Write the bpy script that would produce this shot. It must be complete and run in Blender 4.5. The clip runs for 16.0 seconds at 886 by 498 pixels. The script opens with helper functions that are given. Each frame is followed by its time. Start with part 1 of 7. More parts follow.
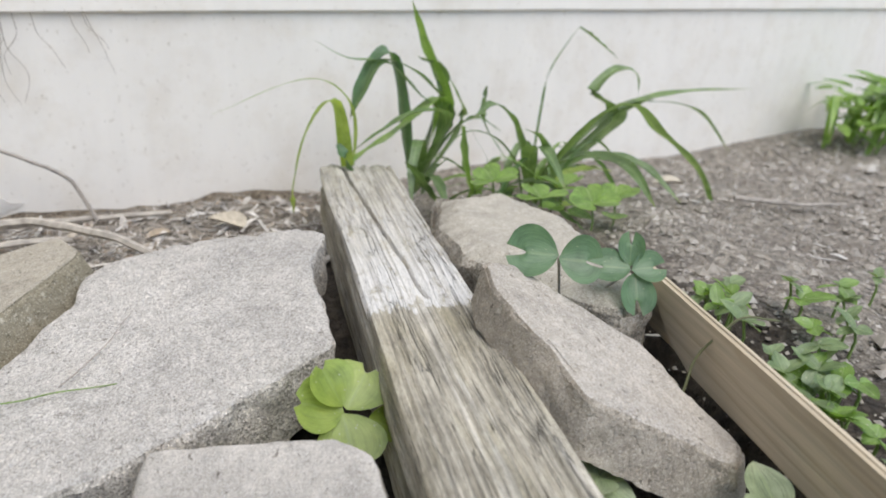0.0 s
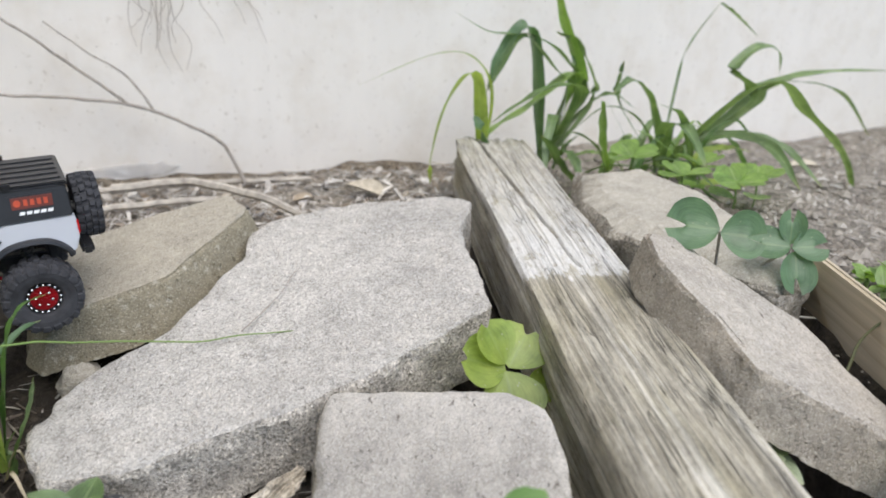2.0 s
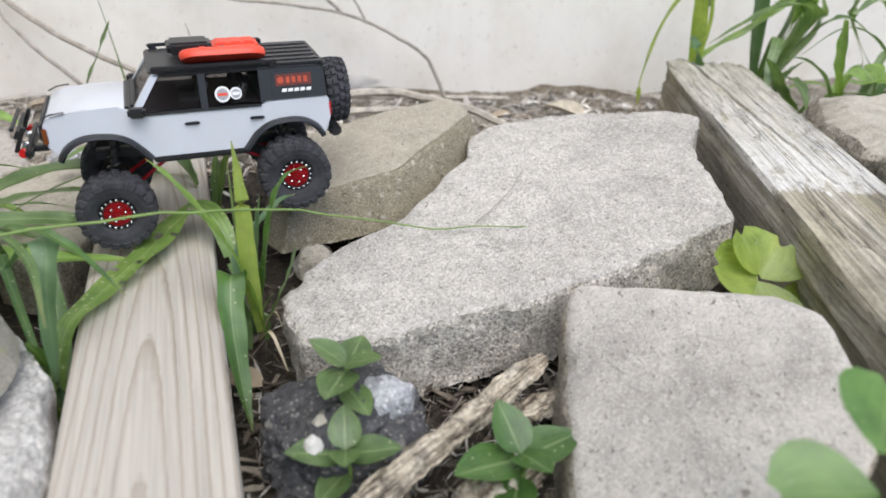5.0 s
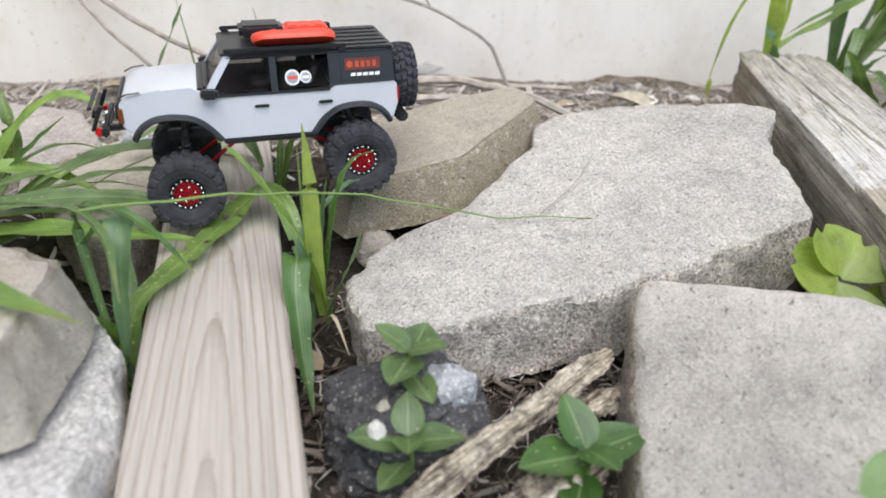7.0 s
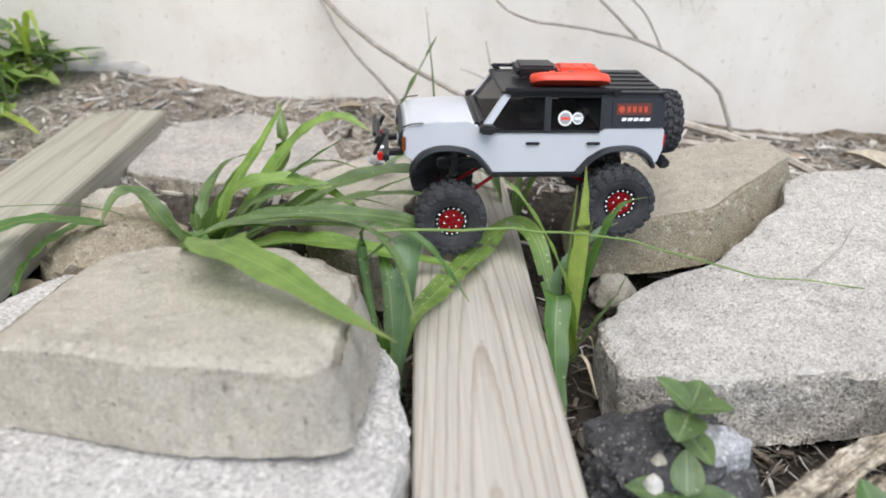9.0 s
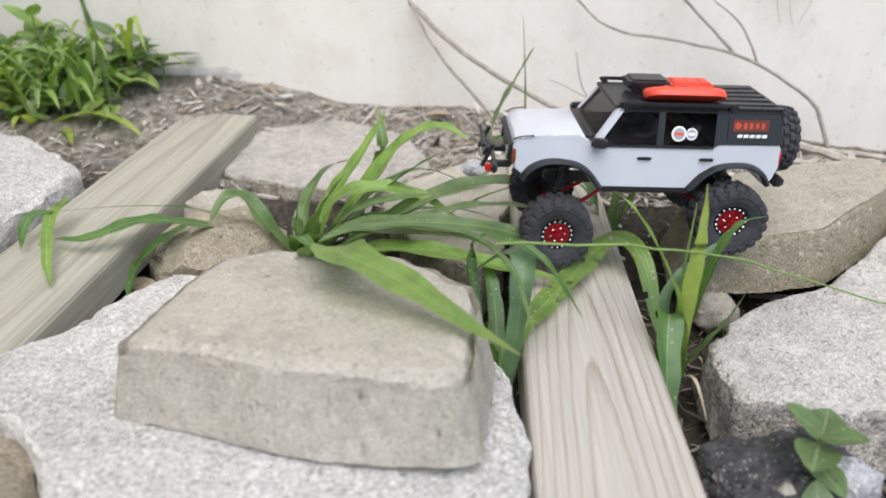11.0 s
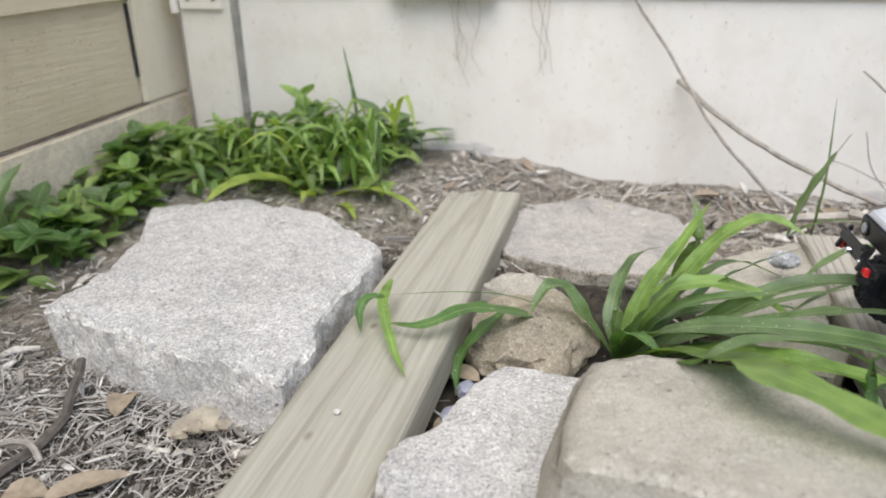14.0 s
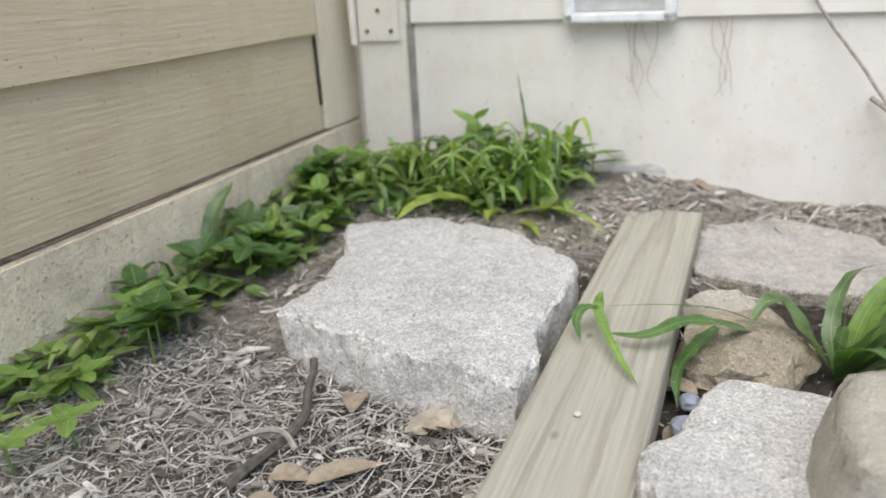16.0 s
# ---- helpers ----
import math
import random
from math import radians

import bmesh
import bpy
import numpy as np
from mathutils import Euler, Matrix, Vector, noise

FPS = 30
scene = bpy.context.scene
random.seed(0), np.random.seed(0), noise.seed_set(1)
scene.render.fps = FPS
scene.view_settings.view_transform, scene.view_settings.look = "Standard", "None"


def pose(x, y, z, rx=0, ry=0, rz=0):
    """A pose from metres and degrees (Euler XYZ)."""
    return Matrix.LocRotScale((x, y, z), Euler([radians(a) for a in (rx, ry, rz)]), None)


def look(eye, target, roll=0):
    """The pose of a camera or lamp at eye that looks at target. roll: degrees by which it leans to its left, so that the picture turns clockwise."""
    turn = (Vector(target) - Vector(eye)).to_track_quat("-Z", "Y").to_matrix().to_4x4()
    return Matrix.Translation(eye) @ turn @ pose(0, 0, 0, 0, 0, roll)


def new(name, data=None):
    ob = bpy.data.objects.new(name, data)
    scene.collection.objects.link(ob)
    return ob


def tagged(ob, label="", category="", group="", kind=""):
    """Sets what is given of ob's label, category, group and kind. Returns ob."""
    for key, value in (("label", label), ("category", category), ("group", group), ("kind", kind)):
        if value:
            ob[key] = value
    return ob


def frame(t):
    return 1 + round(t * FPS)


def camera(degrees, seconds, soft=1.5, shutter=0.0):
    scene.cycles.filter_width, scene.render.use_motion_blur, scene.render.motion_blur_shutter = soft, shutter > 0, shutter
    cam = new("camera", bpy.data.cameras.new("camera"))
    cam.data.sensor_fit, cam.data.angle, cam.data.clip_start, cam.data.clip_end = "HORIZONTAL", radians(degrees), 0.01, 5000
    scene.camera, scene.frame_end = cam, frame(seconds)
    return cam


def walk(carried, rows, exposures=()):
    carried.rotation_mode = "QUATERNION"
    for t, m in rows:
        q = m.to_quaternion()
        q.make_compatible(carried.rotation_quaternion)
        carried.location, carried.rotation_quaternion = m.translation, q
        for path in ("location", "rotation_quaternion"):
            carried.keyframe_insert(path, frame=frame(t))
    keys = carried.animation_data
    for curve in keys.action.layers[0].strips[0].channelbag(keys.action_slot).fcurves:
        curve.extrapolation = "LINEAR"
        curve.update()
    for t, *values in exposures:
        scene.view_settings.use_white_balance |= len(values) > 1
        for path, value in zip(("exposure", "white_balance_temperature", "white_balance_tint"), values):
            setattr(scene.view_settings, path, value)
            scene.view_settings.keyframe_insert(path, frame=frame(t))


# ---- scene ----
cam = camera(62.8, 16.0, 1.8)
cam.data.dof.use_dof, cam.data.dof.focus_distance, cam.data.dof.aperture_fstop = True, 0.56, 6.0
PATH = [
    (0, (0.059, 0.05, 0.369), (1.157, 1.524, -0.417), 3.1),
    (0.5, (0.055, 0.053, 0.367), (1.119, 1.547, -0.431), 2.7),
    (1, (0.046, 0.054, 0.369), (1.062, 1.573, -0.445), 2.5),
    (1.5, (0.025, 0.058, 0.367), (0.985, 1.604, -0.462), 2.6),
    (2, (-0.001, 0.064, 0.362), (0.893, 1.642, -0.482), 2.7),
    (2.5, (-0.018, 0.069, 0.362), (0.799, 1.679, -0.498), 2.7),
    (3, (-0.037, 0.068, 0.362), (0.702, 1.71, -0.509), 2.8),
    (3.5, (-0.076, 0.089, 0.334), (0.551, 1.773, -0.545), 2.9),
    (4, (-0.073, 0.084, 0.318), (0.512, 1.765, -0.594), 2.4),
    (6.5, (-0.087, 0.092, 0.311), (0.383, 1.768, -0.673), 1.5),
    (7, (-0.087, 0.093, 0.309), (0.332, 1.781, -0.678), 1.5),
    (7.5, (-0.096, 0.095, 0.311), (0.261, 1.8, -0.671), 1.5),
    (8, (-0.148, 0.103, 0.318), (0.029, 1.859, -0.623), 1.0),
    (10.5, (-0.193, 0.103, 0.32), (-0.206, 1.87, -0.617), 2.1),
    (11, (-0.214, 0.104, 0.321), (-0.296, 1.874, -0.606), 1.8),
    (11.5, (-0.225, 0.104, 0.325), (-0.367, 1.877, -0.59), 1.5),
    (12, (-0.266, 0.112, 0.351), (-0.466, 1.889, -0.543), 1.1),
    (12.5, (-0.288, 0.109, 0.343), (-0.544, 1.891, -0.528), 0.7),
    (13, (-0.321, 0.106, 0.34), (-0.628, 1.894, -0.504), 0.5),
    (13.5, (-0.357, 0.107, 0.34), (-0.724, 1.894, -0.481), 0.1),
    (14, (-0.379, 0.111, 0.341), (-0.817, 1.891, -0.458), -0.7),
    (14.5, (-0.423, 0.089, 0.329), (-0.934, 1.86, -0.448), -1.6),
    (15, (-0.442, 0.08, 0.333), (-1.036, 1.836, -0.42), -2.7),
    (15.5, (-0.455, 0.07, 0.331), (-1.117, 1.813, -0.392), -3.2),
    (16, (-0.463, 0.059, 0.335), (-1.175, 1.788, -0.373), -3.1),
]
walk(cam, [(t, look(eye, target, roll)) for t, eye, target, roll in PATH], [(0.0, 0.36), (4.0, 0.48), (11.0, 0.54), (16.0, 0.46)])

# ---- world and light: an overcast sky over a shaded yard ----
world = bpy.data.worlds.new("world")
scene.world = world
world.use_nodes = True
wn = world.node_tree.nodes
sky = wn.new("ShaderNodeTexSky")
sky.sky_type = "NISHITA"
sky.sun_disc = False
sky.sun_elevation = radians(63)
sky.sun_rotation = radians(180)
sky.air_density, sky.dust_density, sky.ozone_density = 1.0, 1.0, 1.5
wn["Background"].inputs["Strength"].default_value = 0.15
world.node_tree.links.new(sky.outputs[0], wn["Background"].inputs["Color"])
sun_data = bpy.data.lights.new("sun", "SUN")
sun_data.energy, sun_data.angle, sun_data.color = 2.6, radians(60), (1.0, 0.975, 0.94)
sun = new("sun", sun_data)
sun.matrix_world = look((0.3, -1.6, 4.4), (0, 0.6, 0))


# ---- materials ----
def nodes_of(name):
    m = bpy.data.materials.new(name)
    m.use_nodes = True
    return m, m.node_tree.nodes, m.node_tree.links, m.node_tree.nodes["Principled BSDF"]


def tex(nt, links, kind, scale, vec, detail=4.0, rough=0.55):
    n = nt.new(kind)
    n.inputs["Scale"].default_value = scale
    if "Detail" in n.inputs:
        n.inputs["Detail"].default_value = 0.0 if kind == "ShaderNodeTexVoronoi" else detail
    if kind == "ShaderNodeTexNoise":
        n.inputs["Roughness"].default_value = rough
    if vec is not None:
        links.new(vec, n.inputs["Vector"])
    return n


def ramp(nt, links, fac, stops):
    r = nt.new("ShaderNodeValToRGB")
    while len(r.color_ramp.elements) < len(stops):
        r.color_ramp.elements.new(0.5)
    for e, (p, c) in zip(r.color_ramp.elements, stops):
        e.position, e.color = p, (*c, 1) if len(c) == 3 else (c[0], c[0], c[0], 1)
    links.new(fac, r.inputs[0])
    return r.outputs[0]


def mix(nt, links, kind, fac, a, b):
    m = nt.new("ShaderNodeMix")
    m.data_type, m.blend_type = "RGBA", kind
    for sock, v in ((m.inputs[0], fac), (m.inputs[6], a), (m.inputs[7], b)):
        if isinstance(v, (int, float)):
            sock.default_value = v
        elif isinstance(v, tuple):
            sock.default_value = (*v, 1)
        else:
            links.new(v, sock)
    return m.outputs[2]


def bump(nt, links, bsdf, heights):
    """Chain of bumps: (height socket, strength, distance)."""
    last = None
    for h, s, d in heights:
        b = nt.new("ShaderNodeBump")
        b.inputs["Strength"].default_value, b.inputs["Distance"].default_value = s, d
        links.new(h, b.inputs["Height"])
        if last is not None:
            links.new(last, b.inputs["Normal"])
        last = b.outputs[0]
    links.new(last, bsdf.inputs["Normal"])


def coords(nt, links, scale=(1, 1, 1), rot=(0, 0, 0), random_shift=False):
    tc = nt.new("ShaderNodeTexCoord")
    mp = nt.new("ShaderNodeMapping")
    mp.inputs["Scale"].default_value = scale
    mp.inputs["Rotation"].default_value = [radians(a) for a in rot]
    links.new(tc.outputs["Object"], mp.inputs["Vector"])
    if random_shift:
        oi = nt.new("ShaderNodeObjectInfo")
        ml = nt.new("ShaderNodeMath")
        ml.operation = "MULTIPLY"
        ml.inputs[1].default_value = 17.0
        links.new(oi.outputs["Random"], ml.inputs[0])
        links.new(ml.outputs[0], mp.inputs["Location"])
    return mp.outputs[0]


def concrete(name, light, dark, stain, coarse=1.0, speck=(0.75, 0.73, 0.7), chip=0.2, grains=0.3, patchy=0.5):
    m, nt, lk, b = nodes_of(name)
    v = coords(nt, lk, random_shift=True)
    big = tex(nt, lk, "ShaderNodeTexNoise", 14, v, 5, 0.6)
    mid = tex(nt, lk, "ShaderNodeTexNoise", 90, v, 6, 0.7)
    fine = tex(nt, lk, "ShaderNodeTexNoise", 430 / coarse, v, 4, 0.75)
    grit = tex(nt, lk, "ShaderNodeTexVoronoi", 420 / coarse, v)
    pits = tex(nt, lk, "ShaderNodeTexVoronoi", 150 / coarse, mix(nt, lk, "ADD", 0.01, v, mid.outputs["Color"]))
    c = ramp(nt, lk, mid.outputs["Fac"], [(0.3, dark), (0.62, light)])
    c = mix(nt, lk, "MIX", ramp(nt, lk, big.outputs["Fac"], [(0.42, (0.0,)), (0.68, (0.55,))]), c, stain)
    c = mix(nt, lk, "MULTIPLY", 0.36 + 0.54 * grains, c, ramp(nt, lk, fine.outputs["Fac"], [(0.36, (0.58,)), (0.5, (1.05,)), (0.64, (1.28,))]))
    # sand and small aggregate, each grain with its own shade
    sand = tex(nt, lk, "ShaderNodeTexVoronoi", 900 / coarse, v)
    c = mix(nt, lk, "MULTIPLY", grains, c, ramp(nt, lk, sand.outputs["Color"], [(0.15, (0.42,)), (0.4, (1.0,)), (0.75, (1.25,)), (0.92, (1.85,))]))
    gravel = tex(nt, lk, "ShaderNodeTexVoronoi", 300 / coarse, v)
    c = mix(nt, lk, "MULTIPLY", grains * 0.7, c, ramp(nt, lk, gravel.outputs["Color"], [(0.12, (0.6,)), (0.4, (1.0,)), (0.72, (1.0,)), (0.88, (1.35,))]))
    # damp and weathered areas a hand wide
    damp = tex(nt, lk, "ShaderNodeTexNoise", 7, v, 6, 0.62)
    c = mix(nt, lk, "MULTIPLY", patchy, c, ramp(nt, lk, damp.outputs["Fac"], [(0.36, (0.72,)), (0.5, (1.0,)), (0.62, (1.16,))]))
    holes = tex(nt, lk, "ShaderNodeTexVoronoi", 34, mix(nt, lk, "ADD", 0.02, v, mid.outputs["Color"]))
    pinhole = ramp(nt, lk, holes.outputs["Distance"], [(0.045, (0.85,)), (0.085, (0.0,))])
    c = mix(nt, lk, "MULTIPLY", pinhole, c, (0.34, 0.32, 0.3))
    blotch = tex(nt, lk, "ShaderNodeTexNoise", 38, v, 6, 0.7)
    c = mix(nt, lk, "MULTIPLY", 0.65, c, ramp(nt, lk, blotch.outputs["Fac"], [(0.34, (0.8,)), (0.5, (1.0,)), (0.68, (1.14,))]))
    c = mix(nt, lk, "MIX", ramp(nt, lk, grit.outputs["Distance"], [(0.16, (0.5,)), (0.34, (0.0,))]), c, speck)
    c = mix(nt, lk, "MULTIPLY", ramp(nt, lk, pits.outputs["Distance"], [(0.07, (0.6,)), (0.13, (0.0,))]), c, (0.45, 0.42, 0.39))
    warped = mix(nt, lk, "ADD", 0.012, v, fine.outputs["Color"])
    chips = tex(nt, lk, "ShaderNodeTexVoronoi", 75 / coarse, warped)
    c = mix(nt, lk, "MIX", ramp(nt, lk, chips.outputs["Distance"], [(0.12 + 0.06 * chip, (0.25 + 0.5 * chip,)), (0.2 + 0.06 * chip, (0.0,))]), c, speck)
    lk.new(c, b.inputs["Base Color"])
    b.inputs["Roughness"].default_value = 0.92
    b.inputs["Specular IOR Level"].default_value = 0.25
    bump(nt, lk, b, [(mid.outputs["Fac"], 0.55, 0.0026 * min(coarse, 1.3)), (fine.outputs["Fac"], 0.8, 0.0018 * min(coarse, 1.6)),
                     (ramp(nt, lk, pits.outputs["Distance"], [(0.1, (0.0,)), (0.24, (1.0,))]), 0.6, 0.002), (grit.outputs["Distance"], 0.3, 0.0008),
                     (sand.outputs["Distance"], 0.15 + 0.5 * grains, 0.0009 * coarse)])
    return m


def wood(name, light, dark, ring_scale, tilt, weather=0.0, heart=(0.0, -0.4, -0.012), knot=(0.2, 0.14, 0.09), grey=(0.4, 0.38, 0.35)):
    m, nt, lk, b = nodes_of(name)
    v = coords(nt, lk, (1, 1, 1), (tilt, 0, 1.0))
    v.node.inputs["Location"].default_value = [h for h in heart]
    warp = tex(nt, lk, "ShaderNodeTexNoise", 6, coords(nt, lk, (1, 0.2, 1)), 2)
    add = nt.new("ShaderNodeVectorMath")
    add.operation = "MULTIPLY_ADD"
    lk.new(warp.outputs["Color"], add.inputs[0])
    add.inputs[1].default_value = (0.016, 0.0, 0.016)
    lk.new(v, add.inputs[2])
    rings = nt.new("ShaderNodeTexWave")
    rings.wave_type, rings.rings_direction, rings.wave_profile = "RINGS", "Y", "SAW"
    rings.inputs["Scale"].default_value = ring_scale
    rings.inputs["Distortion"].default_value = 0.6
    rings.inputs["Detail"].default_value = 2.0
    rings.inputs["Detail Scale"].default_value = 2.0
    lk.new(add.outputs[0], rings.inputs["Vector"])
    fibre = tex(nt, lk, "ShaderNodeTexNoise", 260, coords(nt, lk, (1, 0.025, 1)), 4, 0.65)
    patch = tex(nt, lk, "ShaderNodeTexNoise", 11, coords(nt, lk, (1, 0.4, 1), (0, 0, 0), True), 4)
    c = ramp(nt, lk, rings.outputs["Fac"], [(0.0, light), (0.62, light), (0.93, dark), (1.0, light)])
    c = mix(nt, lk, "MULTIPLY", 0.6, c, ramp(nt, lk, fibre.outputs["Fac"], [(0.3, (0.55,)), (0.62, (1.0,))]))
    c = mix(nt, lk, "MIX", ramp(nt, lk, patch.outputs["Fac"], [(0.4, (0.0,)), (0.75, (0.45 + weather,))]), c, grey)
    spots = tex(nt, lk, "ShaderNodeTexVoronoi", 14, coords(nt, lk, (1, 0.6, 1), (0, 0, 0), True))
    c = mix(nt, lk, "MULTIPLY", ramp(nt, lk, spots.outputs["Distance"], [(0.03, (0.8,)), (0.07, (0.0,))]), c, knot)
    lk.new(c, b.inputs["Base Color"])
    b.inputs["Roughness"].default_value = 0.8
    b.inputs["Specular IOR Level"].default_value = 0.3
    bump(nt, lk, b, [(fibre.outputs["Fac"], 0.35, 0.0012), (rings.outputs["Fac"], 0.05, 0.0004)])
    return m


def shifted(nt, links, value, by):
    ad = nt.new("ShaderNodeMath")
    ad.operation = "ADD"
    links.new(value, ad.inputs[0])
    ad.inputs[1].default_value = by
    return ad.outputs[0]


def old_wood(name, start):
    """Grey weathered timber: long dark open grain, pale ridges, algae, and a worn white coat from y = start on."""
    m, nt, lk, b = nodes_of(name)
    sway = tex(nt, lk, "ShaderNodeTexNoise", 7, coords(nt, lk, (1, 0.6, 1)), 3)

    def grain(scale, stretch, detail, rough):
        return tex(nt, lk, "ShaderNodeTexNoise", scale, mix(nt, lk, "ADD", 0.014, coords(nt, lk, (1, stretch, 1)), sway.outputs["Color"]), detail, rough)
    bands = grain(70, 0.02, 4, 0.6)
    lines = grain(330, 0.012, 4, 0.62)
    hair = grain(900, 0.02, 3, 0.7)
    fibre = tex(nt, lk, "ShaderNodeTexNoise", 700, coords(nt, lk, (1, 0.3, 1)), 4, 0.75)
    blot = tex(nt, lk, "ShaderNodeTexNoise", 22, coords(nt, lk, (1, 0.3, 1)), 5, 0.65)
    dirt = tex(nt, lk, "ShaderNodeTexNoise", 45, coords(nt, lk, (1, 0.5, 1)), 6, 0.7)
    c = ramp(nt, lk, bands.outputs["Fac"], [(0.32, (0.3, 0.272, 0.215)), (0.45, (0.36, 0.33, 0.264)), (0.58, (0.41, 0.377, 0.305)), (0.68, (0.5, 0.47, 0.405))])
    c = mix(nt, lk, "MIX", ramp(nt, lk, blot.outputs["Fac"], [(0.47, (0.0,)), (0.64, (0.55,))]), c, (0.29, 0.258, 0.16))
    c = mix(nt, lk, "MULTIPLY", 0.5, c, ramp(nt, lk, fibre.outputs["Fac"], [(0.36, (0.6,)), (0.5, (1.0,)), (0.64, (1.2,))]))
    c = mix(nt, lk, "MULTIPLY", 1.0, c, ramp(nt, lk, dirt.outputs["Fac"], [(0.34, (0.7,)), (0.5, (1.0,)), (0.66, (1.15,))]))
    groove = ramp(nt, lk, lines.outputs["Fac"], [(0.36, (0.6,)), (0.44, (0.88,)), (0.5, (1.0,)), (0.62, (1.12,))])
    hairs = ramp(nt, lk, hair.outputs["Fac"], [(0.38, (0.55,)), (0.48, (1.0,)), (0.64, (1.12,))])
    split = ramp(nt, lk, grain(60, 0.016, 4, 0.66).outputs["Fac"], [(0.484, (1.0,)), (0.491, (0.12,)), (0.495, (0.12,)), (0.502, (1.0,))])
    tc = nt.new("ShaderNodeTexCoord")
    sep = nt.new("ShaderNodeSeparateXYZ")
    lk.new(tc.outputs["Object"], sep.inputs[0])
    ragged = tex(nt, lk, "ShaderNodeTexNoise", 120, coords(nt, lk, (1, 0.35, 1)), 5, 0.7)
    ad = nt.new("ShaderNodeMath")
    ad.operation = "MULTIPLY_ADD"
    lk.new(ragged.outputs["Fac"], ad.inputs[0])
    ad.inputs[1].default_value = 0.1
    lk.new(sep.outputs["Y"], ad.inputs[2])
    flake = tex(nt, lk, "ShaderNodeTexNoise", 75, coords(nt, lk, (1, 0.4, 1)), 6, 0.72)
    mask = mix(nt, lk, "MULTIPLY", 1.0, ramp(nt, lk, ad.outputs[0], [(start + 0.05, (0.0,)), (start + 0.056, (1.0,)), (start + 0.1, (0.95,)), (start + 0.2, (0.6,)), (start + 0.32, (0.3,))]), ramp(nt, lk, flake.outputs["Fac"], [(0.38, (0.2,)), (0.47, (0.88,))]))
    # the coat is left on the upper face alone
    mask = mix(nt, lk, "MULTIPLY", 1.0, mask, ramp(nt, lk, shifted(nt, lk, sep.outputs["Z"], 0.1), [(0.088, (0.12,)), (0.094, (1.0,))]))
    coat = ramp(nt, lk, fibre.outputs["Fac"], [(0.35, (0.53, 0.515, 0.485)), (0.55, (0.64, 0.625, 0.595))])
    c = mix(nt, lk, "MULTIPLY", 0.85, c, groove)
    c = mix(nt, lk, "MIX", mask, c, mix(nt, lk, "MULTIPLY", 0.2, coat, groove))
    c = mix(nt, lk, "MULTIPLY", 0.4, c, hairs)
    lk.new(mix(nt, lk, "MULTIPLY", 0.6, c, split), b.inputs["Base Color"])
    b.inputs["Roughness"].default_value = 0.92
    b.inputs["Specular IOR Level"].default_value = 0.15
    bump(nt, lk, b, [(groove, 0.7, 0.0016), (hairs, 0.4, 0.0006), (fibre.outputs["Fac"], 0.3, 0.0006), (split, 0.8, 0.0016)])
    return m


def paint(name, col, dirt, grain=0.3, rough=0.6, streak=(1.0, 1.0, 0.15), mildew=0.0):
    """Old exterior paint over embossed fibre boards."""
    m, nt, lk, b = nodes_of(name)
    v = coords(nt, lk)
    big = tex(nt, lk, "ShaderNodeTexNoise", 5, v, 5, 0.6)
    run = tex(nt, lk, "ShaderNodeTexNoise", 40, coords(nt, lk, streak), 4, 0.6)
    woodgrain = tex(nt, lk, "ShaderNodeTexNoise", 150, coords(nt, lk, (0.07, 0.07, 1)), 4, 0.6)
    dots = tex(nt, lk, "ShaderNodeTexVoronoi", 55 + 50 * mildew, mix(nt, lk, "ADD", 0.02, v, big.outputs["Color"]))
    c = mix(nt, lk, "MIX", ramp(nt, lk, big.outputs["Fac"], [(0.38, (0.0,)), (0.8, (0.5,))]), col, dirt)
    c = mix(nt, lk, "MULTIPLY", 0.16, c, ramp(nt, lk, run.outputs["Fac"], [(0.3, (0.8,)), (0.6, (1.0,))]))
    smudge = tex(nt, lk, "ShaderNodeTexNoise", 13, v, 6, 0.65)
    c = mix(nt, lk, "MULTIPLY", ramp(nt, lk, smudge.outputs["Fac"], [(0.48, (0.0,)), (0.74, (0.75,))]), c, (0.86, 0.825, 0.77))
    flecks = tex(nt, lk, "ShaderNodeTexNoise", 120, v, 4, 0.7)
    c = mix(nt, lk, "MULTIPLY", 0.7, c, ramp(nt, lk, flecks.outputs["Fac"], [(0.28, (0.62, 0.57, 0.5)), (0.38, (1.0, 1.0, 1.0))]))
    c = mix(nt, lk, "MULTIPLY", ramp(nt, lk, dots.outputs["Distance"], [(0.03 + 0.1 * mildew, (0.5 + 0.3 * mildew,)), (0.07 + 0.14 * mildew, (0.0,))]), c, (0.35, 0.32, 0.28))
    lk.new(c, b.inputs["Base Color"])
    b.inputs["Roughness"].default_value = rough
    fine = tex(nt, lk, "ShaderNodeTexNoise", 300, v, 2)
    bump(nt, lk, b, [(woodgrain.outputs["Fac"], grain, 0.0022), (fine.outputs["Fac"], 0.1, 0.0006)])
    return m


def plain(name, col, rough=0.5, metal=0.0, vary=0.12, scale=60, bumped=0.1, coat=0.0):
    m, nt, lk, b = nodes_of(name)
    n = tex(nt, lk, "ShaderNodeTexNoise", scale, coords(nt, lk), 4)
    low, high = tuple(c * (1 - vary) for c in col), tuple(min(1, c * (1 + vary)) for c in col)
    lk.new(ramp(nt, lk, n.outputs["Fac"], [(0.3, low), (0.7, high)]), b.inputs["Base Color"])
    b.inputs["Roughness"].default_value, b.inputs["Metallic"].default_value = rough, metal
    b.inputs["Coat Weight"].default_value = coat
    if bumped:
        bump(nt, lk, b, [(n.outputs["Fac"], bumped, 0.0008)])
    return m


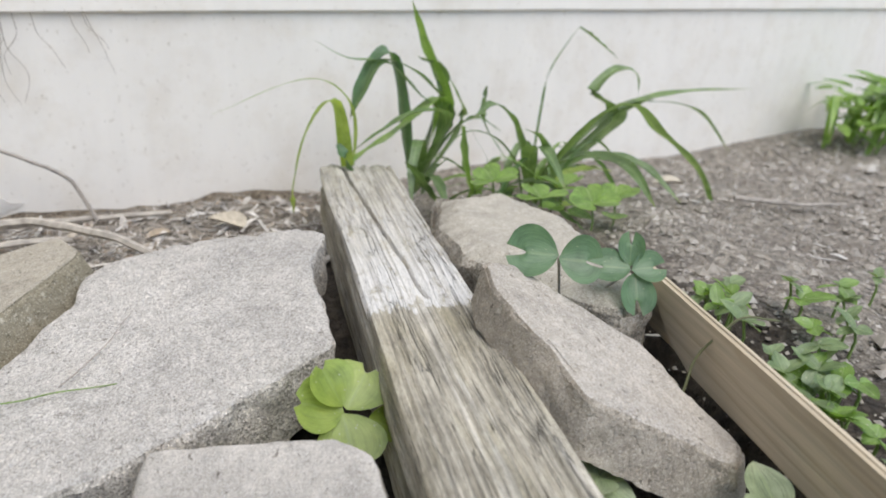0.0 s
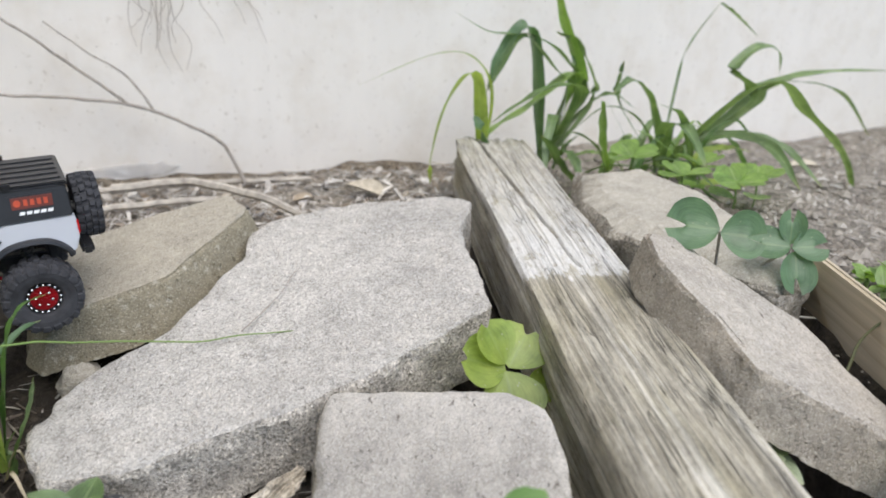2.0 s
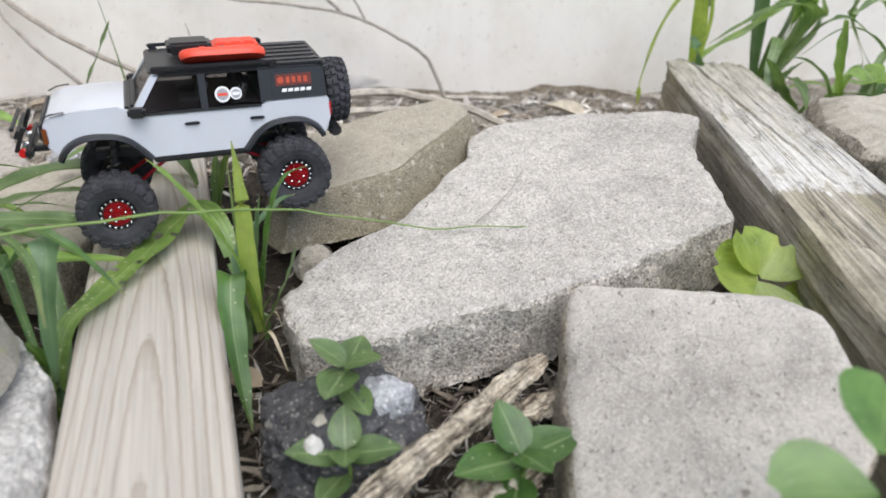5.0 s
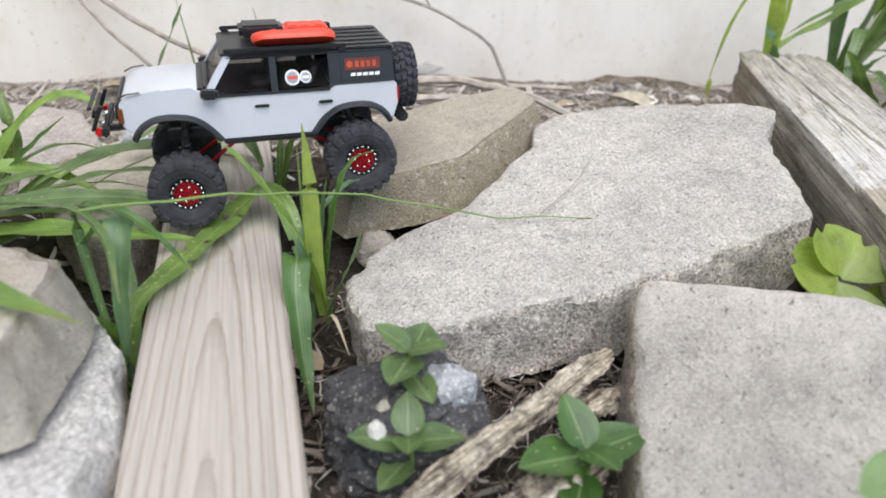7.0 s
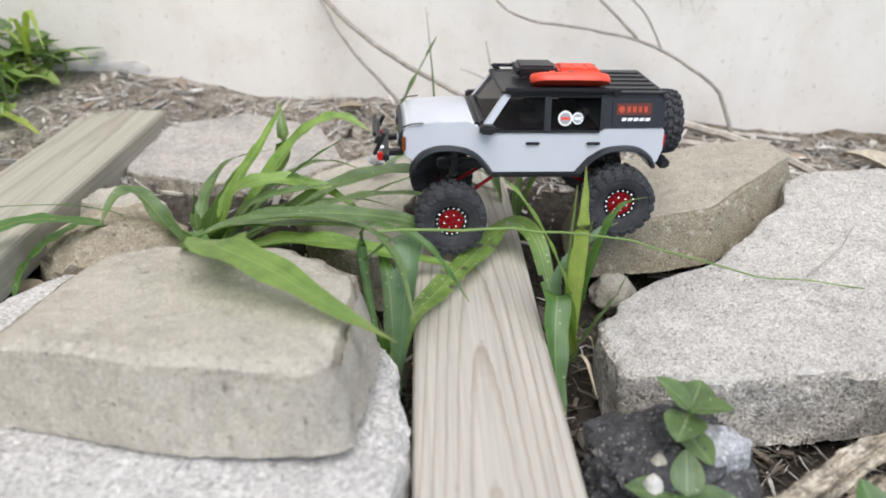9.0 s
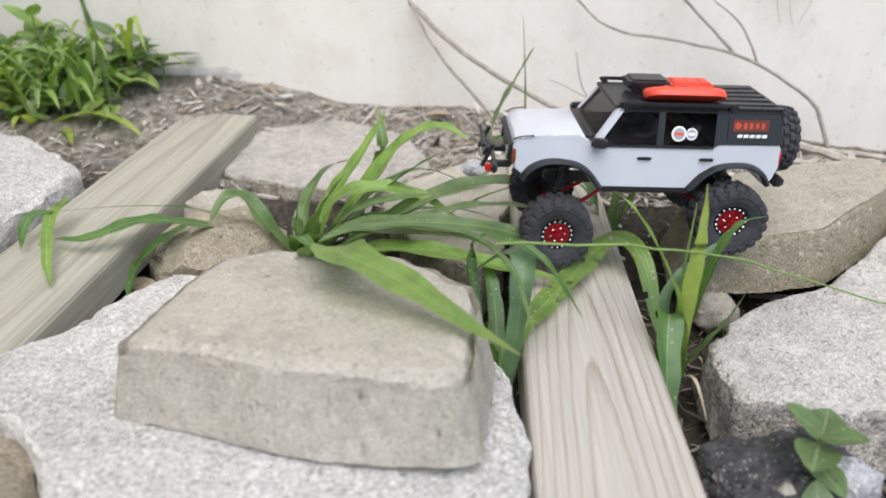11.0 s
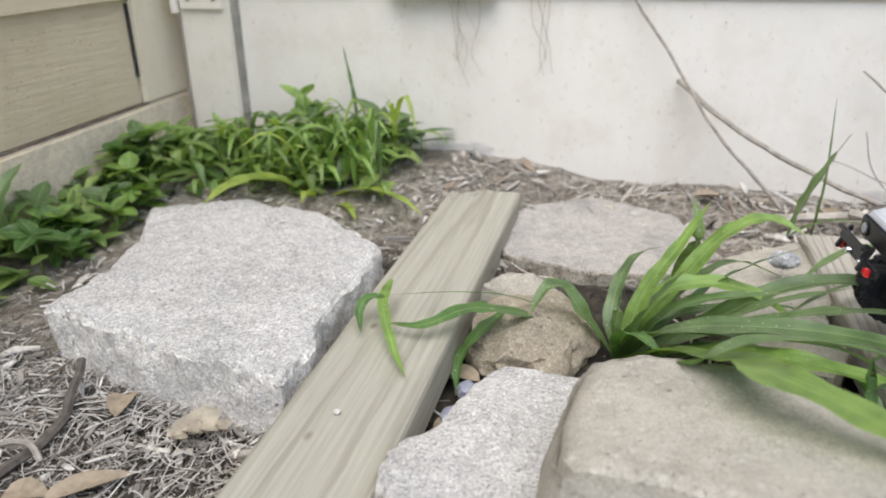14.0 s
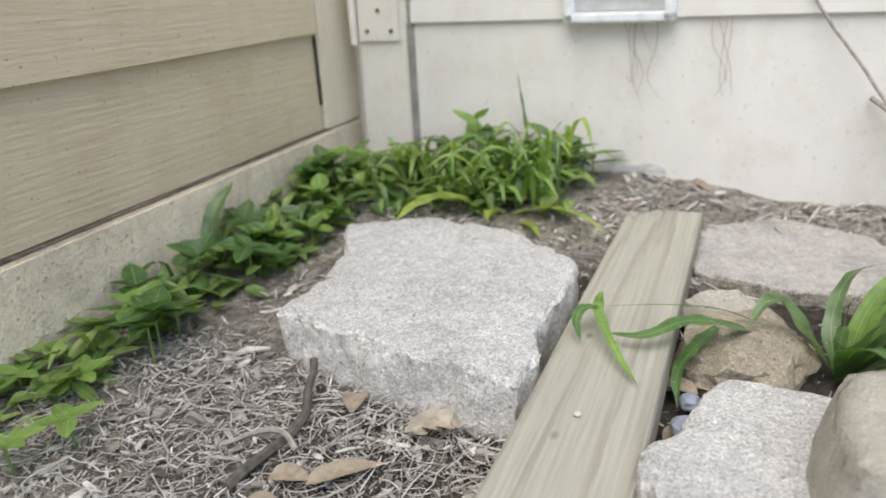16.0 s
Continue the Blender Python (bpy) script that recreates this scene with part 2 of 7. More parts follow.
def foliage(name, cols, trans=0.35, spotted=0.0, veined=0.8, midrib=0.45):
    """Thin leaves: colour varies leaf by leaf, with a pale midrib and fine veins along the blade."""
    m, nt, lk, b = nodes_of(name)
    geo = nt.new("ShaderNodeNewGeometry")
    base = ramp(nt, lk, geo.outputs["Random Per Island"], [(i / max(1, len(cols) - 1), c) for i, c in enumerate(cols)])
    n = tex(nt, lk, "ShaderNodeTexNoise", 45, coords(nt, lk), 4)
    c = mix(nt, lk, "MULTIPLY", 1.0, base, ramp(nt, lk, n.outputs["Fac"], [(0.3, (0.62, 0.66, 0.6)), (0.5, (1.0, 1.0, 1.0)), (0.7, (1.3, 1.22, 1.3))]))
    uv = nt.new("ShaderNodeUVMap")
    mp = nt.new("ShaderNodeMapping")
    mp.inputs["Scale"].default_value = (26, 2.2, 1)
    lk.new(uv.outputs[0], mp.inputs["Vector"])
    veins = tex(nt, lk, "ShaderNodeTexNoise", 1.0, mp.outputs[0], 3, 0.6)
    c = mix(nt, lk, "MULTIPLY", veined, c, ramp(nt, lk, veins.outputs["Fac"], [(0.36, (0.68,)), (0.52, (1.0,)), (0.66, (1.25,))]))
    sep = nt.new("ShaderNodeSeparateXYZ")
    lk.new(uv.outputs[0], sep.inputs[0])
    rib = ramp(nt, lk, sep.outputs["X"], [(0.455, (0.0,)), (0.49, (midrib,)), (0.51, (midrib,)), (0.545, (0.0,))])
    c = mix(nt, lk, "MIX", rib, c, (0.34, 0.42, 0.2))
    tip = ramp(nt, lk, sep.outputs["Y"], [(0.9, (0.0,)), (1.0, (0.55,))])
    c = mix(nt, lk, "MIX", tip, c, (0.3, 0.27, 0.12))
    spots = tex(nt, lk, "ShaderNodeTexVoronoi", 170, coords(nt, lk))
    c = mix(nt, lk, "MIX", ramp(nt, lk, spots.outputs["Distance"], [(0.1 + 0.15 * spotted, (0.6,)), (0.15 + 0.2 * spotted, (0.0,))]), c, (0.46, 0.48, 0.3))
    lk.new(c, b.inputs["Base Color"])
    b.inputs["Roughness"].default_value = 0.36
    b.inputs["Specular IOR Level"].default_value = 0.7
    tr = nt.new("ShaderNodeBsdfTranslucent")
    lk.new(mix(nt, lk, "MULTIPLY", 1.0, c, (1.3, 1.4, 0.75)), tr.inputs["Color"])
    ms = nt.new("ShaderNodeMixShader")
    ms.inputs[0].default_value = trans
    lk.new(b.outputs[0], ms.inputs[1])
    lk.new(tr.outputs[0], ms.inputs[2])
    lk.new(ms.outputs[0], nt["Material Output"].inputs["Surface"])
    bump(nt, lk, b, [(veins.outputs["Fac"], 0.4, 0.0008), (n.outputs["Fac"], 0.3, 0.002)])
    return m


def island_mix(name, cols, rough=0.85):
    m, nt, lk, b = nodes_of(name)
    geo = nt.new("ShaderNodeNewGeometry")
    base = ramp(nt, lk, geo.outputs["Random Per Island"], [(i / (len(cols) - 1), c) for i, c in enumerate(cols)])
    n = tex(nt, lk, "ShaderNodeTexNoise", 150, coords(nt, lk), 3)
    lk.new(mix(nt, lk, "MULTIPLY", 0.7, base, ramp(nt, lk, n.outputs["Fac"], [(0.3, (0.5,)), (0.65, (1.0,))])), b.inputs["Base Color"])
    b.inputs["Roughness"].default_value = rough
    bump(nt, lk, b, [(n.outputs["Fac"], 0.3, 0.001)])
    return m


def soil_material():
    m, nt, lk, b = nodes_of("dry_soil")
    v = coords(nt, lk)
    big = tex(nt, lk, "ShaderNodeTexNoise", 9, v, 5, 0.6)
    mid = tex(nt, lk, "ShaderNodeTexNoise", 60, v, 6, 0.7)
    fine = tex(nt, lk, "ShaderNodeTexNoise", 330, v, 4, 0.7)
    stones = tex(nt, lk, "ShaderNodeTexVoronoi", 120, v)
    c = ramp(nt, lk, mid.outputs["Fac"], [(0.32, (0.19, 0.163, 0.13)), (0.5, (0.37, 0.325, 0.265)), (0.66, (0.56, 0.505, 0.43))])
    lumps = tex(nt, lk, "ShaderNodeTexVoronoi", 95, mix(nt, lk, "ADD", 0.02, v, mid.outputs["Color"]))
    c = mix(nt, lk, "MULTIPLY", 1.0, c, ramp(nt, lk, lumps.outputs["Color"], [(0.2, (0.72,)), (0.5, (0.97,)), (0.8, (1.22,))]))
    c = mix(nt, lk, "MIX", ramp(nt, lk, big.outputs["Fac"], [(0.45, (0.0,)), (0.7, (0.7,))]), c, (0.22, 0.185, 0.15))
    c = mix(nt, lk, "MULTIPLY", 0.7, c, ramp(nt, lk, fine.outputs["Fac"], [(0.3, (0.5,)), (0.65, (1.0,))]))
    c = mix(nt, lk, "MIX", ramp(nt, lk, stones.outputs["Distance"], [(0.08, (0.6,)), (0.14, (0.0,))]), c, (0.34, 0.31, 0.27))
    # dark humus, blackened for shade between the stones; dry pale soil in the open
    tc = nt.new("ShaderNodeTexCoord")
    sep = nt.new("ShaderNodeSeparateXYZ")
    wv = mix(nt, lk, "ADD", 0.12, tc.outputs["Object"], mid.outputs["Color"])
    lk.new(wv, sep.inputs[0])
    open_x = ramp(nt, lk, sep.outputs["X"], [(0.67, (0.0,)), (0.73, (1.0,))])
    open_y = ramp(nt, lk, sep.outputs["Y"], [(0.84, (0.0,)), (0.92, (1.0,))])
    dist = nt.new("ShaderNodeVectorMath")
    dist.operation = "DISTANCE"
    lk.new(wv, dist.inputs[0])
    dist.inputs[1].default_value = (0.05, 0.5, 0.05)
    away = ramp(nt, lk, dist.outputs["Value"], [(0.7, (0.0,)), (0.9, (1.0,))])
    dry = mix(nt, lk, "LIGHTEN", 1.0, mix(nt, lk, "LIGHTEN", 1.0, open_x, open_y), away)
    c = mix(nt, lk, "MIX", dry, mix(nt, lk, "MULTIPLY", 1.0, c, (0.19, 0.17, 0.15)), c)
    lk.new(c, b.inputs["Base Color"])
    b.inputs["Roughness"].default_value = 0.95
    bump(nt, lk, b, [(mid.outputs["Fac"], 0.9, 0.012), (ramp(nt, lk, lumps.outputs["Distance"], [(0.0, (1.0,)), (0.6, (0.0,))]), 0.7, 0.006), (fine.outputs["Fac"], 0.8, 0.004)])
    return m


def glass_material():
    m, nt, lk, b = nodes_of("tinted_glass")
    b.inputs["Base Color"].default_value = (0.42, 0.41, 0.41, 1)
    b.inputs["Transmission Weight"].default_value = 1.0
    b.inputs["Roughness"].default_value = 0.03
    b.inputs["IOR"].default_value = 1.05
    return m


CONCRETE_PALE = concrete("broken_concrete", (0.48, 0.452, 0.41), (0.375, 0.352, 0.315), (0.415, 0.388, 0.348), 1.0, (0.58, 0.555, 0.51), grains=0.4, patchy=0.7)
CONCRETE_GREY = concrete("grey_paver_concrete", (0.475, 0.445, 0.4), (0.4, 0.373, 0.335), (0.43, 0.4, 0.355), 0.9, (0.6, 0.57, 0.52), grains=0.18, patchy=1.0)
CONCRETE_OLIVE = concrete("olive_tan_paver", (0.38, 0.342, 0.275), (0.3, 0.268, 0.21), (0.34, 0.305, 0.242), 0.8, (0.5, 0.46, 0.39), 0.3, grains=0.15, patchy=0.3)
# sides toned darker than the top, painting in part of their shade
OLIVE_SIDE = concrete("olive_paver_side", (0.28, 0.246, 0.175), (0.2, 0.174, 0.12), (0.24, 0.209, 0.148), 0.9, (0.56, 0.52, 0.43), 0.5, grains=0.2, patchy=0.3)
FLAT_GREY = concrete("flat_grey_stone", (0.44, 0.41, 0.375), (0.31, 0.285, 0.255), (0.34, 0.305, 0.265), 1.0, (0.5, 0.47, 0.43), patchy=1.0)
CONCRETE_WHITE = concrete("coarse_white_concrete", (0.55, 0.53, 0.5), (0.44, 0.422, 0.398), (0.49, 0.47, 0.443), 1.15, (0.68, 0.66, 0.63), grains=0.5)
CONCRETE_TAN = concrete("tan_paver_concrete", (0.435, 0.4, 0.335), (0.36, 0.33, 0.273), (0.4, 0.367, 0.305), 0.8, (0.6, 0.56, 0.48), 0.5, grains=0.12, patchy=0.3)
CONCRETE_BROWN = concrete("brown_grey_paver", (0.45, 0.408, 0.35), (0.35, 0.314, 0.264), (0.395, 0.354, 0.298), 1.0, (0.62, 0.57, 0.5), grains=0.2)
WEDGE_SIDE = concrete("tan_broken_side", (0.41, 0.364, 0.297), (0.31, 0.273, 0.218), (0.36, 0.318, 0.258), 1.0, (0.6, 0.55, 0.47), grains=0.2)
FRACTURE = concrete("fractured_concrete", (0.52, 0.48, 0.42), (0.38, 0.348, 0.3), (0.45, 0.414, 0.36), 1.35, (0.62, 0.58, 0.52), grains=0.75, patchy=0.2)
FRACTURE_WHITE = concrete("fractured_white_concrete", (0.72, 0.685, 0.635), (0.6, 0.565, 0.52), (0.66, 0.625, 0.575), 1.5, (0.76, 0.73, 0.685), grains=0.35, patchy=0.25)
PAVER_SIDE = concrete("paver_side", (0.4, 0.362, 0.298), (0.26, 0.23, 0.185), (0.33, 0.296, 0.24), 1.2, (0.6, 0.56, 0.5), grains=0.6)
ROCK_DARK = concrete("dark_lump_stone", (0.1, 0.098, 0.1), (0.03, 0.03, 0.033), (0.06, 0.058, 0.058), 1.6, (0.34, 0.32, 0.28), 0.5)
EARTH_STONE = concrete("earthy_brown_stone", (0.37, 0.318, 0.238), (0.25, 0.21, 0.152), (0.31, 0.263, 0.194), 1.2, (0.56, 0.51, 0.42), 0.3, grains=0.2)
PINE = wood("pale_pine", (0.425, 0.39, 0.338), (0.285, 0.242, 0.19), 55, 3.36, 0.1, grey=(0.42, 0.388, 0.34))
PINE_OLIVE = wood("treated_pine", (0.375, 0.355, 0.29), (0.3, 0.278, 0.218), 14, 1.6, 0.0, grey=(0.35, 0.33, 0.268))
PINE_TAN = wood("tan_pine", (0.53, 0.445, 0.318), (0.43, 0.345, 0.23), 24, 1.4, 0.2, grey=(0.44, 0.378, 0.282))
SIDING = paint("cream_siding_paint", (0.795, 0.748, 0.68), (0.68, 0.63, 0.56), 0.03, 0.55)
GATE_PAINT = paint("beige_gate_paint", (0.58, 0.494, 0.352), (0.49, 0.41, 0.284), 0.5, 0.6, mildew=0.35)
RAIL_PAINT = concrete("grimy_rail_paint", (0.82, 0.72, 0.56), (0.69, 0.6, 0.455), (0.67, 0.58, 0.435), 1.3, (0.78, 0.685, 0.53), 0.0, 0.06, 0.6)
POST_PAINT = paint("white_post_paint", (0.79, 0.735, 0.645), (0.66, 0.605, 0.515), 0.04, 0.55)
SOIL = soil_material()
LEAF = foliage("fresh_green_leaf", [(0.09, 0.15, 0.058), (0.13, 0.205, 0.074), (0.185, 0.265, 0.1)])
LEAF_DARK = foliage("dark_green_leaf", [(0.05, 0.115, 0.025), (0.085, 0.175, 0.04), (0.13, 0.24, 0.05)])
LEAF_BRIGHT = foliage("yellow_green_leaf", [(0.27, 0.36, 0.07), (0.35, 0.44, 0.1)], 0.4, 0.0, 0.35, 0.2)
DARK_TWIG = plain("dark_twig_bark", (0.1, 0.085, 0.07), 0.9, 0, 0.4, 120, 0.5)
LEAF_BLUE = foliage("blue_green_leaf", [(0.085, 0.16, 0.075), (0.125, 0.215, 0.105)], 0.35, -0.3, 0.45, 0.18)
STEM = plain("green_stem", (0.16, 0.24, 0.06), 0.6)
DRY_STEM = plain("dry_vine_bark", (0.31, 0.275, 0.235), 0.85, 0, 0.3, 120, 0.4)
STRAW = island_mix("dry_straw_and_bark", [(0.8, 0.75, 0.67), (0.42, 0.375, 0.32), (0.64, 0.6, 0.535), (0.17, 0.14, 0.117), (0.78, 0.74, 0.67), (0.38, 0.345, 0.305), (0.68, 0.645, 0.59)])
CHIP = island_mix("bark_crumb", [(0.3, 0.268, 0.235), (0.42, 0.385, 0.34), (0.2, 0.175, 0.15), (0.36, 0.325, 0.285), (0.52, 0.485, 0.44), (0.14, 0.118, 0.1), (0.33, 0.3, 0.265)])
WALL_LITTER = island_mix("brown_litter", [(0.4, 0.335, 0.255), (0.27, 0.205, 0.148), (0.36, 0.3, 0.235), (0.17, 0.125, 0.09), (0.5, 0.44, 0.35), (0.31, 0.225, 0.155), (0.24, 0.195, 0.15)])
# mulch bits coloured near black, in place of the shade in the hollow
SHADED_MULCH = island_mix("shaded_black_mulch", [(0.025, 0.021, 0.017), (0.05, 0.042, 0.033), (0.016, 0.014, 0.012), (0.08, 0.066, 0.052)], 0.8)
STRAW_DARK = island_mix("damp_bark", [(0.2, 0.16, 0.12), (0.07, 0.055, 0.042), (0.13, 0.105, 0.08), (0.3, 0.26, 0.2), (0.05, 0.04, 0.032)])
DEAD_LEAF = island_mix("dead_leaf", [(0.4, 0.33, 0.23), (0.52, 0.46, 0.36), (0.27, 0.2, 0.13), (0.46, 0.39, 0.29)], 0.8)
PEBBLE = island_mix("pebbles", [(0.33, 0.292, 0.24), (0.43, 0.39, 0.335), (0.24, 0.208, 0.17), (0.37, 0.33, 0.275), (0.53, 0.49, 0.43)])
QUARTZ = concrete("white_stone", (0.5, 0.5, 0.51), (0.22, 0.22, 0.23), (0.36, 0.36, 0.37), 1.8)
SHELL = plain("smooth_white_stone", (0.52, 0.5, 0.455), 0.6, 0, 0.15, 40, 0.3)
BLUE_STONE = plain("blue_grey_stone", (0.24, 0.25, 0.3), 0.6, 0, 0.3, 60, 0.3)


# ---- building helpers ----
def link(name, bm, mat, parent=None, smooth=True, at=None):
    bm.normal_update()
    me = bpy.data.meshes.new(name)
    bm.to_mesh(me)
    bm.free()
    for m in mat if isinstance(mat, (list, tuple)) else [mat]:
        me.materials.append(m)
    if smooth:
        me.polygons.foreach_set("use_smooth", [True] * len(me.polygons))
        me.set_sharp_from_angle(angle=radians(38))
    ob = new(name, me)
    ob.parent = parent
    if at is not None:
        ob.location = at
    return ob


def part(name, bm, mat, parent, label="", smooth=True, at=None):
    return tagged(link(name, bm, mat, parent, smooth, at), label)


def root(name, m, label, category, group="", kind=""):
    ob = new(name)
    ob.matrix_basis = m
    return tagged(ob, label, category, group, kind)


def box(bm, size, at=(0, 0, 0), rot=(0, 0, 0), bevel=0.0, seg=2):
    m = pose(*at, *rot) @ Matrix.Diagonal((*size, 1))
    vs = bmesh.ops.create_cube(bm, size=1, matrix=m)["verts"]
    if bevel:
        es = {e for v in vs for e in v.link_edges}
        bmesh.ops.bevel(bm, geom=list(es), offset=bevel, segments=seg, affect="EDGES", clamp_overlap=True)


def tube(bm, pts, radii, sides=6):
    """A round tube through points, with a radius at each."""
    pts = [Vector(p) for p in pts]
    rings = []
    for i, p in enumerate(pts):
        d = (pts[min(i + 1, len(pts) - 1)] - pts[max(i - 1, 0)]).normalized()
        u = d.orthogonal().normalized() if abs(d.z) > 0.95 else d.cross(Vector((0, 0, 1))).normalized()
        w = d.cross(u)
        r = radii[i] if isinstance(radii, (list, tuple)) else radii
        rings.append([bm.verts.new(p + r * (math.cos(a) * u + math.sin(a) * w)) for a in (2 * math.pi * k / sides for k in range(sides))])
    for a, b in zip(rings, rings[1:]):
        for k in range(sides):
            bm.faces.new((a[k], a[(k + 1) % sides], b[(k + 1) % sides], b[k]))
    bm.faces.new(rings[0][::-1])
    bm.faces.new(rings[-1])


def spline(pts, n):
    """Catmull-Rom through the points, n steps in all."""
    p = [Vector(q) for q in pts]
    p = [2 * p[0] - p[1]] + p + [2 * p[-1] - p[-2]]
    out, m = [], len(p) - 3
    for k in range(n + 1):
        s = min(k / n * m, m - 1e-6)
        i, t = int(s), s - int(s)
        a, b, c, d = p[i:i + 4]
        out.append(0.5 * (2 * b + (c - a) * t + (2 * a - 5 * b + 4 * c - d) * t * t + (3 * b - a - 3 * c + d) * t ** 3))
    return out


def wobble(p, freq, amp, shift=0.0):
    return noise.noise_vector(Vector(p) * freq + Vector((shift, shift * 0.7, -shift))) * amp


# ---- the ground: one sheet, higher beside the tan board and along the house ----
RISES = [(-1.0, 1.1, 0.05), (-0.6, 1.08, 0.055), (-0.25, 1.05, 0.036), (0.1, 1.02, 0.018), (0.1, 0.9, 0.03), (0.32, 1.02, 0.012), (0.5, 0.97, 0.002), (0.45, 0.86, 0.02), (-1.0, 0.6, 0.015), (-0.65, 0.48, 0.004),
         (-0.9, 0.3, 0.0), (-0.35, 0.9, 0.012), (-0.4, 0.65, 0.0), (-0.3, 0.4, 0.0), (0.2, 0.6, 0.02), (0.0, 0.8, 0.03), (0.45, 0.6, 0.02),
         (0.63, 0.35, 0.085), (0.58, 0.37, 0.085), (0.54, 0.27, 0.09), (0.5, 0.17, 0.09), (0.58, 0.15, 0.085), (0.72, 0.5, 0.07), (0.95, 0.5, 0.045),
         (1.2, 0.65, 0.015), (-0.3, -0.3, 0.0), (0.5, -0.4, 0.04)]
HOLLOWS = [(1.3, 0.93, -0.02), (2.5, 0.8, -0.04), (-0.19, 0.36, -0.06), (-0.19, 0.46, -0.06), (-0.2, 0.55, -0.04), (-0.06, 0.48, -0.025), (-0.05, 0.4, -0.015),
           (0.06, 0.36, -0.02), (0.1, 0.32, -0.02), (0.29, 0.47, -0.03), (0.02, 0.56, -0.02), (0.41, 0.36, -0.05), (0.36, 0.22, -0.07), (0.33, 0.12, -0.07),
           (0.41, 0.12, -0.06), (0.44, 0.2, -0.05), (0.49, 0.3, -0.06), (0.52, 0.37, -0.05)]


def ground_z(x, y):
    s = w = 0.0
    for a, b, c in RISES + HOLLOWS:
        k = 1 / ((x - a) ** 2 + (y - b) ** 2 + 0.002) ** 2
        s, w = s + k * c, w + k
    far = max(0.0, 1 - max(0.0, math.hypot(x, y - 0.5) - 2.5) / 3)
    z = s / w * far
    # the eroded hollow between the timber and the edging board
    a = min(1.0, max(0.0, (0.572 - 0.4225 * (0.4175 - y) - x) / 0.014))
    b = min(1.0, max(0.0, (x - 0.19 - 0.386 * (y - 0.04) - 0.03) / 0.02))
    c = min(1.0, max(0.0, (0.45 - y) / 0.04)) if y > -0.3 else 0.0
    k = a * b * c
    return z * (1 - k) - 0.12 * k


def build_ground():
    def axis(lo, hi, step):
        fine = list(np.arange(lo, hi, step))
        return [-60, -20, -8, -4] + [lo - 1.2, lo - 0.5, lo - 0.2] + fine + [hi + 0.2, hi + 0.6, hi + 1.5, 6, 12, 30, 60]
    xs, ys = axis(-1.15, 1.6, 0.014), axis(0.0, 1.14, 0.014)
    bm = bmesh.new()
    grid = []
    for y in ys:
        row = []
        for x in xs:
            z = ground_z(x, y)
            z += 0.006 * noise.noise((x * 9, y * 9, 0.3)) + 0.004 * noise.noise((x * 31, y * 31, 1.3)) + 0.0025 * noise.noise((x * 80, y * 80, 2.3))
            row.append(bm.verts.new((x, y, z)))
        grid.append(row)
    for a, b in zip(grid, grid[1:]):
        for i in range(len(xs) - 1):
            bm.faces.new((a[i], a[i + 1], b[i + 1], b[i]))
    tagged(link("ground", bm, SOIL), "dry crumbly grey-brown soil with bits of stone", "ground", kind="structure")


build_ground()

# ---- the house wall: lapped siding over a plain base board ----
WALL = pose(-0.94, 1.114, 0, 0, 0, -3.89)
LAP = 0.267


def lap_board(length, z0, z1, lean, thick):
    """One lapped board along x, its lower edge proud of its upper edge."""
    bm = bmesh.new()
    n = max(2, int(length / 0.05))
    prof = [(-lean, z0 + 0.002), (-lean + 0.002, z0), (thick, z0), (thick, z1), (-0.002, z1)]
    rings = []
    for i in range(n + 1):
        x = length * i / n
        rings.append([bm.verts.new((x, y + 0.0012 * noise.noise((x * 3, z * 5, 4.0)), z + 0.0012 * noise.noise((x * 4, y * 9, 8.0)))) for y, z in prof])
    for a, b in zip(rings, rings[1:]):
        for k in range(len(prof)):
            bm.faces.new((a[k], b[k], b[(k + 1) % len(prof)], a[(k + 1) % len(prof)]))
    bm.faces.new(rings[0])
    bm.faces.new(rings[-1][::-1])
    bmesh.ops.recalc_face_normals(bm, faces=bm.faces)
    return bm


wall = root("wall_north", WALL, "cream painted lapped siding of the house", "wall", kind="structure")
part("siding_board", lap_board(4.2, -0.2, LAP + 0.02, 0.004, 0.03), SIDING, wall, smooth=False)
for i in range(10):
    part("siding_board", lap_board(4.2, LAP + 0.19 * i, LAP + 0.19 * (i + 1) + 0.02, 0.009, 0.03), SIDING, wall, smooth=False)
bm = bmesh.new()
box(bm, (4.4, 0.1, 3.0), (2.0, 0.085, 1.1))
part("sheathing", bm, POST_PAINT, wall, smooth=False)

LIME = plain("white_lime_bloom", (0.9, 0.87, 0.83), 0.9, 0, 0.08, 60, 0.2)
for cx, wide, cz, high, salt in ((0.345, 0.05, 0.057, 0.012, 3), (0.37, 0.028, 0.066, 0.007, 9), (0.96, 0.085, 0.034, 0.011, 5), (1.03, 0.05, 0.04, 0.009, 7), (0.9, 0.04, 0.042, 0.008, 2)):
    bm = bmesh.new()
    ring = [bm.verts.new((cx + wide * (1 + 0.35 * noise.noise((k * 0.4, salt, 1))) * math.cos(k * math.pi / 30), -0.0052, cz + high * (1 + 0.5 * noise.noise((k * 0.5, salt, 4))) * math.sin(k * math.pi / 30))) for k in range(60)]
    bmesh.ops.solidify(bm, geom=[bm.faces.new(ring)], thickness=0.0008)
    part("lime_stain", bm, LIME, wall, "white lime bloom at the foot of the wall", False)

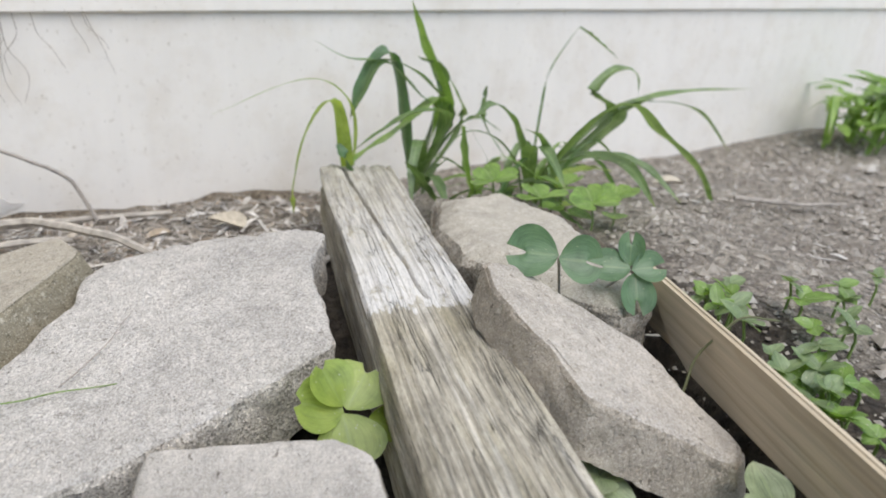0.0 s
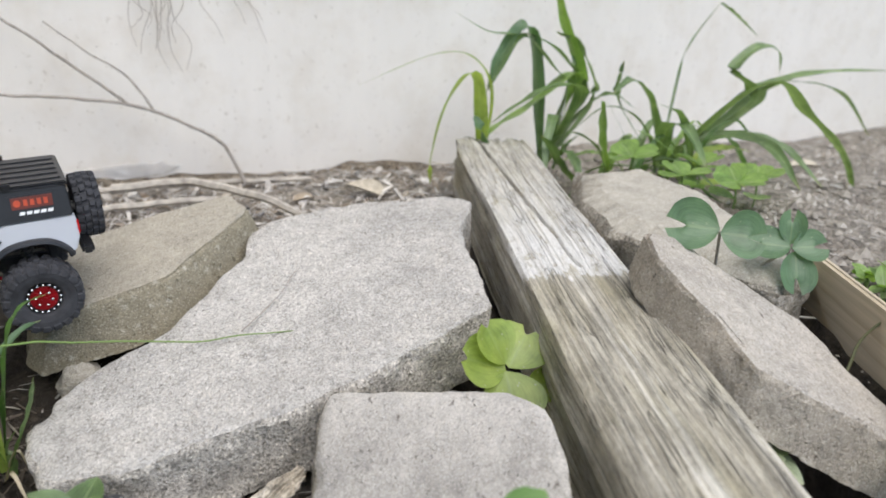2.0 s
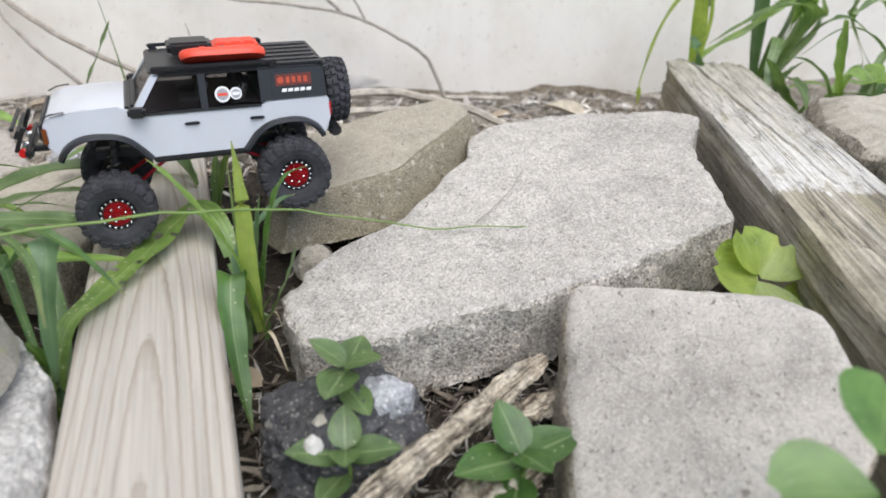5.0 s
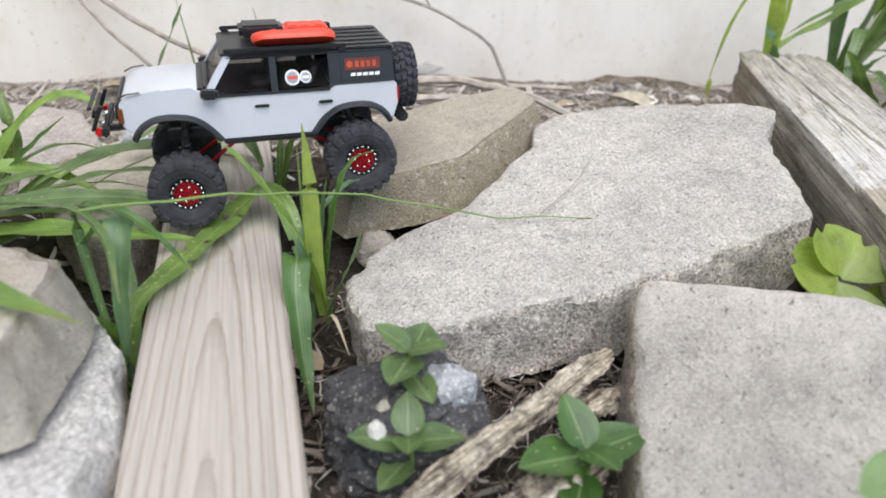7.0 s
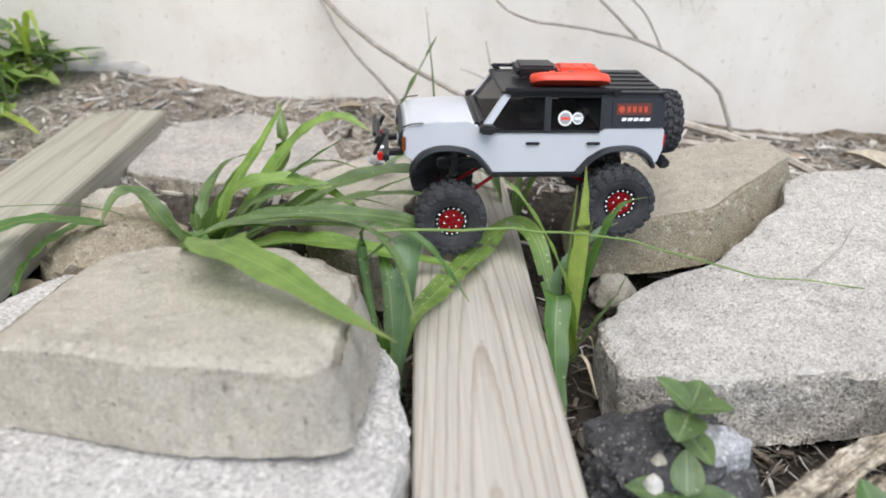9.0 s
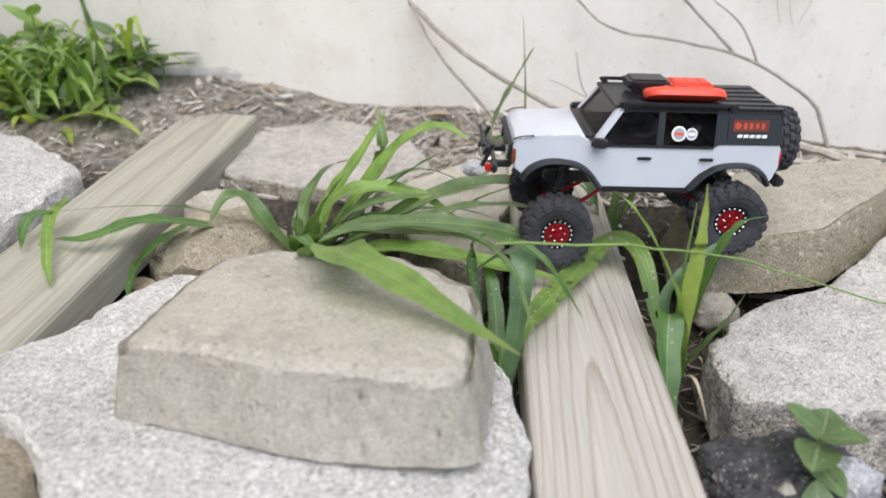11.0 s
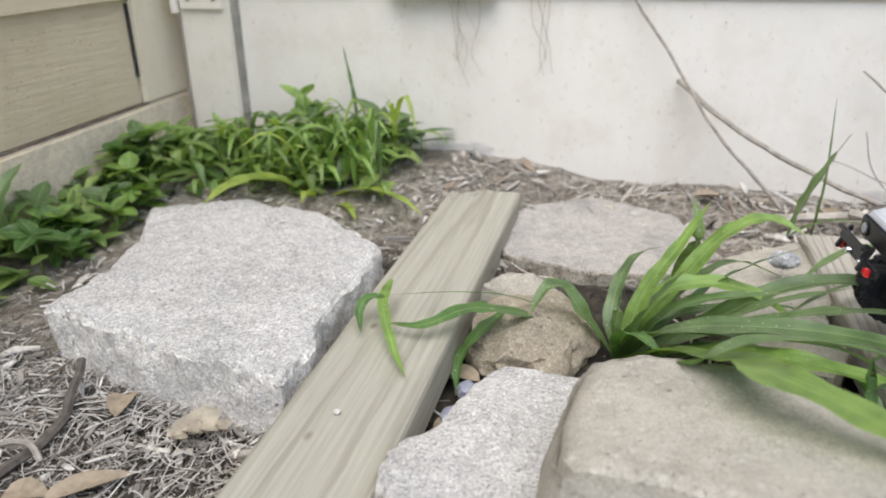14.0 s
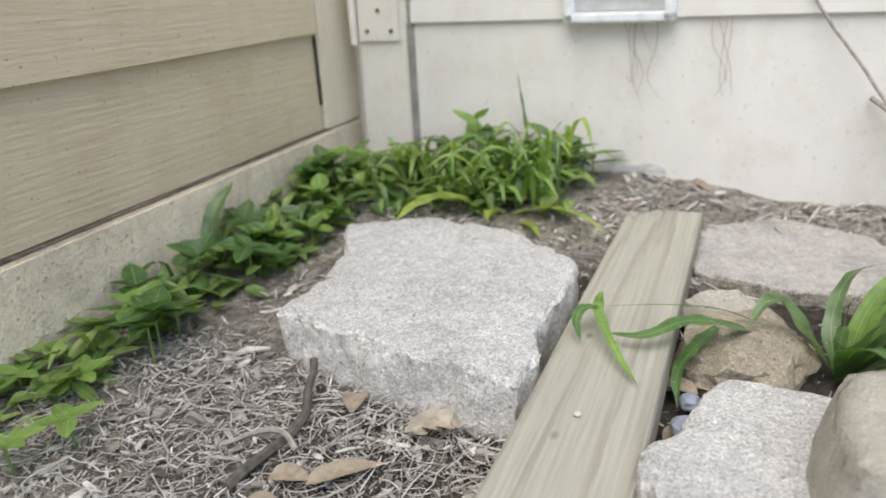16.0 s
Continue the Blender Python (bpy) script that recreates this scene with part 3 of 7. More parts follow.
# where the base board has rotted at its foot
bm = bmesh.new()
top, low, n = [], [], 260
for k in range(n + 1):
    x = 0.86 + 0.62 * k / n
    h = 0.002 + 0.011 * max(0.0, 0.5 + 1.3 * noise.noise((x * 7, 2, 5)) + 0.6 * noise.noise((x * 30, 4, 5)))
    h *= min(1.0, k / 20, (n - k) / 20)
    z = 0.03 - 0.045 * (x - 0.86)
    top.append(bm.verts.new((x, -0.0075 + 0.001 * noise.noise((x * 60, 1, 1)), z + h)))
    low.append(bm.verts.new((x, -0.0095 - 0.002 * noise.noise((x * 40, 7, 1)), z - 0.04)))
for k in range(n):
    bm.faces.new((top[k], top[k + 1], low[k + 1], low[k]))
part("rotten_foot", bm, concrete("rotted_board", (0.36, 0.3, 0.225), (0.13, 0.1, 0.07), (0.24, 0.19, 0.135), 1.6, (0.5, 0.45, 0.38), grains=0.8), wall, "brown rotted lower edge of the board")

# ---- corner post and the side gate ----
post = root("corner_post", WALL, "white painted corner post with a hinge leaf", "post", kind="structure")
bm = bmesh.new()
box(bm, (0.084, 0.04, 2.2), (-0.036, 0.008, 1.0), bevel=0.003)
part("board", bm, POST_PAINT, post)
bm = bmesh.new()
box(bm, (0.01, 0.03, 2.2), (0.0118, 0.005, 1.0), bevel=0.002)
part("caulk_strip", bm, plain("grimy_caulk", (0.3, 0.28, 0.25), 0.8, 0, 0.3, 50, 0.3), post, "grimy grey strip of caulk")

STILE_PAINT = paint("cream_stile_paint", (0.74, 0.66, 0.515), (0.63, 0.555, 0.42), 0.05, 0.6, mildew=0.1)
gate = root("gate", pose(-1.07, 1.047, 0), "beige gate with lapped siding panels and a grimy bottom rail", "gate", kind="structure")
bm = bmesh.new()
box(bm, (0.03, 2.1, 0.125), (0.009, -0.95, 0.0525), bevel=0.004)
part("bottom_rail", bm, RAIL_PAINT, gate, "grey-beige bottom rail streaked with grime")
bm = bmesh.new()
box(bm, (0.026, 0.113, 1.9), (0.0095, 0.0435, 1.0665), bevel=0.003)
part("stile", bm, STILE_PAINT, gate, "cream painted stile")
for i, (z0, z1) in enumerate([(0.118, 0.27), (0.261, 0.44), (0.43, 0.62), (0.61, 0.8), (0.79, 0.98), (0.97, 1.16)]):
    bm = lap_board(1.95, z0, z1, 0.002 if i == 0 else 0.011, 0.012)
    bmesh.ops.transform(bm, matrix=pose(0.016, -1.969, 0, 0, 0, 90), verts=bm.verts)
    part("panel", bm, GATE_PAINT, gate, smooth=False)
# added sheet behind the panels that blocks light, so the gaps stay dark
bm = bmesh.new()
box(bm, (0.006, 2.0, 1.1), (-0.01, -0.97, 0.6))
part("backing", bm, plain("light_block_dark", (0.05, 0.045, 0.04), 0.9), gate)
# solid dark strip painted for the shade in the gap beside the stile
bm = bmesh.new()
box(bm, (0.003, 0.005, 0.1), (0.0195, -0.0185, 0.207))
part("gap", bm, plain("gap_shade", (0.03, 0.027, 0.025), 0.9), gate)
# dark line of grime that also paints the shade of the joint
bm = bmesh.new()
for k in range(60):
    y = -1.95 + 1.93 * k / 59
    box(bm, (0.004, 0.034, 0.003 + 0.002 * noise.noise((y * 9, 3, 1))), (0.0185, y, 0.1165), (0, 0, 8 * noise.noise((y * 11, 1, 1))))
part("grime", bm, plain("grime_and_shade", (0.16, 0.125, 0.1), 0.95, 0, 0.5, 90, 0.5), gate, "line of grime and painted joint shade on the rail")


# ---- slabs, pavers and stones ----
def slab(name, outline, top, thick, mat, side_mat, label, seed, category="slab", rough=0.004, edge=0.004, n=420, round_off=2, batter=0.0, dip=None):
    """A lump of concrete: an outline seen from above, a top plane z = a + bx + cy, broken sides."""
    pts = [Vector((x, y, 0)) for x, y in outline]
    per = [(pts[(i + 1) % len(pts)] - p).length for i, p in enumerate(pts)]
    total, ring = sum(per), []
    for k in range(n):
        s, i = k / n * total, 0
        while s > per[i]:
            s, i = s - per[i], i + 1
        ring.append(pts[i].lerp(pts[(i + 1) % len(pts)], s / per[i]))
    for _ in range(round_off):
        ring = [(ring[i - 1] + 2 * ring[i] + ring[(i + 1) % n]) / 4 for i in range(n)]
    c = sum(ring, Vector()) / n
    a, b, d = top
    rows = [(0.0, 1.0), (0.015, 0.93), (0.0, 0.8), (-0.004, 0.62), (-0.006, 0.44), (-0.003, 0.28), (0.0, 0.14)]
    levels = [(-batter * f, -thick * f) for f in (1.0, 0.88, 0.75, 0.6, 0.46, 0.33, 0.2, 0.1)]
    bm = bmesh.new()
    rings = []

    def add(inset, dz, amp, lift):
        out = []
        for i, p in enumerate(ring):
            to = (c - p)
            q = p + to.normalized() * inset
            w = Vector((q.x, q.y, a + b * q.x + d * q.y + dz))
            w += wobble(w, 28, amp, seed) + wobble(w, 95, amp * 0.55, seed + 3) + wobble(w, 300, amp * 0.24, seed + 5)
            w.z += lift * noise.noise(w * 17 + Vector((seed, 0, 0)))
            chip = max(0.0, noise.noise(Vector((q.x, q.y, seed)) * 42) - 0.18) * rough * 2.2 * (1 if dz > -0.012 else 0)
            w += to.normalized() * chip - Vector((0, 0, chip * 0.5))
            out.append(bm.verts.new(w - c))
        rings.append(out)

    add(0.012 - batter, -thick, rough, 0)
    for ins, dz in levels:
        add(ins, dz, rough, 0)
    add(0.0004, -edge, rough * 0.8, 0)
    add(edge * 0.35, -edge * 0.3, rough * 0.55, 0.001)
    add(edge * 1.0, 0.0, rough * 0.3, 0.0015)
    mean = sum((p - c).length for p in ring) / n
    for f in (0.05, 0.1, 0.17, 0.26, 0.37, 0.5, 0.64, 0.8):
        out = []
        for p in ring:
            q = p.lerp(c, f) + (c - p).normalized() * edge * (1 - f)
            w = Vector((q.x, q.y, a + b * q.x + d * q.y))
            w.z += 0.0022 * noise.noise(w * 17 + Vector((seed, 0, 0))) + 0.0007 * noise.noise(w * 90) + 0.0004 * noise.noise(w * 300)
            out.append(bm.verts.new(w - c))
        rings.append(out)
    for j, (r, s) in enumerate(zip(rings, rings[1:])):
        for k in range(n):
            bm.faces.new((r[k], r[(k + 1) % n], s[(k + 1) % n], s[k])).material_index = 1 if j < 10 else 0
    mid = bm.verts.new((0, 0, a + b * c.x + d * c.y))
    for k in range(n):
        bm.faces.new((rings[-1][k], rings[-1][(k + 1) % n], mid))
    bm.faces.new(rings[0][::-1])
    if dip:
        # one end is worn away to a slope
        for v in bm.verts:
            v.co.z -= dip[2] * max(0.0, (v.co.x + c.x - dip[0]) / (dip[1] - dip[0])) ** 1.6
    ob = link(name, bm, [mat, side_mat], None, True, c)
    return tagged(ob, label, category)


def plane3(p, q, r):
    u, v = Vector(q) - Vector(p), Vector(r) - Vector(p)
    k = u.cross(v)
    b, d = -k.x / k.z, -k.y / k.z
    return p[2] - b * p[0] - d * p[1], b, d


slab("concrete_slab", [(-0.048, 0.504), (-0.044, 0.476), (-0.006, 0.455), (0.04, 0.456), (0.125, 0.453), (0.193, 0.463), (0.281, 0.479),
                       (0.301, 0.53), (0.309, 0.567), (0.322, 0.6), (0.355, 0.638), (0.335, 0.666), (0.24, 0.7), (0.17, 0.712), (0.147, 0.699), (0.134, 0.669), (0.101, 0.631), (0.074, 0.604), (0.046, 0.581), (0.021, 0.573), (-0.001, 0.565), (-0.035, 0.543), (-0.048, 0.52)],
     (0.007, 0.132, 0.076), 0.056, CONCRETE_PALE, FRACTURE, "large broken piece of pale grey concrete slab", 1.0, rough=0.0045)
slab("paver", [(0.125, 0.44), (0.136, 0.447), (0.18, 0.41), (0.226, 0.372), (0.237, 0.345), (0.228, 0.31), (0.205, 0.265), (0.16, 0.235), (0.06, 0.26), (0.072, 0.315), (0.099, 0.389)],
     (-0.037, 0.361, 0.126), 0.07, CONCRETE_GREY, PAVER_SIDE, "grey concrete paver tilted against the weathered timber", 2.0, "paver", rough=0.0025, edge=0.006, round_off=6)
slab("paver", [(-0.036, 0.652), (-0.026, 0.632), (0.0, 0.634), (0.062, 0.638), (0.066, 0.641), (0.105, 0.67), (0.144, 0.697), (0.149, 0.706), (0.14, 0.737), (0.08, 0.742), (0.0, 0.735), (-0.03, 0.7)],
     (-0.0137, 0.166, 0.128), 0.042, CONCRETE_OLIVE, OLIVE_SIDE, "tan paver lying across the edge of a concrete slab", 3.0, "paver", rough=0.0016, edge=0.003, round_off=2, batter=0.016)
slab("paver", [(-0.395, 0.408), (-0.396, 0.45), (-0.389, 0.5), (-0.381, 0.523), (-0.345, 0.537), (-0.262, 0.531), (-0.214, 0.485), (-0.209, 0.453), (-0.212, 0.372), (-0.219, 0.364), (-0.3, 0.372), (-0.347, 0.386), (-0.388, 0.395)],
     (0.1718, 0.035, -0.13), 0.045, CONCRETE_TAN, CONCRETE_TAN, "tan weathered paver stacked on a rough white slab", 4.0, "paver", rough=0.002, edge=0.011, round_off=3, batter=0.011, dip=(-0.36, -0.4, 0.006))
slab("concrete_slab", [(-0.482, 0.395), (-0.498, 0.418), (-0.503, 0.445), (-0.498, 0.466), (-0.481, 0.485), (-0.466, 0.56), (-0.452, 0.596), (-0.4, 0.59), (-0.3, 0.57), (-0.215, 0.525),
                       (-0.19, 0.47), (-0.177, 0.398), (-0.183, 0.33), (-0.25, 0.29), (-0.39, 0.29), (-0.402, 0.335), (-0.43, 0.37), (-0.45, 0.388)],
     (0.1225, 0.0, -0.155), 0.066, CONCRETE_WHITE, FRACTURE_WHITE, "rough whitish concrete slab under a tan paver", 5.0, rough=0.005, edge=0.006)
slab("concrete_slab", [(-0.832, 0.555), (-0.829, 0.63), (-0.85, 0.713), (-0.887, 0.787), (-0.79, 0.836), (-0.69, 0.811), (-0.594, 0.738), (-0.592, 0.698), (-0.6, 0.597),
                       (-0.588, 0.54), (-0.59, 0.497), (-0.64, 0.505), (-0.74, 0.527)],
     plane3((-0.6, 0.55, 0.06), (-0.83, 0.58, 0.06), (-0.79, 0.83, 0.06)), 0.06, CONCRETE_WHITE, FRACTURE_WHITE, "white rough-edged concrete slab on bare mulch", 6.0, rough=0.005, edge=0.006)
slab("wedge_stone", [(0.376, 0.422), (0.388, 0.43), (0.404, 0.428), (0.47, 0.347), (0.475, 0.25), (0.445, 0.238), (0.366, 0.3), (0.364, 0.323), (0.366, 0.4)],
     (0.11255, -0.30118, 0.36005), 0.042, CONCRETE_BROWN, WEDGE_SIDE, "long brown-grey broken paver leaning beside the timber", 7.0, "stone", rough=0.003, edge=0.006, round_off=10, batter=0.01)
slab("rounded_stone", [(0.425, 0.52), (0.45, 0.6), (0.5, 0.66), (0.57, 0.65), (0.6, 0.56), (0.555, 0.42), (0.52, 0.375), (0.48, 0.37), (0.44, 0.43)],
     plane3((0.43, 0.54, 0.115), (0.52, 0.385, 0.112), (0.55, 0.65, 0.115)), 0.1, CONCRETE_TAN, PAVER_SIDE, "brown rounded stone behind the leaning paver", 8.0, "stone", rough=0.005, edge=0.03, round_off=14)
slab("grey_stone", [(-0.205, 0.62), (-0.26, 0.665), (-0.31, 0.77), (-0.3, 0.83), (-0.228, 0.87), (-0.155, 0.9), (-0.15, 0.8), (-0.19, 0.72), (-0.186, 0.66)],
     plane3((-0.2, 0.65, 0.035), (-0.17, 0.86, 0.04), (-0.3, 0.78, 0.02)), 0.05, CONCRETE_TAN, PAVER_SIDE, "flat grey-tan stone wedged beside the pine board", 9.0, "stone", rough=0.003, edge=0.006, round_off=4)
slab("flat_stone", [(-0.49, 0.82), (-0.49, 0.96), (-0.4, 1.02), (-0.3, 0.97), (-0.26, 0.86), (-0.31, 0.8), (-0.4, 0.79)],
     (0.018, 0.0, 0.01), 0.04, FLAT_GREY, PAVER_SIDE, "flat grey stone half sunk in the soil", 11.0, "stone", rough=0.003, edge=0.006)


# ---- boards and the weathered timber ----
def beam(name, p0, p1, width, height, mat, label, seed, groove=0.0, edge=0.004, rows=140, ends=0.0, category="board", twist=0.0, crack=None):
    """A sawn board between the centres of its top ends, with its length along local y."""
    p0, p1 = Vector(p0), Vector(p1)
    length = (p1 - p0).length
    hw, sec = width / 2, []
    for k in range(61):
        sec.append((-hw + edge + (width - 2 * edge) * k / 60, 0.0))
    side = [(hw - edge * 0.3, -edge * 0.3), (hw, -edge)] + [(hw, -edge - (height - 2 * edge) * k / 14) for k in range(1, 15)]
    sec = [(-x, z) for x, z in side[::-1]] + sec + side + [(hw - edge, -height), (edge - hw, -height)]
    bm = bmesh.new()
    rings = []
    for j in range(rows + 1):
        y = length * j / rows
        jag = ends * noise.noise((seed, 0, 2.0)) if 0 < j < rows else 0
        ring = []
        for x, z in sec:
            g = 0.0
            if groove:
                u = x if z > -edge else x + z
                g = groove * (abs(noise.noise((u * 130, y * 3.2 + z * 4, seed))) - 0.2) + groove * 0.8 * noise.noise((u * 60, y * 1.6, seed + 4)) \
                    + groove * 0.5 * noise.noise((u * 320, y * 9, seed + 8))
                if crack and crack[0][0] < y < crack[1][0] and z > -edge:
                    f = (y - crack[0][0]) / (crack[1][0] - crack[0][0])
                    off = abs(x - crack[0][1] - f * (crack[1][1] - crack[0][1]) - 0.0025 * noise.noise((y * 25, 1, seed)))
                    g -= 0.009 * max(0.0, 1 - off / 0.0022)
                end = min(y, length - y)
                if end < 0.04:
                    g -= groove * 1.4 * (1 - end / 0.04) * (0.4 + abs(noise.noise((u * 90, 3, seed))))
            n = Vector((0, 0, 1)) if z > -edge * 0.5 else Vector((math.copysign(1, x), 0, 0))
            yy = y
            if j in (0, rows):
                yy += ends * (noise.noise((x * 60, z * 60, seed)) - 0.3) * (1 if j else -1)
            v = Vector((x, yy, z)) + n * g + Vector((0.0012 * noise.noise((y * 4, seed, 0)), 0, 0.0008 * noise.noise((y * 5, seed, 9))))
            ring.append(bm.verts.new(v))
        rings.append(ring)
    m = len(sec)
    for a, b in zip(rings, rings[1:]):
        for k in range(m):
            bm.faces.new((a[k], b[k], b[(k + 1) % m], a[(k + 1) % m]))
    bm.faces.new(rings[0])
    bm.faces.new(rings[-1][::-1])
    bmesh.ops.recalc_face_normals(bm, faces=bm.faces)
    d = (p1 - p0).normalized()
    side_v = d.cross(Vector((0, 0, 1))).normalized()
    up = side_v.cross(d)
    rot = Matrix((side_v, d, up)).transposed().to_4x4()
    ob = link(name, bm, mat, None, groove > 0)
    ob.matrix_basis = Matrix.Translation(p0) @ rot @ pose(0, 0, 0, 0, twist, 0)
    return tagged(ob, label, category)


OLD_TIMBER = old_wood("weathered_timber", 0.452)
beam("pine_board", (-0.128, 0.1, 0.043), (-0.139, 0.885, 0.046), 0.088, 0.038, PINE, "pale pine board with cathedral grain, lying flat", 1.0)
beam("treated_board", (-0.549, 0.1, 0.046), (-0.531, 0.957, 0.046), 0.089, 0.038, PINE_OLIVE, "olive-brown treated pine board laid flat", 2.0)
beam("weathered_timber", (0.19, 0.04, 0.104), (0.497, 0.835, 0.1), 0.092, 0.085, OLD_TIMBER, "weathered grey square timber with deep grain and a split", 3.0, 0.0032, 0.006, 320, 0.012, "timber", crack=((0.47, 0.004), (0.85, -0.02)))
edging = root("edging_board", pose(0.5555, 0.4075, 0.112, 0, 0, 157.1), "tan pine board on edge with a splintered end, edging the bed", "board")
bm = bmesh.new()
rows = []
for k in range(81):
    y = 0.44 * k / 80 - 0.004 * (k == 0)
    rows.append([bm.verts.new((x + 0.0008 * noise.noise((y * 8, z * 20, x * 90)), y + (0.006 * noise.noise((x * 300, z * 130, 5)) if k == 0 else 0), z + 0.0006 * noise.noise((y * 14, x * 50, 2))))
                 for x, z in ((0.0, 0.0032), (0.0008, 0.004), (0.0035, 0.004), (0.0042, 0.003), (0.0035, -0.047), (0.0, -0.048))])
for p, q in zip(rows, rows[1:]):
    for k in range(6):
        bm.faces.new((p[k], p[(k + 1) % 6], q[(k + 1) % 6], q[k]))
bm.faces.new(rows[0])
bm.faces.new(rows[-1][::-1])
bmesh.ops.recalc_face_normals(bm, faces=bm.faces)
part("board", bm, PINE_TAN, edging)
# the outer layer of the board's face has split away from its lower corner
bm = bmesh.new()
edge = [(0.0, 0.0032), (-0.002, -0.011), (0.012, -0.0125), (0.022, -0.014), (0.03, -0.018), (0.034, -0.024), (0.042, -0.027), (0.048, -0.034), (0.056, -0.037), (0.062, -0.042), (0.075, -0.044), (0.09, -0.0485)]
edge += [(0.2, -0.0485), (0.44, -0.0485), (0.44, 0.0032)]
ring_a = [bm.verts.new((0.0044, y, z)) for y, z in edge]
ring_b = [bm.verts.new((0.0078 + 0.0006 * noise.noise((y * 40, z * 90, 3)), y, z)) for y, z in edge]
bm.faces.new(ring_a)
bm.faces.new(ring_b[::-1])
for k in range(len(edge)):
    bm.faces.new((ring_a[k], ring_b[k], ring_b[(k + 1) % len(edge)], ring_a[(k + 1) % len(edge)]))
bmesh.ops.recalc_face_normals(bm, faces=bm.faces)
part("split_face", bm, PINE_TAN, edging, "split outer layer with a jagged crack", False)


# ---- the toy off-road car, crossing from the pine board to the tan paver ----
CAR_WHITE = plain("glossy_white_plastic", (0.5, 0.515, 0.55), 0.3, 0, 0.03, 30, 0.02, 0.25)
CAR_BLACK = plain("satin_black_plastic", (0.012, 0.012, 0.014), 0.38, 0, 0.2, 80, 0.05)
RUBBER = plain("dusty_black_rubber", (0.032, 0.032, 0.036), 0.85, 0, 0.45, 90, 0.3)
CAR_RED = plain("red_anodised_metal", (0.3, 0.008, 0.014), 0.32, 0.7, 0.15, 60, 0.02)
ORANGE = plain("orange_red_plastic", (0.66, 0.062, 0.03), 0.45, 0, 0.12, 70, 0.05)
CHROME = plain("bright_steel", (0.7, 0.7, 0.71), 0.25, 1.0, 0.05, 50, 0.0)
GLASS = glass_material()
INTERIOR = plain("dark_interior", (0.1, 0.09, 0.09), 0.7)
SEAT = plain("grey_seat", (0.2, 0.19, 0.2), 0.7)
STICKER = plain("white_sticker", (0.75, 0.75, 0.75), 0.5, 0, 0.03, 30, 0)
DECAL_MARK = plain("orange_print", (0.45, 0.06, 0.02), 0.4, 0, 0.2, 60, 0)
DECAL = plain("dark_orange_print", (0.12, 0.02, 0.01), 0.4, 0, 0.2, 60, 0)
LAMP_RED = plain("red_lens", (0.5, 0.015, 0.015), 0.15)
MM = 0.001
FLOOR = 56  # height of the sill over the car's base, in millimetres


def mm_bm(bm):
    bmesh.ops.scale(bm, vec=(MM, MM, MM), verts=bm.verts)
    return bm


def bevel_sharp(bm, offset, seg=2, angle=25):
    bmesh.ops.recalc_face_normals(bm, faces=bm.faces)
    es = [e for e in bm.edges if len(e.link_faces) == 2 and e.calc_face_angle(0) > radians(angle)]
    bmesh.ops.bevel(bm, geom=es, offset=offset, segments=seg, affect="EDGES", clamp_overlap=True)


def shell(profile, half):
    """Side profile (x, z) drawn across the car; half(x, z) is the half width there."""
    bm = bmesh.new()
    sides = []
    for s in (-1, 1):
        sides.append([bm.verts.new((x, s * half(x, z), z + FLOOR)) for x, z in profile])
    bm.faces.new(sides[0])
    bm.faces.new(sides[1][::-1])
    n = len(profile)
    for k in range(n):
        bm.faces.new((sides[0][k], sides[1][k], sides[1][(k + 1) % n], sides[0][(k + 1) % n]))
    return bm


def cabin_y(z):
    return 41.5 - max(0, z - 40) / 46 * 6.5


def side_plate(corners, s, thick, out=0.0):
    """A flat plate on the side of the cabin, from (x, z) corners; s = -1 or 1 picks the side."""
    bm = bmesh.new()
    a = [bm.verts.new((x, s * (cabin_y(z) + out), z + FLOOR)) for x, z in corners]
    b = [bm.verts.new((x, s * (cabin_y(z) + out - thick), z + FLOOR)) for x, z in corners]
    bm.faces.new(a)
    bm.faces.new(b[::-1])
    n = len(corners)
    for k in range(n):
        bm.faces.new((a[k], b[k], b[(k + 1) % n], a[(k + 1) % n]))
    bmesh.ops.recalc_face_normals(bm, faces=bm.faces)
    return bm


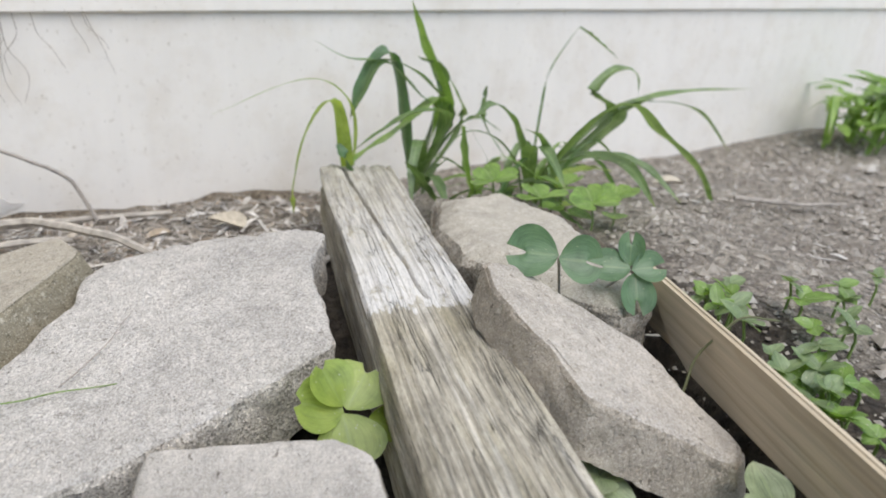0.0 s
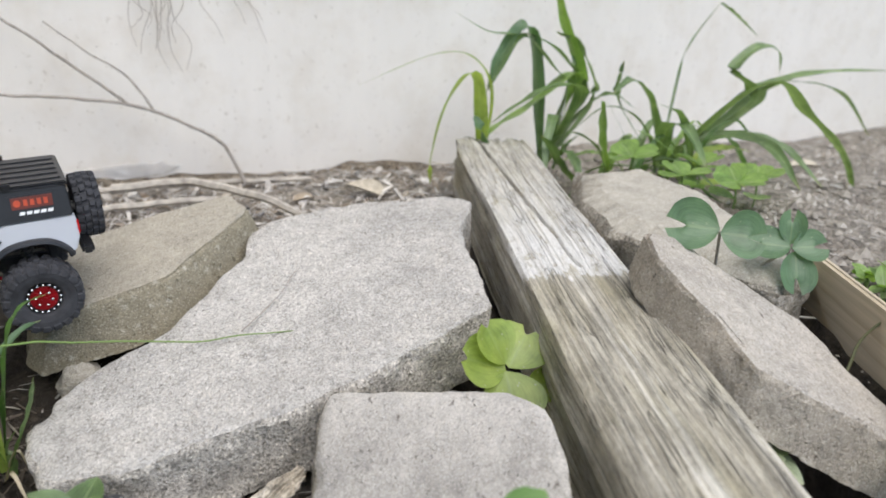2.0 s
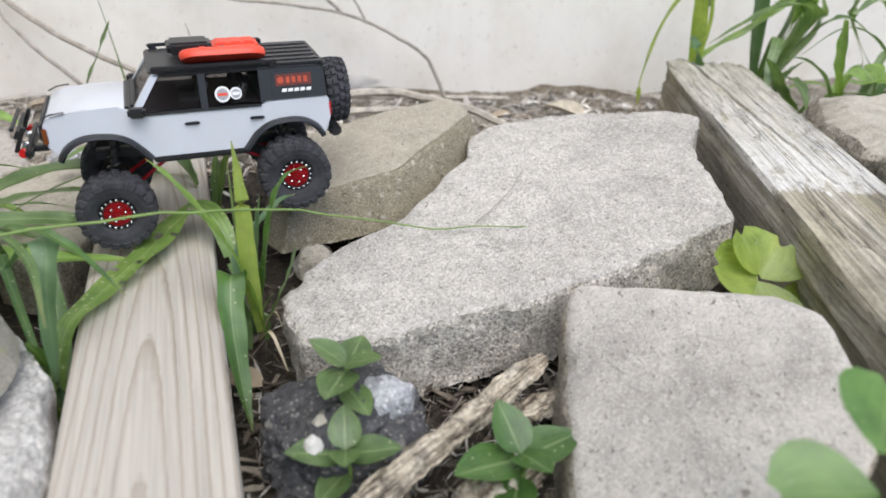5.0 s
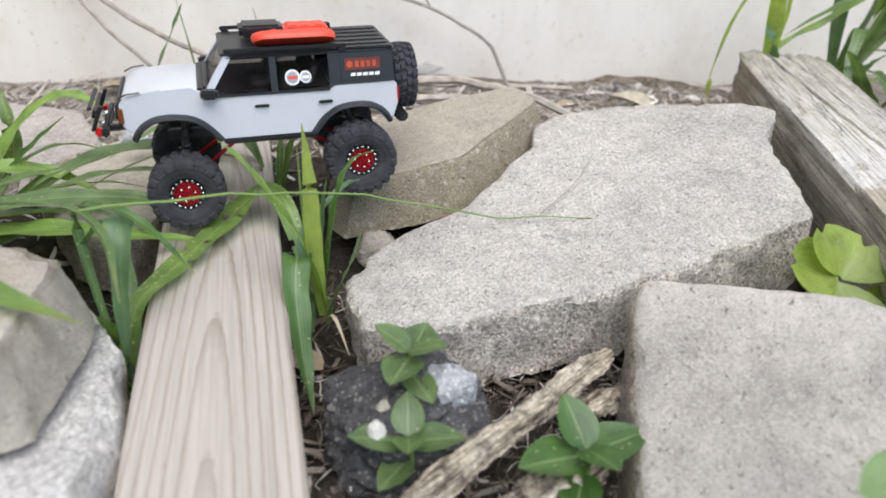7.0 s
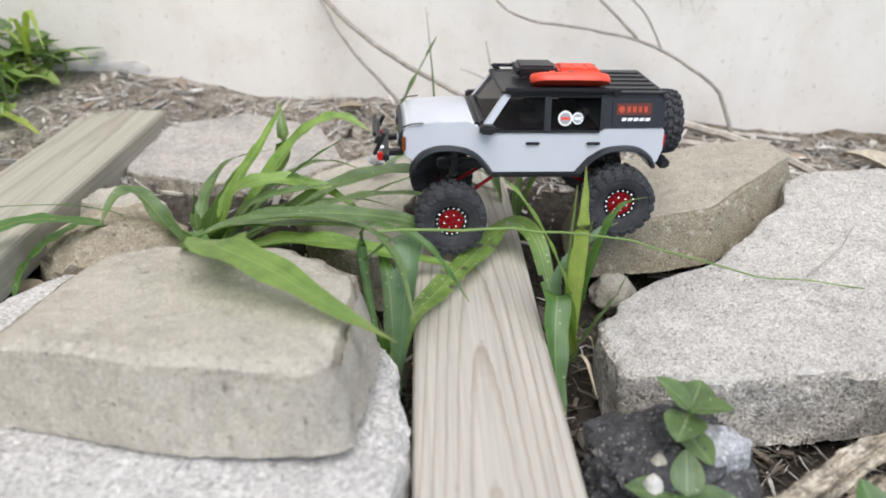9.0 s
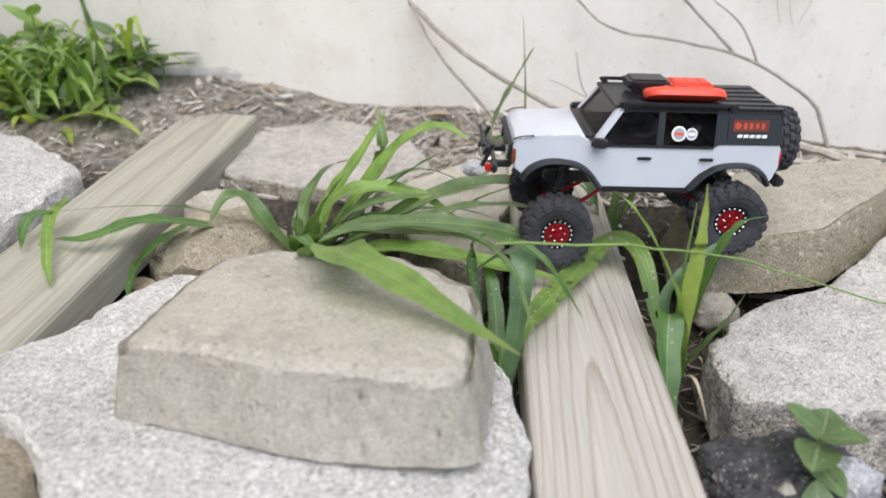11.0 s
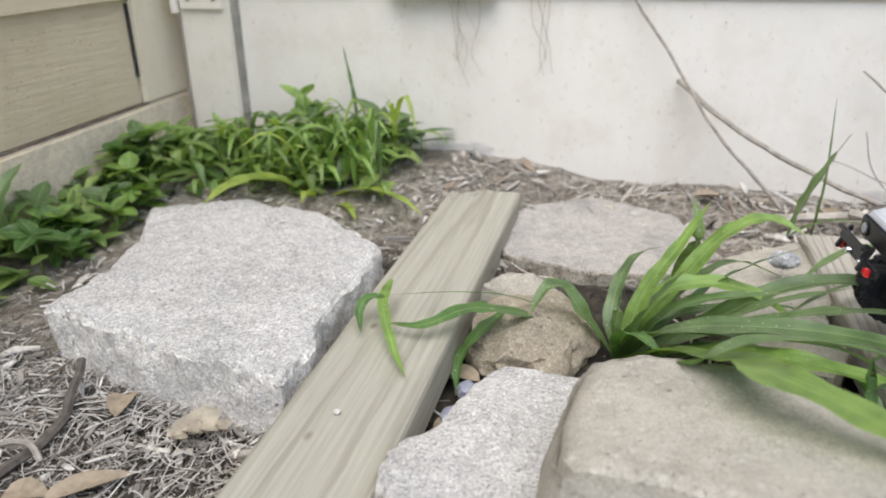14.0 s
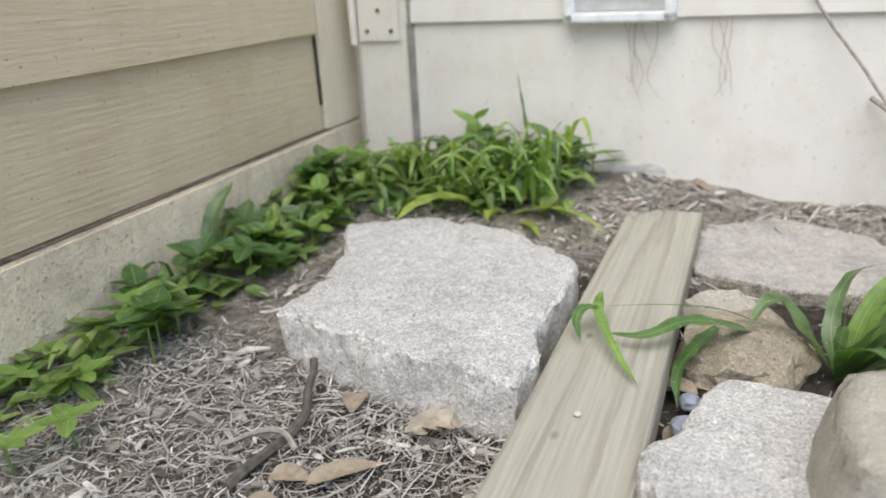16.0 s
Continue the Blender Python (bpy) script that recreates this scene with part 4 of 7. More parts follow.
def tyre_mesh(R, width, rim_r, lugs):
    """A moulded tyre: sidewalls and a tread of staggered, slanted lugs, in one skin."""
    bm = bmesh.new()
    w, segs = width / 2, lugs * 10
    tread = [(-0.98, 0), (-0.56, 0), (-0.5, None), (-0.44, 1), (-0.06, 1), (0.0, None), (0.06, 2), (0.44, 2), (0.5, None), (0.56, 3), (0.98, 3)]
    shift = (0.0, 0.5, 0.12, 0.62)
    rings = []
    for k in range(segs):
        a = 2 * math.pi * k / segs

        def up(u, g):
            return g is not None and (k / segs * lugs + shift[g] + (0.35 if g % 2 else -0.35) * u) % 1 < 0.62
        side = [up(-0.9, 0), up(0.9, 3)]
        prof = [(rim_r, -w * 0.7), (rim_r + 1.6, -w * 0.84), (R * 0.66, -w * 0.97), (R * 0.78, -w), (R * 0.8, -w * (1.06 if side[0] else 1.0)), (R * 0.92, -w * (1.03 if side[0] else 0.94))]
        prof += [(R * (1.0 if up(u, g) else 0.925) * (1 - 0.035 * u * u), w * u) for u, g in tread]
        prof += [(R * 0.92, w * (1.03 if side[1] else 0.94)), (R * 0.8, w * (1.06 if side[1] else 1.0)), (R * 0.78, w), (R * 0.66, w * 0.97), (rim_r + 1.6, w * 0.84), (rim_r, w * 0.7)]
        rings.append([bm.verts.new((r * math.cos(a), y, r * math.sin(a))) for r, y in prof])
    n = len(rings[0])
    for k in range(segs):
        p, q = rings[k], rings[(k + 1) % segs]
        for i in range(n):
            bm.faces.new((p[i], p[(i + 1) % n], q[(i + 1) % n], q[i]))
    bmesh.ops.recalc_face_normals(bm, faces=bm.faces)
    return mm_bm(bm)


def disc(bm, r, y0, y1, n=32, r2=None):
    """A short cylinder along y."""
    a = [bm.verts.new((r * math.cos(2 * math.pi * k / n), y0, r * math.sin(2 * math.pi * k / n))) for k in range(n)]
    r2 = r if r2 is None else r2
    b = [bm.verts.new((r2 * math.cos(2 * math.pi * k / n), y1, r2 * math.sin(2 * math.pi * k / n))) for k in range(n)]
    bm.faces.new(a)
    bm.faces.new(b[::-1])
    for k in range(n):
        bm.faces.new((a[k], b[k], b[(k + 1) % n], a[(k + 1) % n]))


# the edge of a wheel arch, from the sill over the wheel to the end of the car
ARCH = [(29, -0.5), (26, 4), (21, 11.5), (15, 17.5), (8, 20.8), (-2, 22), (-11, 20.8), (-18, 16.5), (-22.5, 11), (-25, 5)]


def build_car(place, front_z, rear_z):
    car = root("toy_car", place, "white toy off-road car with black roof and red wheel hubs", "toy car")

    def add(name, bm, mat, label="", parent=None, smooth=True, at=None):
        for v in bm.verts:
            if v.co.z > FLOOR + 40:
                v.co.z = FLOOR + 40 + (v.co.z - FLOOR - 40) * 0.74
            if v.co.z > FLOOR:
                v.co.z = FLOOR + (v.co.z - FLOOR) * 0.82
        bmesh.ops.recalc_face_normals(bm, faces=bm.faces)
        return part(name, mm_bm(bm), mat, parent or car, label, smooth, at)

    # lower body with wheel arches cut out
    prof = [(-98, 12), (-102, 15), (-104, 26), (-103, 36), (-99.5, 42), (-90, 45.5), (-74, 48), (-53, 50), (-45, 43), (-20, 40.5), (44, 40), (50, 44.5), (95, 45.5), (98, 40), (98.5, 22), (95, 9)]
    prof += [(64 - x, z) for x, z in ARCH[::-1]] + [(-68 + x, z) for x, z in ARCH]

    def half(x, z):
        nose = 1 - max(0, (-80 - x) / 26) ** 2 * 0.13
        tail = 1 - max(0, (x - 85) / 17) ** 2 * 0.05
        return 42.5 * nose * tail - (1.5 if z > 30 else 0) - (3.5 if z > 41 and x < -44 else 0) - (4 if z > 46 else 0) - (0.8 if z < 6 else 0)

    bm = shell(prof, half)
    bevel_sharp(bm, 1.3, 2, 28)
    add("body", bm, CAR_WHITE, "glossy white plastic body")
    # front: grille, lamps, bumper
    bm = bmesh.new()
    box(bm, (4, 72, 21), (-103.5, 0, 27 + FLOOR), (0, -2, 0), 1.5)
    add("grille", bm, CAR_BLACK, "black grille panel")
    for s in (-1, 1):
        bm = bmesh.new()
        disc(bm, 6.5, -1.5, 1.5, 20)
        lamp = add("headlight", bm, CAR_BLACK, "round headlight in a black ring")
        lamp.matrix_basis = pose(-105.2 * MM, s * 26 * MM, (FLOOR + 22) * MM, 0, 0, 90)
        bm = bmesh.new()
        disc(bm, 4.4, 1.4, 2.2, 20, 3.6)
        part("lens", mm_bm(bm), plain("grey_lens", (0.4, 0.42, 0.44), 0.12), lamp, "clear grey lens", True)
        bm = bmesh.new()
        box(bm, (3, 3.5, 14), (-102.5, s * 38.5, 27 + FLOOR), (0, 0, s * 20), 1)
        add("turn_light", bm, plain("amber_lens", (0.2, 0.055, 0.015), 0.2), "amber turn light")
        bm = bmesh.new()
        tube(bm, [(-103, s * 35, FLOOR + 42), (-97, s * 36, FLOOR + 46.5), (-88, s * 36.5, FLOOR + 48)], 0.9, 6)
        add("fender_guide", bm, CAR_BLACK)
        bm = bmesh.new()
        box(bm, (12, 9, 11), (-41, s * 47, 46 + FLOOR), (0, 0, s * 8), 2)
        add("mirror", bm, CAR_BLACK, "black door mirror")
        for x in (-5, 42):
            bm = bmesh.new()
            box(bm, (11, 2.4, 2.6), (x, s * 42.4, 29 + FLOOR), bevel=0.8)
            add("door_handle", bm, CAR_BLACK, "black door handle")
        for cx, way in ((64, -1), (-68, 1)):
            bm = bmesh.new()
            rows = []
            for p in spline([(x * 1.02, 0, z + 0.6) for x, z in ARCH], 36):
                x, z = cx + way * p.x, p.z
                d = Vector((x - cx, 0, z + 6)).normalized()
                rows.append([bm.verts.new((x + d.x * u, s * y, z + d.z * u + FLOOR)) for u, y in ((0, 39), (0, 46.0), (1.2, 47.2), (3.4, 46.4), (4.4, 43.5), (4.6, 40))])
            for p, q in zip(rows, rows[1:]):
                for i in range(5):
                    bm.faces.new((p[i], p[i + 1], q[i + 1], q[i]))
            add("fender_flare", bm, CAR_BLACK, "black fender flare", smooth=True)
        bm = bmesh.new()
        box(bm, (70, 5, 4.5), (0, s * 41, -1.5 + FLOOR), bevel=1.2)
        add("side_sill", bm, CAR_BLACK, "black side sill")
        bm = bmesh.new()
        box(bm, (2, 5, 13), (98.5, s * 37, 30 + FLOOR), bevel=0.6)
        add("tail_light", bm, LAMP_RED, "red tail light")
    bm = bmesh.new()
    box(bm, (5, 66, 8), (-116, 0, 10 + FLOOR), (0, 0, 0), 1.5)
    box(bm, (14, 8, 5), (-109, 18, 10 + FLOOR), (0, 0, 0), 1)
    box(bm, (14, 8, 5), (-109, -18, 10 + FLOOR), (0, 0, 0), 1)
    for s in (-1, 1):
        box(bm, (3, 5, 24), (-121, s * 22, 20 + FLOOR), (0, 20, 0), 1)
    box(bm, (2.4, 46, 9), (-122.5, 0, 24 + FLOOR), (0, 20, 0), 1)
    box(bm, (3, 50, 4), (-124.5, 0, 30 + FLOOR), (0, 20, 0), 1)
    add("front_bumper", bm, CAR_BLACK, "black tube front bumper")
    for s in (-1, 1):
        bm = bmesh.new()
        disc(bm, 2.6, -2, 2, 16)
        lamp = add("bumper_lamp", bm, CHROME, "small silver fog lamp")
        lamp.matrix_basis = pose(-119.5 * MM, s * 12 * MM, (FLOOR + 9) * MM, 0, 0, 90)
        bm = bmesh.new()
        disc(bm, 3, -2, 2, 14)
        hook = add("tow_hook", bm, LAMP_RED, "red tow hook")
        hook.matrix_basis = pose(-120 * MM, s * 27 * MM, (FLOOR + 8) * MM)
    bm = bmesh.new()
    box(bm, (9, 78, 9), (103, 0, 6 + FLOOR), (0, 0, 0), 2)
    add("rear_bumper", bm, CAR_BLACK)

    # cabin: floor, seats, pillars, glass, roof
    bm = bmesh.new()
    box(bm, (138, 74, 1.5), (26, 0, 41.5 + FLOOR))
    add("cabin_floor", bm, INTERIOR)
    bm = bmesh.new()
    box(bm, (13, 76, 9), (-43, 0, 45 + FLOOR), (0, 25, 0), 3)
    add("cowl", bm, CAR_BLACK, "black cowl below the windscreen")
    for y in (-17, 17):
        bm = bmesh.new()
        box(bm, (14, 20, 6), (-4, y, 45 + FLOOR), bevel=2)
        box(bm, (6, 20, 26), (6, y, 56 + FLOOR), (0, 12, 0), 2.5)
        box(bm, (5, 11, 7), (9, y, 72 + FLOOR), (0, 10, 0), 2)
        add("seat", bm, SEAT, "grey seat")
    bm = bmesh.new()
    box(bm, (7, 62, 22), (34, 0, 53 + FLOOR), (0, 12, 0), 2)
    add("seat", bm, SEAT)
    bm = bmesh.new()
    box(bm, (128, 70, 3), (33, 0, 85.5 + FLOOR), bevel=1.4)
    box(bm, (126, 72, 6), (34, 0, 82 + FLOOR), bevel=2.2)
    add("roof", bm, CAR_BLACK, "satin black roof")
    for y in (-24, -12, 0, 12, 24):
        bm = bmesh.new()
        box(bm, (52, 6, 2), (68, y, 87.4 + FLOOR), bevel=0.8)
        add("roof_rib", bm, CAR_BLACK)
    for s in (-1, 1):
        add("windscreen_pillar", side_plate([(-46, 40), (-40.5, 40), (-22.5, 84), (-28, 84)], s, 5, 0.4), CAR_WHITE, "white windscreen pillar")
        add("door_pillar", side_plate([(3, 40), (8, 40), (8, 82), (3, 82)], s, 3, 0.1), CAR_BLACK)
        add("quarter_panel", side_plate([(46, 41), (50, 44.5), (96, 45.5), (95, 80), (90, 84), (46, 84)], s, 4, 0.3), CAR_BLACK, "black rear side panel")
        add("front_window", side_plate([(-40.5, 40), (3, 40), (3, 80), (-24, 80)], s, 1, -0.8), GLASS, "tinted side window")
        add("rear_window", side_plate([(8, 40), (44, 40), (48, 44), (48, 80), (8, 80)], s, 1, -0.8), GLASS, "tinted side window")
        add("window_sill", side_plate([(-44, 39), (46, 39), (46, 41.5), (-44, 41.5)], s, 4, 0.6), CAR_BLACK)
        add("quarter_window", side_plate([(55, 50), (90, 50.5), (88, 77), (55, 77)], s, 1, 0.9), CAR_BLACK, "glossy black quarter window")
        decal = add("decal", side_plate([(58, 61), (85, 61.5), (85, 75), (58, 74.5)], s, 0.6, 1.5), DECAL, "orange printed decal")
        for k in range(4):
            add("decal_mark", side_plate([(66 + 4.4 * k, 64.5), (68.6 + 4.4 * k, 64.5), (68.6 + 4.4 * k, 71.5), (66 + 4.4 * k, 71.5)], s, 0.4, 1.7), DECAL_MARK, "unreadable orange mark", decal)
        add("decal_dot", side_plate([(61.8 + 2.4 * math.cos(q * math.pi / 6), 68 + 4 * math.sin(q * math.pi / 6)) for q in range(12)], s, 0.4, 1.7), DECAL_MARK, "", decal)
        for i in range(5):
            x = 62 + i * 4.6
            add("decal_bar", side_plate([(x, 54), (x + 3.4, 54), (x + 4.2, 57.5), (x + 0.8, 57.5)], s, 0.5, 1.5), STICKER, "white unreadable mark")
        for x, z, r in ((19, 56, 5.4), (28.5, 56, 4.2)):
            squash = 1 / (0.74 * 0.82)
            pts = [(x + r * (1 + 0.05 * (k % 2)) * math.cos(k * math.pi / 14), z + squash * r * (1 + 0.05 * (k % 2)) * math.sin(k * math.pi / 14)) for k in range(28)]
            sticker = add("round_sticker", side_plate(pts, s, 0.5, -0.1), STICKER, "round white sticker")
            pts = [(x + 0.78 * r * math.cos(k * math.pi / 12), z + 0.78 * squash * r * math.sin(k * math.pi / 12)) for k in range(24)]
            add("sticker_disc", side_plate(pts, s, 0.3, 0.05), plain("grey_sticker_print", (0.3, 0.3, 0.31), 0.5), "", sticker)
            add("sticker_bar", side_plate([(x - 0.62 * r, z - 1.6), (x + 0.62 * r, z - 1.6), (x + 0.62 * r, z + 1.6), (x - 0.62 * r, z + 1.6)], s, 0.3, 0.2), ORANGE if r > 5 else STICKER, "unreadable bar of print", sticker)
        # roof rails
        bm = bmesh.new()
        box(bm, (88, 3.4, 4.4), (16, s * 36.5, 91 + FLOOR), (0, 0, 0), 1.2)
        box(bm, (5, 5, 8), (-24, s * 35.5, 88 + FLOOR), (0, -25, 0), 1)
        box(bm, (6, 5, 8), (57, s * 35.5, 88 + FLOOR), (0, 0, 0), 1)
        add("roof_rail", bm, CAR_BLACK, "black roof rail on brackets")
    bm = bmesh.new()
    a = [bm.verts.new(p) for p in ((-45, -38, 41 + FLOOR), (-45, 38, 41 + FLOOR), (-27, 33, 83 + FLOOR), (-27, -33, 83 + FLOOR))]
    b = [bm.verts.new(v.co + Vector((1, 0, -0.5))) for v in a]
    bm.faces.new(a)
    bm.faces.new(b[::-1])
    for k in range(4):
        bm.faces.new((a[k], b[k], b[(k + 1) % 4], a[(k + 1) % 4]))
    add("windscreen", bm, GLASS, "tinted windscreen")
    bm = bmesh.new()
    box(bm, (3, 66, 5), (-27.5, 0, 83 + FLOOR), (0, 0, 0), 1.5)
    add("windscreen_header", bm, CAR_WHITE)
    bm = bmesh.new()
    box(bm, (3, 74, 40), (95, 0, 63 + FLOOR), (0, -3, 0), 1.5)
    add("tailgate", bm, CAR_BLACK, "black tailgate")
    # load on the roof
    def pill(bm, length, width, thick, at, rx):
        """A board with round ends, its rim bevelled."""
        m = pose(*at, rx, 0, 0)
        ring = [(sx * (length / 2 - width / 2) + width / 2 * math.cos(a), width / 2 * math.sin(a)) for sx, lo in ((1, -90), (-1, 90)) for a in (radians(lo + 180 * k / 10) for k in range(11))]
        layers = [[bm.verts.new(m @ Vector((x * f, y * g, z))) for x, y in ring] for f, g, z in ((0.97, 0.9, -thick / 2), (1, 1, -thick / 4), (1, 1, thick / 4), (0.97, 0.88, thick / 2))]
        for p, q in zip(layers, layers[1:]):
            for k in range(22):
                bm.faces.new((p[k], p[(k + 1) % 22], q[(k + 1) % 22], q[k]))
        bm.faces.new(layers[0][::-1])
        bm.faces.new(layers[-1])

    bm = bmesh.new()
    pill(bm, 62, 27, 10, (24, -21, 97 + FLOOR), -42)
    for i in range(7):
        box(bm, (4, 3, 2.4), (3 + i * 7, -25 + (i % 2) * 6, 100 + FLOOR + (i % 2) * 5.4), (-42, 0, 0), 0.5)
    board = add("traction_board", bm, ORANGE, "orange-red traction board with round ends")
    bm = bmesh.new()
    bmesh.ops.create_cone(bm, cap_ends=True, segments=10, radius1=2.6, radius2=2.0, depth=5, matrix=Matrix.Translation((24, -22, 105 + FLOOR)))
    add("knob", bm, CAR_BLACK, "black knob", board)
    bm = bmesh.new()
    box(bm, (34, 24, 11), (36, 7, 97 + FLOOR), (0, 0, 0), 2.5, 3)
    for i in range(3):
        box(bm, (7, 16, 1.6), (26 + i * 10, 7, 102.8 + FLOOR), (0, 0, 0), 0.5)
    add("storage_box", bm, ORANGE, "orange-red storage box")
    bm = bmesh.new()
    box(bm, (32, 25, 15), (2, 7, 99 + FLOOR), (0, 0, 0), 3, 3)
    box(bm, (32.8, 25.8, 1.6), (2, 7, 101 + FLOOR), (0, 0, 0), 0.4)
    for x in (-6, 10):
        box(bm, (4, 1.6, 5), (x, -6, 101 + FLOOR), (0, 0, 0), 0.4)
    add("roof_case", bm, CAR_BLACK, "black case on the roof")

    # running gear
    bm = bmesh.new()
    box(bm, (150, 8, 8), (0, 15, -2 + FLOOR), bevel=1)
    box(bm, (150, 8, 8), (0, -15, -2 + FLOOR), bevel=1)
    box(bm, (60, 36, 12), (2, 0, -3 + FLOOR), bevel=2)
    add("chassis", bm, CAR_BLACK, "black ladder frame")
    bm = bmesh.new()
    box(bm, (150, 70, 2), (0, 0, 30 + FLOOR))
    add("inner_body", bm, INTERIOR)
    for x, z in ((-66, front_z), (66, rear_z)):
        bm = bmesh.new()
        tube(bm, [(x, -36, z), (x, 36, z)], 4.5, 10)
        bmesh.ops.create_uvsphere(bm, u_segments=12, v_segments=8, radius=9, matrix=Matrix.Translation((x, 8, z)))
        add("axle", bm, CAR_RED if x < 0 else CAR_BLACK, "red anodised axle" if x < 0 else "", smooth=True)
        d = 1 if x < 0 else -1
        for y in (-20, 20):
            bm = bmesh.new()
            tube(bm, [(x + 2 * d, y, z - 2), (x + 45 * d, y * 0.7, FLOOR - 8)], 1.6, 8)
            add("link_rod", bm, CAR_RED, "red suspension link", smooth=True)
            bm = bmesh.new()
            tube(bm, [(x, y * 1.3, z + 3), (x + 6 * d, y * 1.15, FLOOR + 22)], 3.0, 10)
            add("shock_absorber", bm, CAR_BLACK, "black coil shock absorber", smooth=True)
            bm = bmesh.new()
            turns = [(k / 48, k * 2 * math.pi / 8) for k in range(49)]
            tube(bm, [(x + 6 * d * t + 4.4 * math.cos(a), y * (1.3 - 0.15 * t) + 4.4 * math.sin(a), z + 8 + t * (FLOOR + 8 - z)) for t, a in turns], 0.8, 6)
            add("spring", bm, CAR_BLACK, "", smooth=True)
    tyre = tyre_mesh(28.3, 25, 12.8, 20)
    tyre_data = None
    for x, z, s, steer in ((-66, front_z, -1, 0), (-66, front_z, 1, 0), (66, rear_z, -1, 0), (66, rear_z, 1, 0)):
        wheel = new("wheel")
        wheel.parent = car
        wheel.matrix_basis = pose(x * MM, s * 45 * MM, z * MM, 0, 17.0 * x, 0 if s < 0 else 180)
        tagged(wheel, "knobbly black wheel with a red hub")
        if tyre_data is None:
            t = part("tyre", tyre, RUBBER, wheel, "knobbly dusty black tyre", False)
            tyre_data = t.data
            bm = bmesh.new()
            disc(bm, 12.9, -6, 6, 40)
            disc(bm, 11.6, -6, -7.5, 32, 10.8)
            hub_bm = mm_bm(bm)
            r = part("rim", hub_bm, CAR_BLACK, wheel, "black beadlock rim", False)
            bm = bmesh.new()
            disc(bm, 9.9, -6.5, -7.9, 36, 9.5)
            h = part("hub", mm_bm(bm), CAR_RED, wheel, "red metal hub", False)
            bm = bmesh.new()
            disc(bm, 4.2, -8, -9.6, 20, 3.6)
            disc(bm, 2, -9.5, -11.5, 12)
            cap = part("hub_cap", mm_bm(bm), CAR_RED, wheel, "red hub cap", False)
            spokes = []
            for k in range(8):
                a = 2 * math.pi * k / 8
                bm = bmesh.new()
                box(bm, (6.4, 1.8, 2.5), (6.2 * math.cos(a), -8.4, 6.2 * math.sin(a)), (0, -math.degrees(a), 0), 0.3)
                spokes.append(part("spoke", mm_bm(bm), CAR_RED, wheel, "red spoke", False))
            bm = bmesh.new()
            for k in range(17):
                a = 2 * math.pi * k / 17
                bmesh.ops.create_uvsphere(bm, u_segments=8, v_segments=6, radius=1.15, matrix=Matrix.Translation((11.2 * math.cos(a), -8.4, 11.2 * math.sin(a))))
            for k in range(6):
                a = 2 * math.pi * (k + 0.5) / 6
                bmesh.ops.create_uvsphere(bm, u_segments=6, v_segments=5, radius=0.95, matrix=Matrix.Translation((5.6 * math.cos(a), -9.0, 5.6 * math.sin(a))))
            bo = part("rim_bolts", mm_bm(bm), CHROME, wheel, "ring of bright steel bolts", True)
            shared = [(o.name.split(".")[0], o.data, o["label"]) for o in (t, r, h, cap, *spokes, bo)]
        else:
            for name, data, label in shared:
                o = tagged(new(name, data), label)
                o.parent = wheel
    spare = new("spare_wheel")
    spare.parent = car
    spare.matrix_basis = pose(110 * MM, 0, (FLOOR + 28) * MM, 0, 0, 90) @ Matrix.Diagonal((0.93, 0.74, 0.93, 1))
    tagged(spare, "spare wheel on the tailgate")
    o = tagged(new("tyre", tyre_data), "knobbly black spare tyre")
    o.parent = spare
    bm = bmesh.new()
    disc(bm, 12.9, -9, 9, 36)
    part("rim", mm_bm(bm), CAR_BLACK, spare, "", False)
    bm = bmesh.new()
    tube(bm, [(95, 0, FLOOR + 33), (110, 0, FLOOR + 33)], 6, 10)
    add("spare_mount", bm, CAR_BLACK)
    return car


build_car(pose(-0.0925, 0.646, 0.064, 0, 0, 4) @ Matrix.Scale(0.96, 4), 20, 34)


# ---- plants ----
LEAF_ARCH = foliage("arching_yellow_leaf", [(0.3, 0.4, 0.07), (0.38, 0.47, 0.1)], 0.45, 0.0, 0.4, 0.3)
LEAF_WIDE = foliage("broad_lime_leaf", [(0.15, 0.245, 0.05), (0.19, 0.295, 0.065)], 0.4, -0.3, 0.5, 0.25)
LEAF_ROUND = foliage("round_green_leaf", [(0.1, 0.2, 0.045), (0.13, 0.24, 0.055), (0.1, 0.19, 0.09)], 0.35, -0.3, 0.3, 0.15)
LEAF_MIX = foliage("mixed_green_leaf", [(0.075, 0.15, 0.037), (0.15, 0.24, 0.062), (0.25, 0.35, 0.09), (0.11, 0.2, 0.05), (0.31, 0.4, 0.115), (0.18, 0.28, 0.075)])
LEAF_LIME = foliage("light_green_leaf", [(0.19, 0.31, 0.065), (0.23, 0.36, 0.08)])
HOLED_LEAF = foliage("nibbled_leaf", [(0.15, 0.25, 0.06), (0.17, 0.27, 0.065)], 0.35, 0.35)
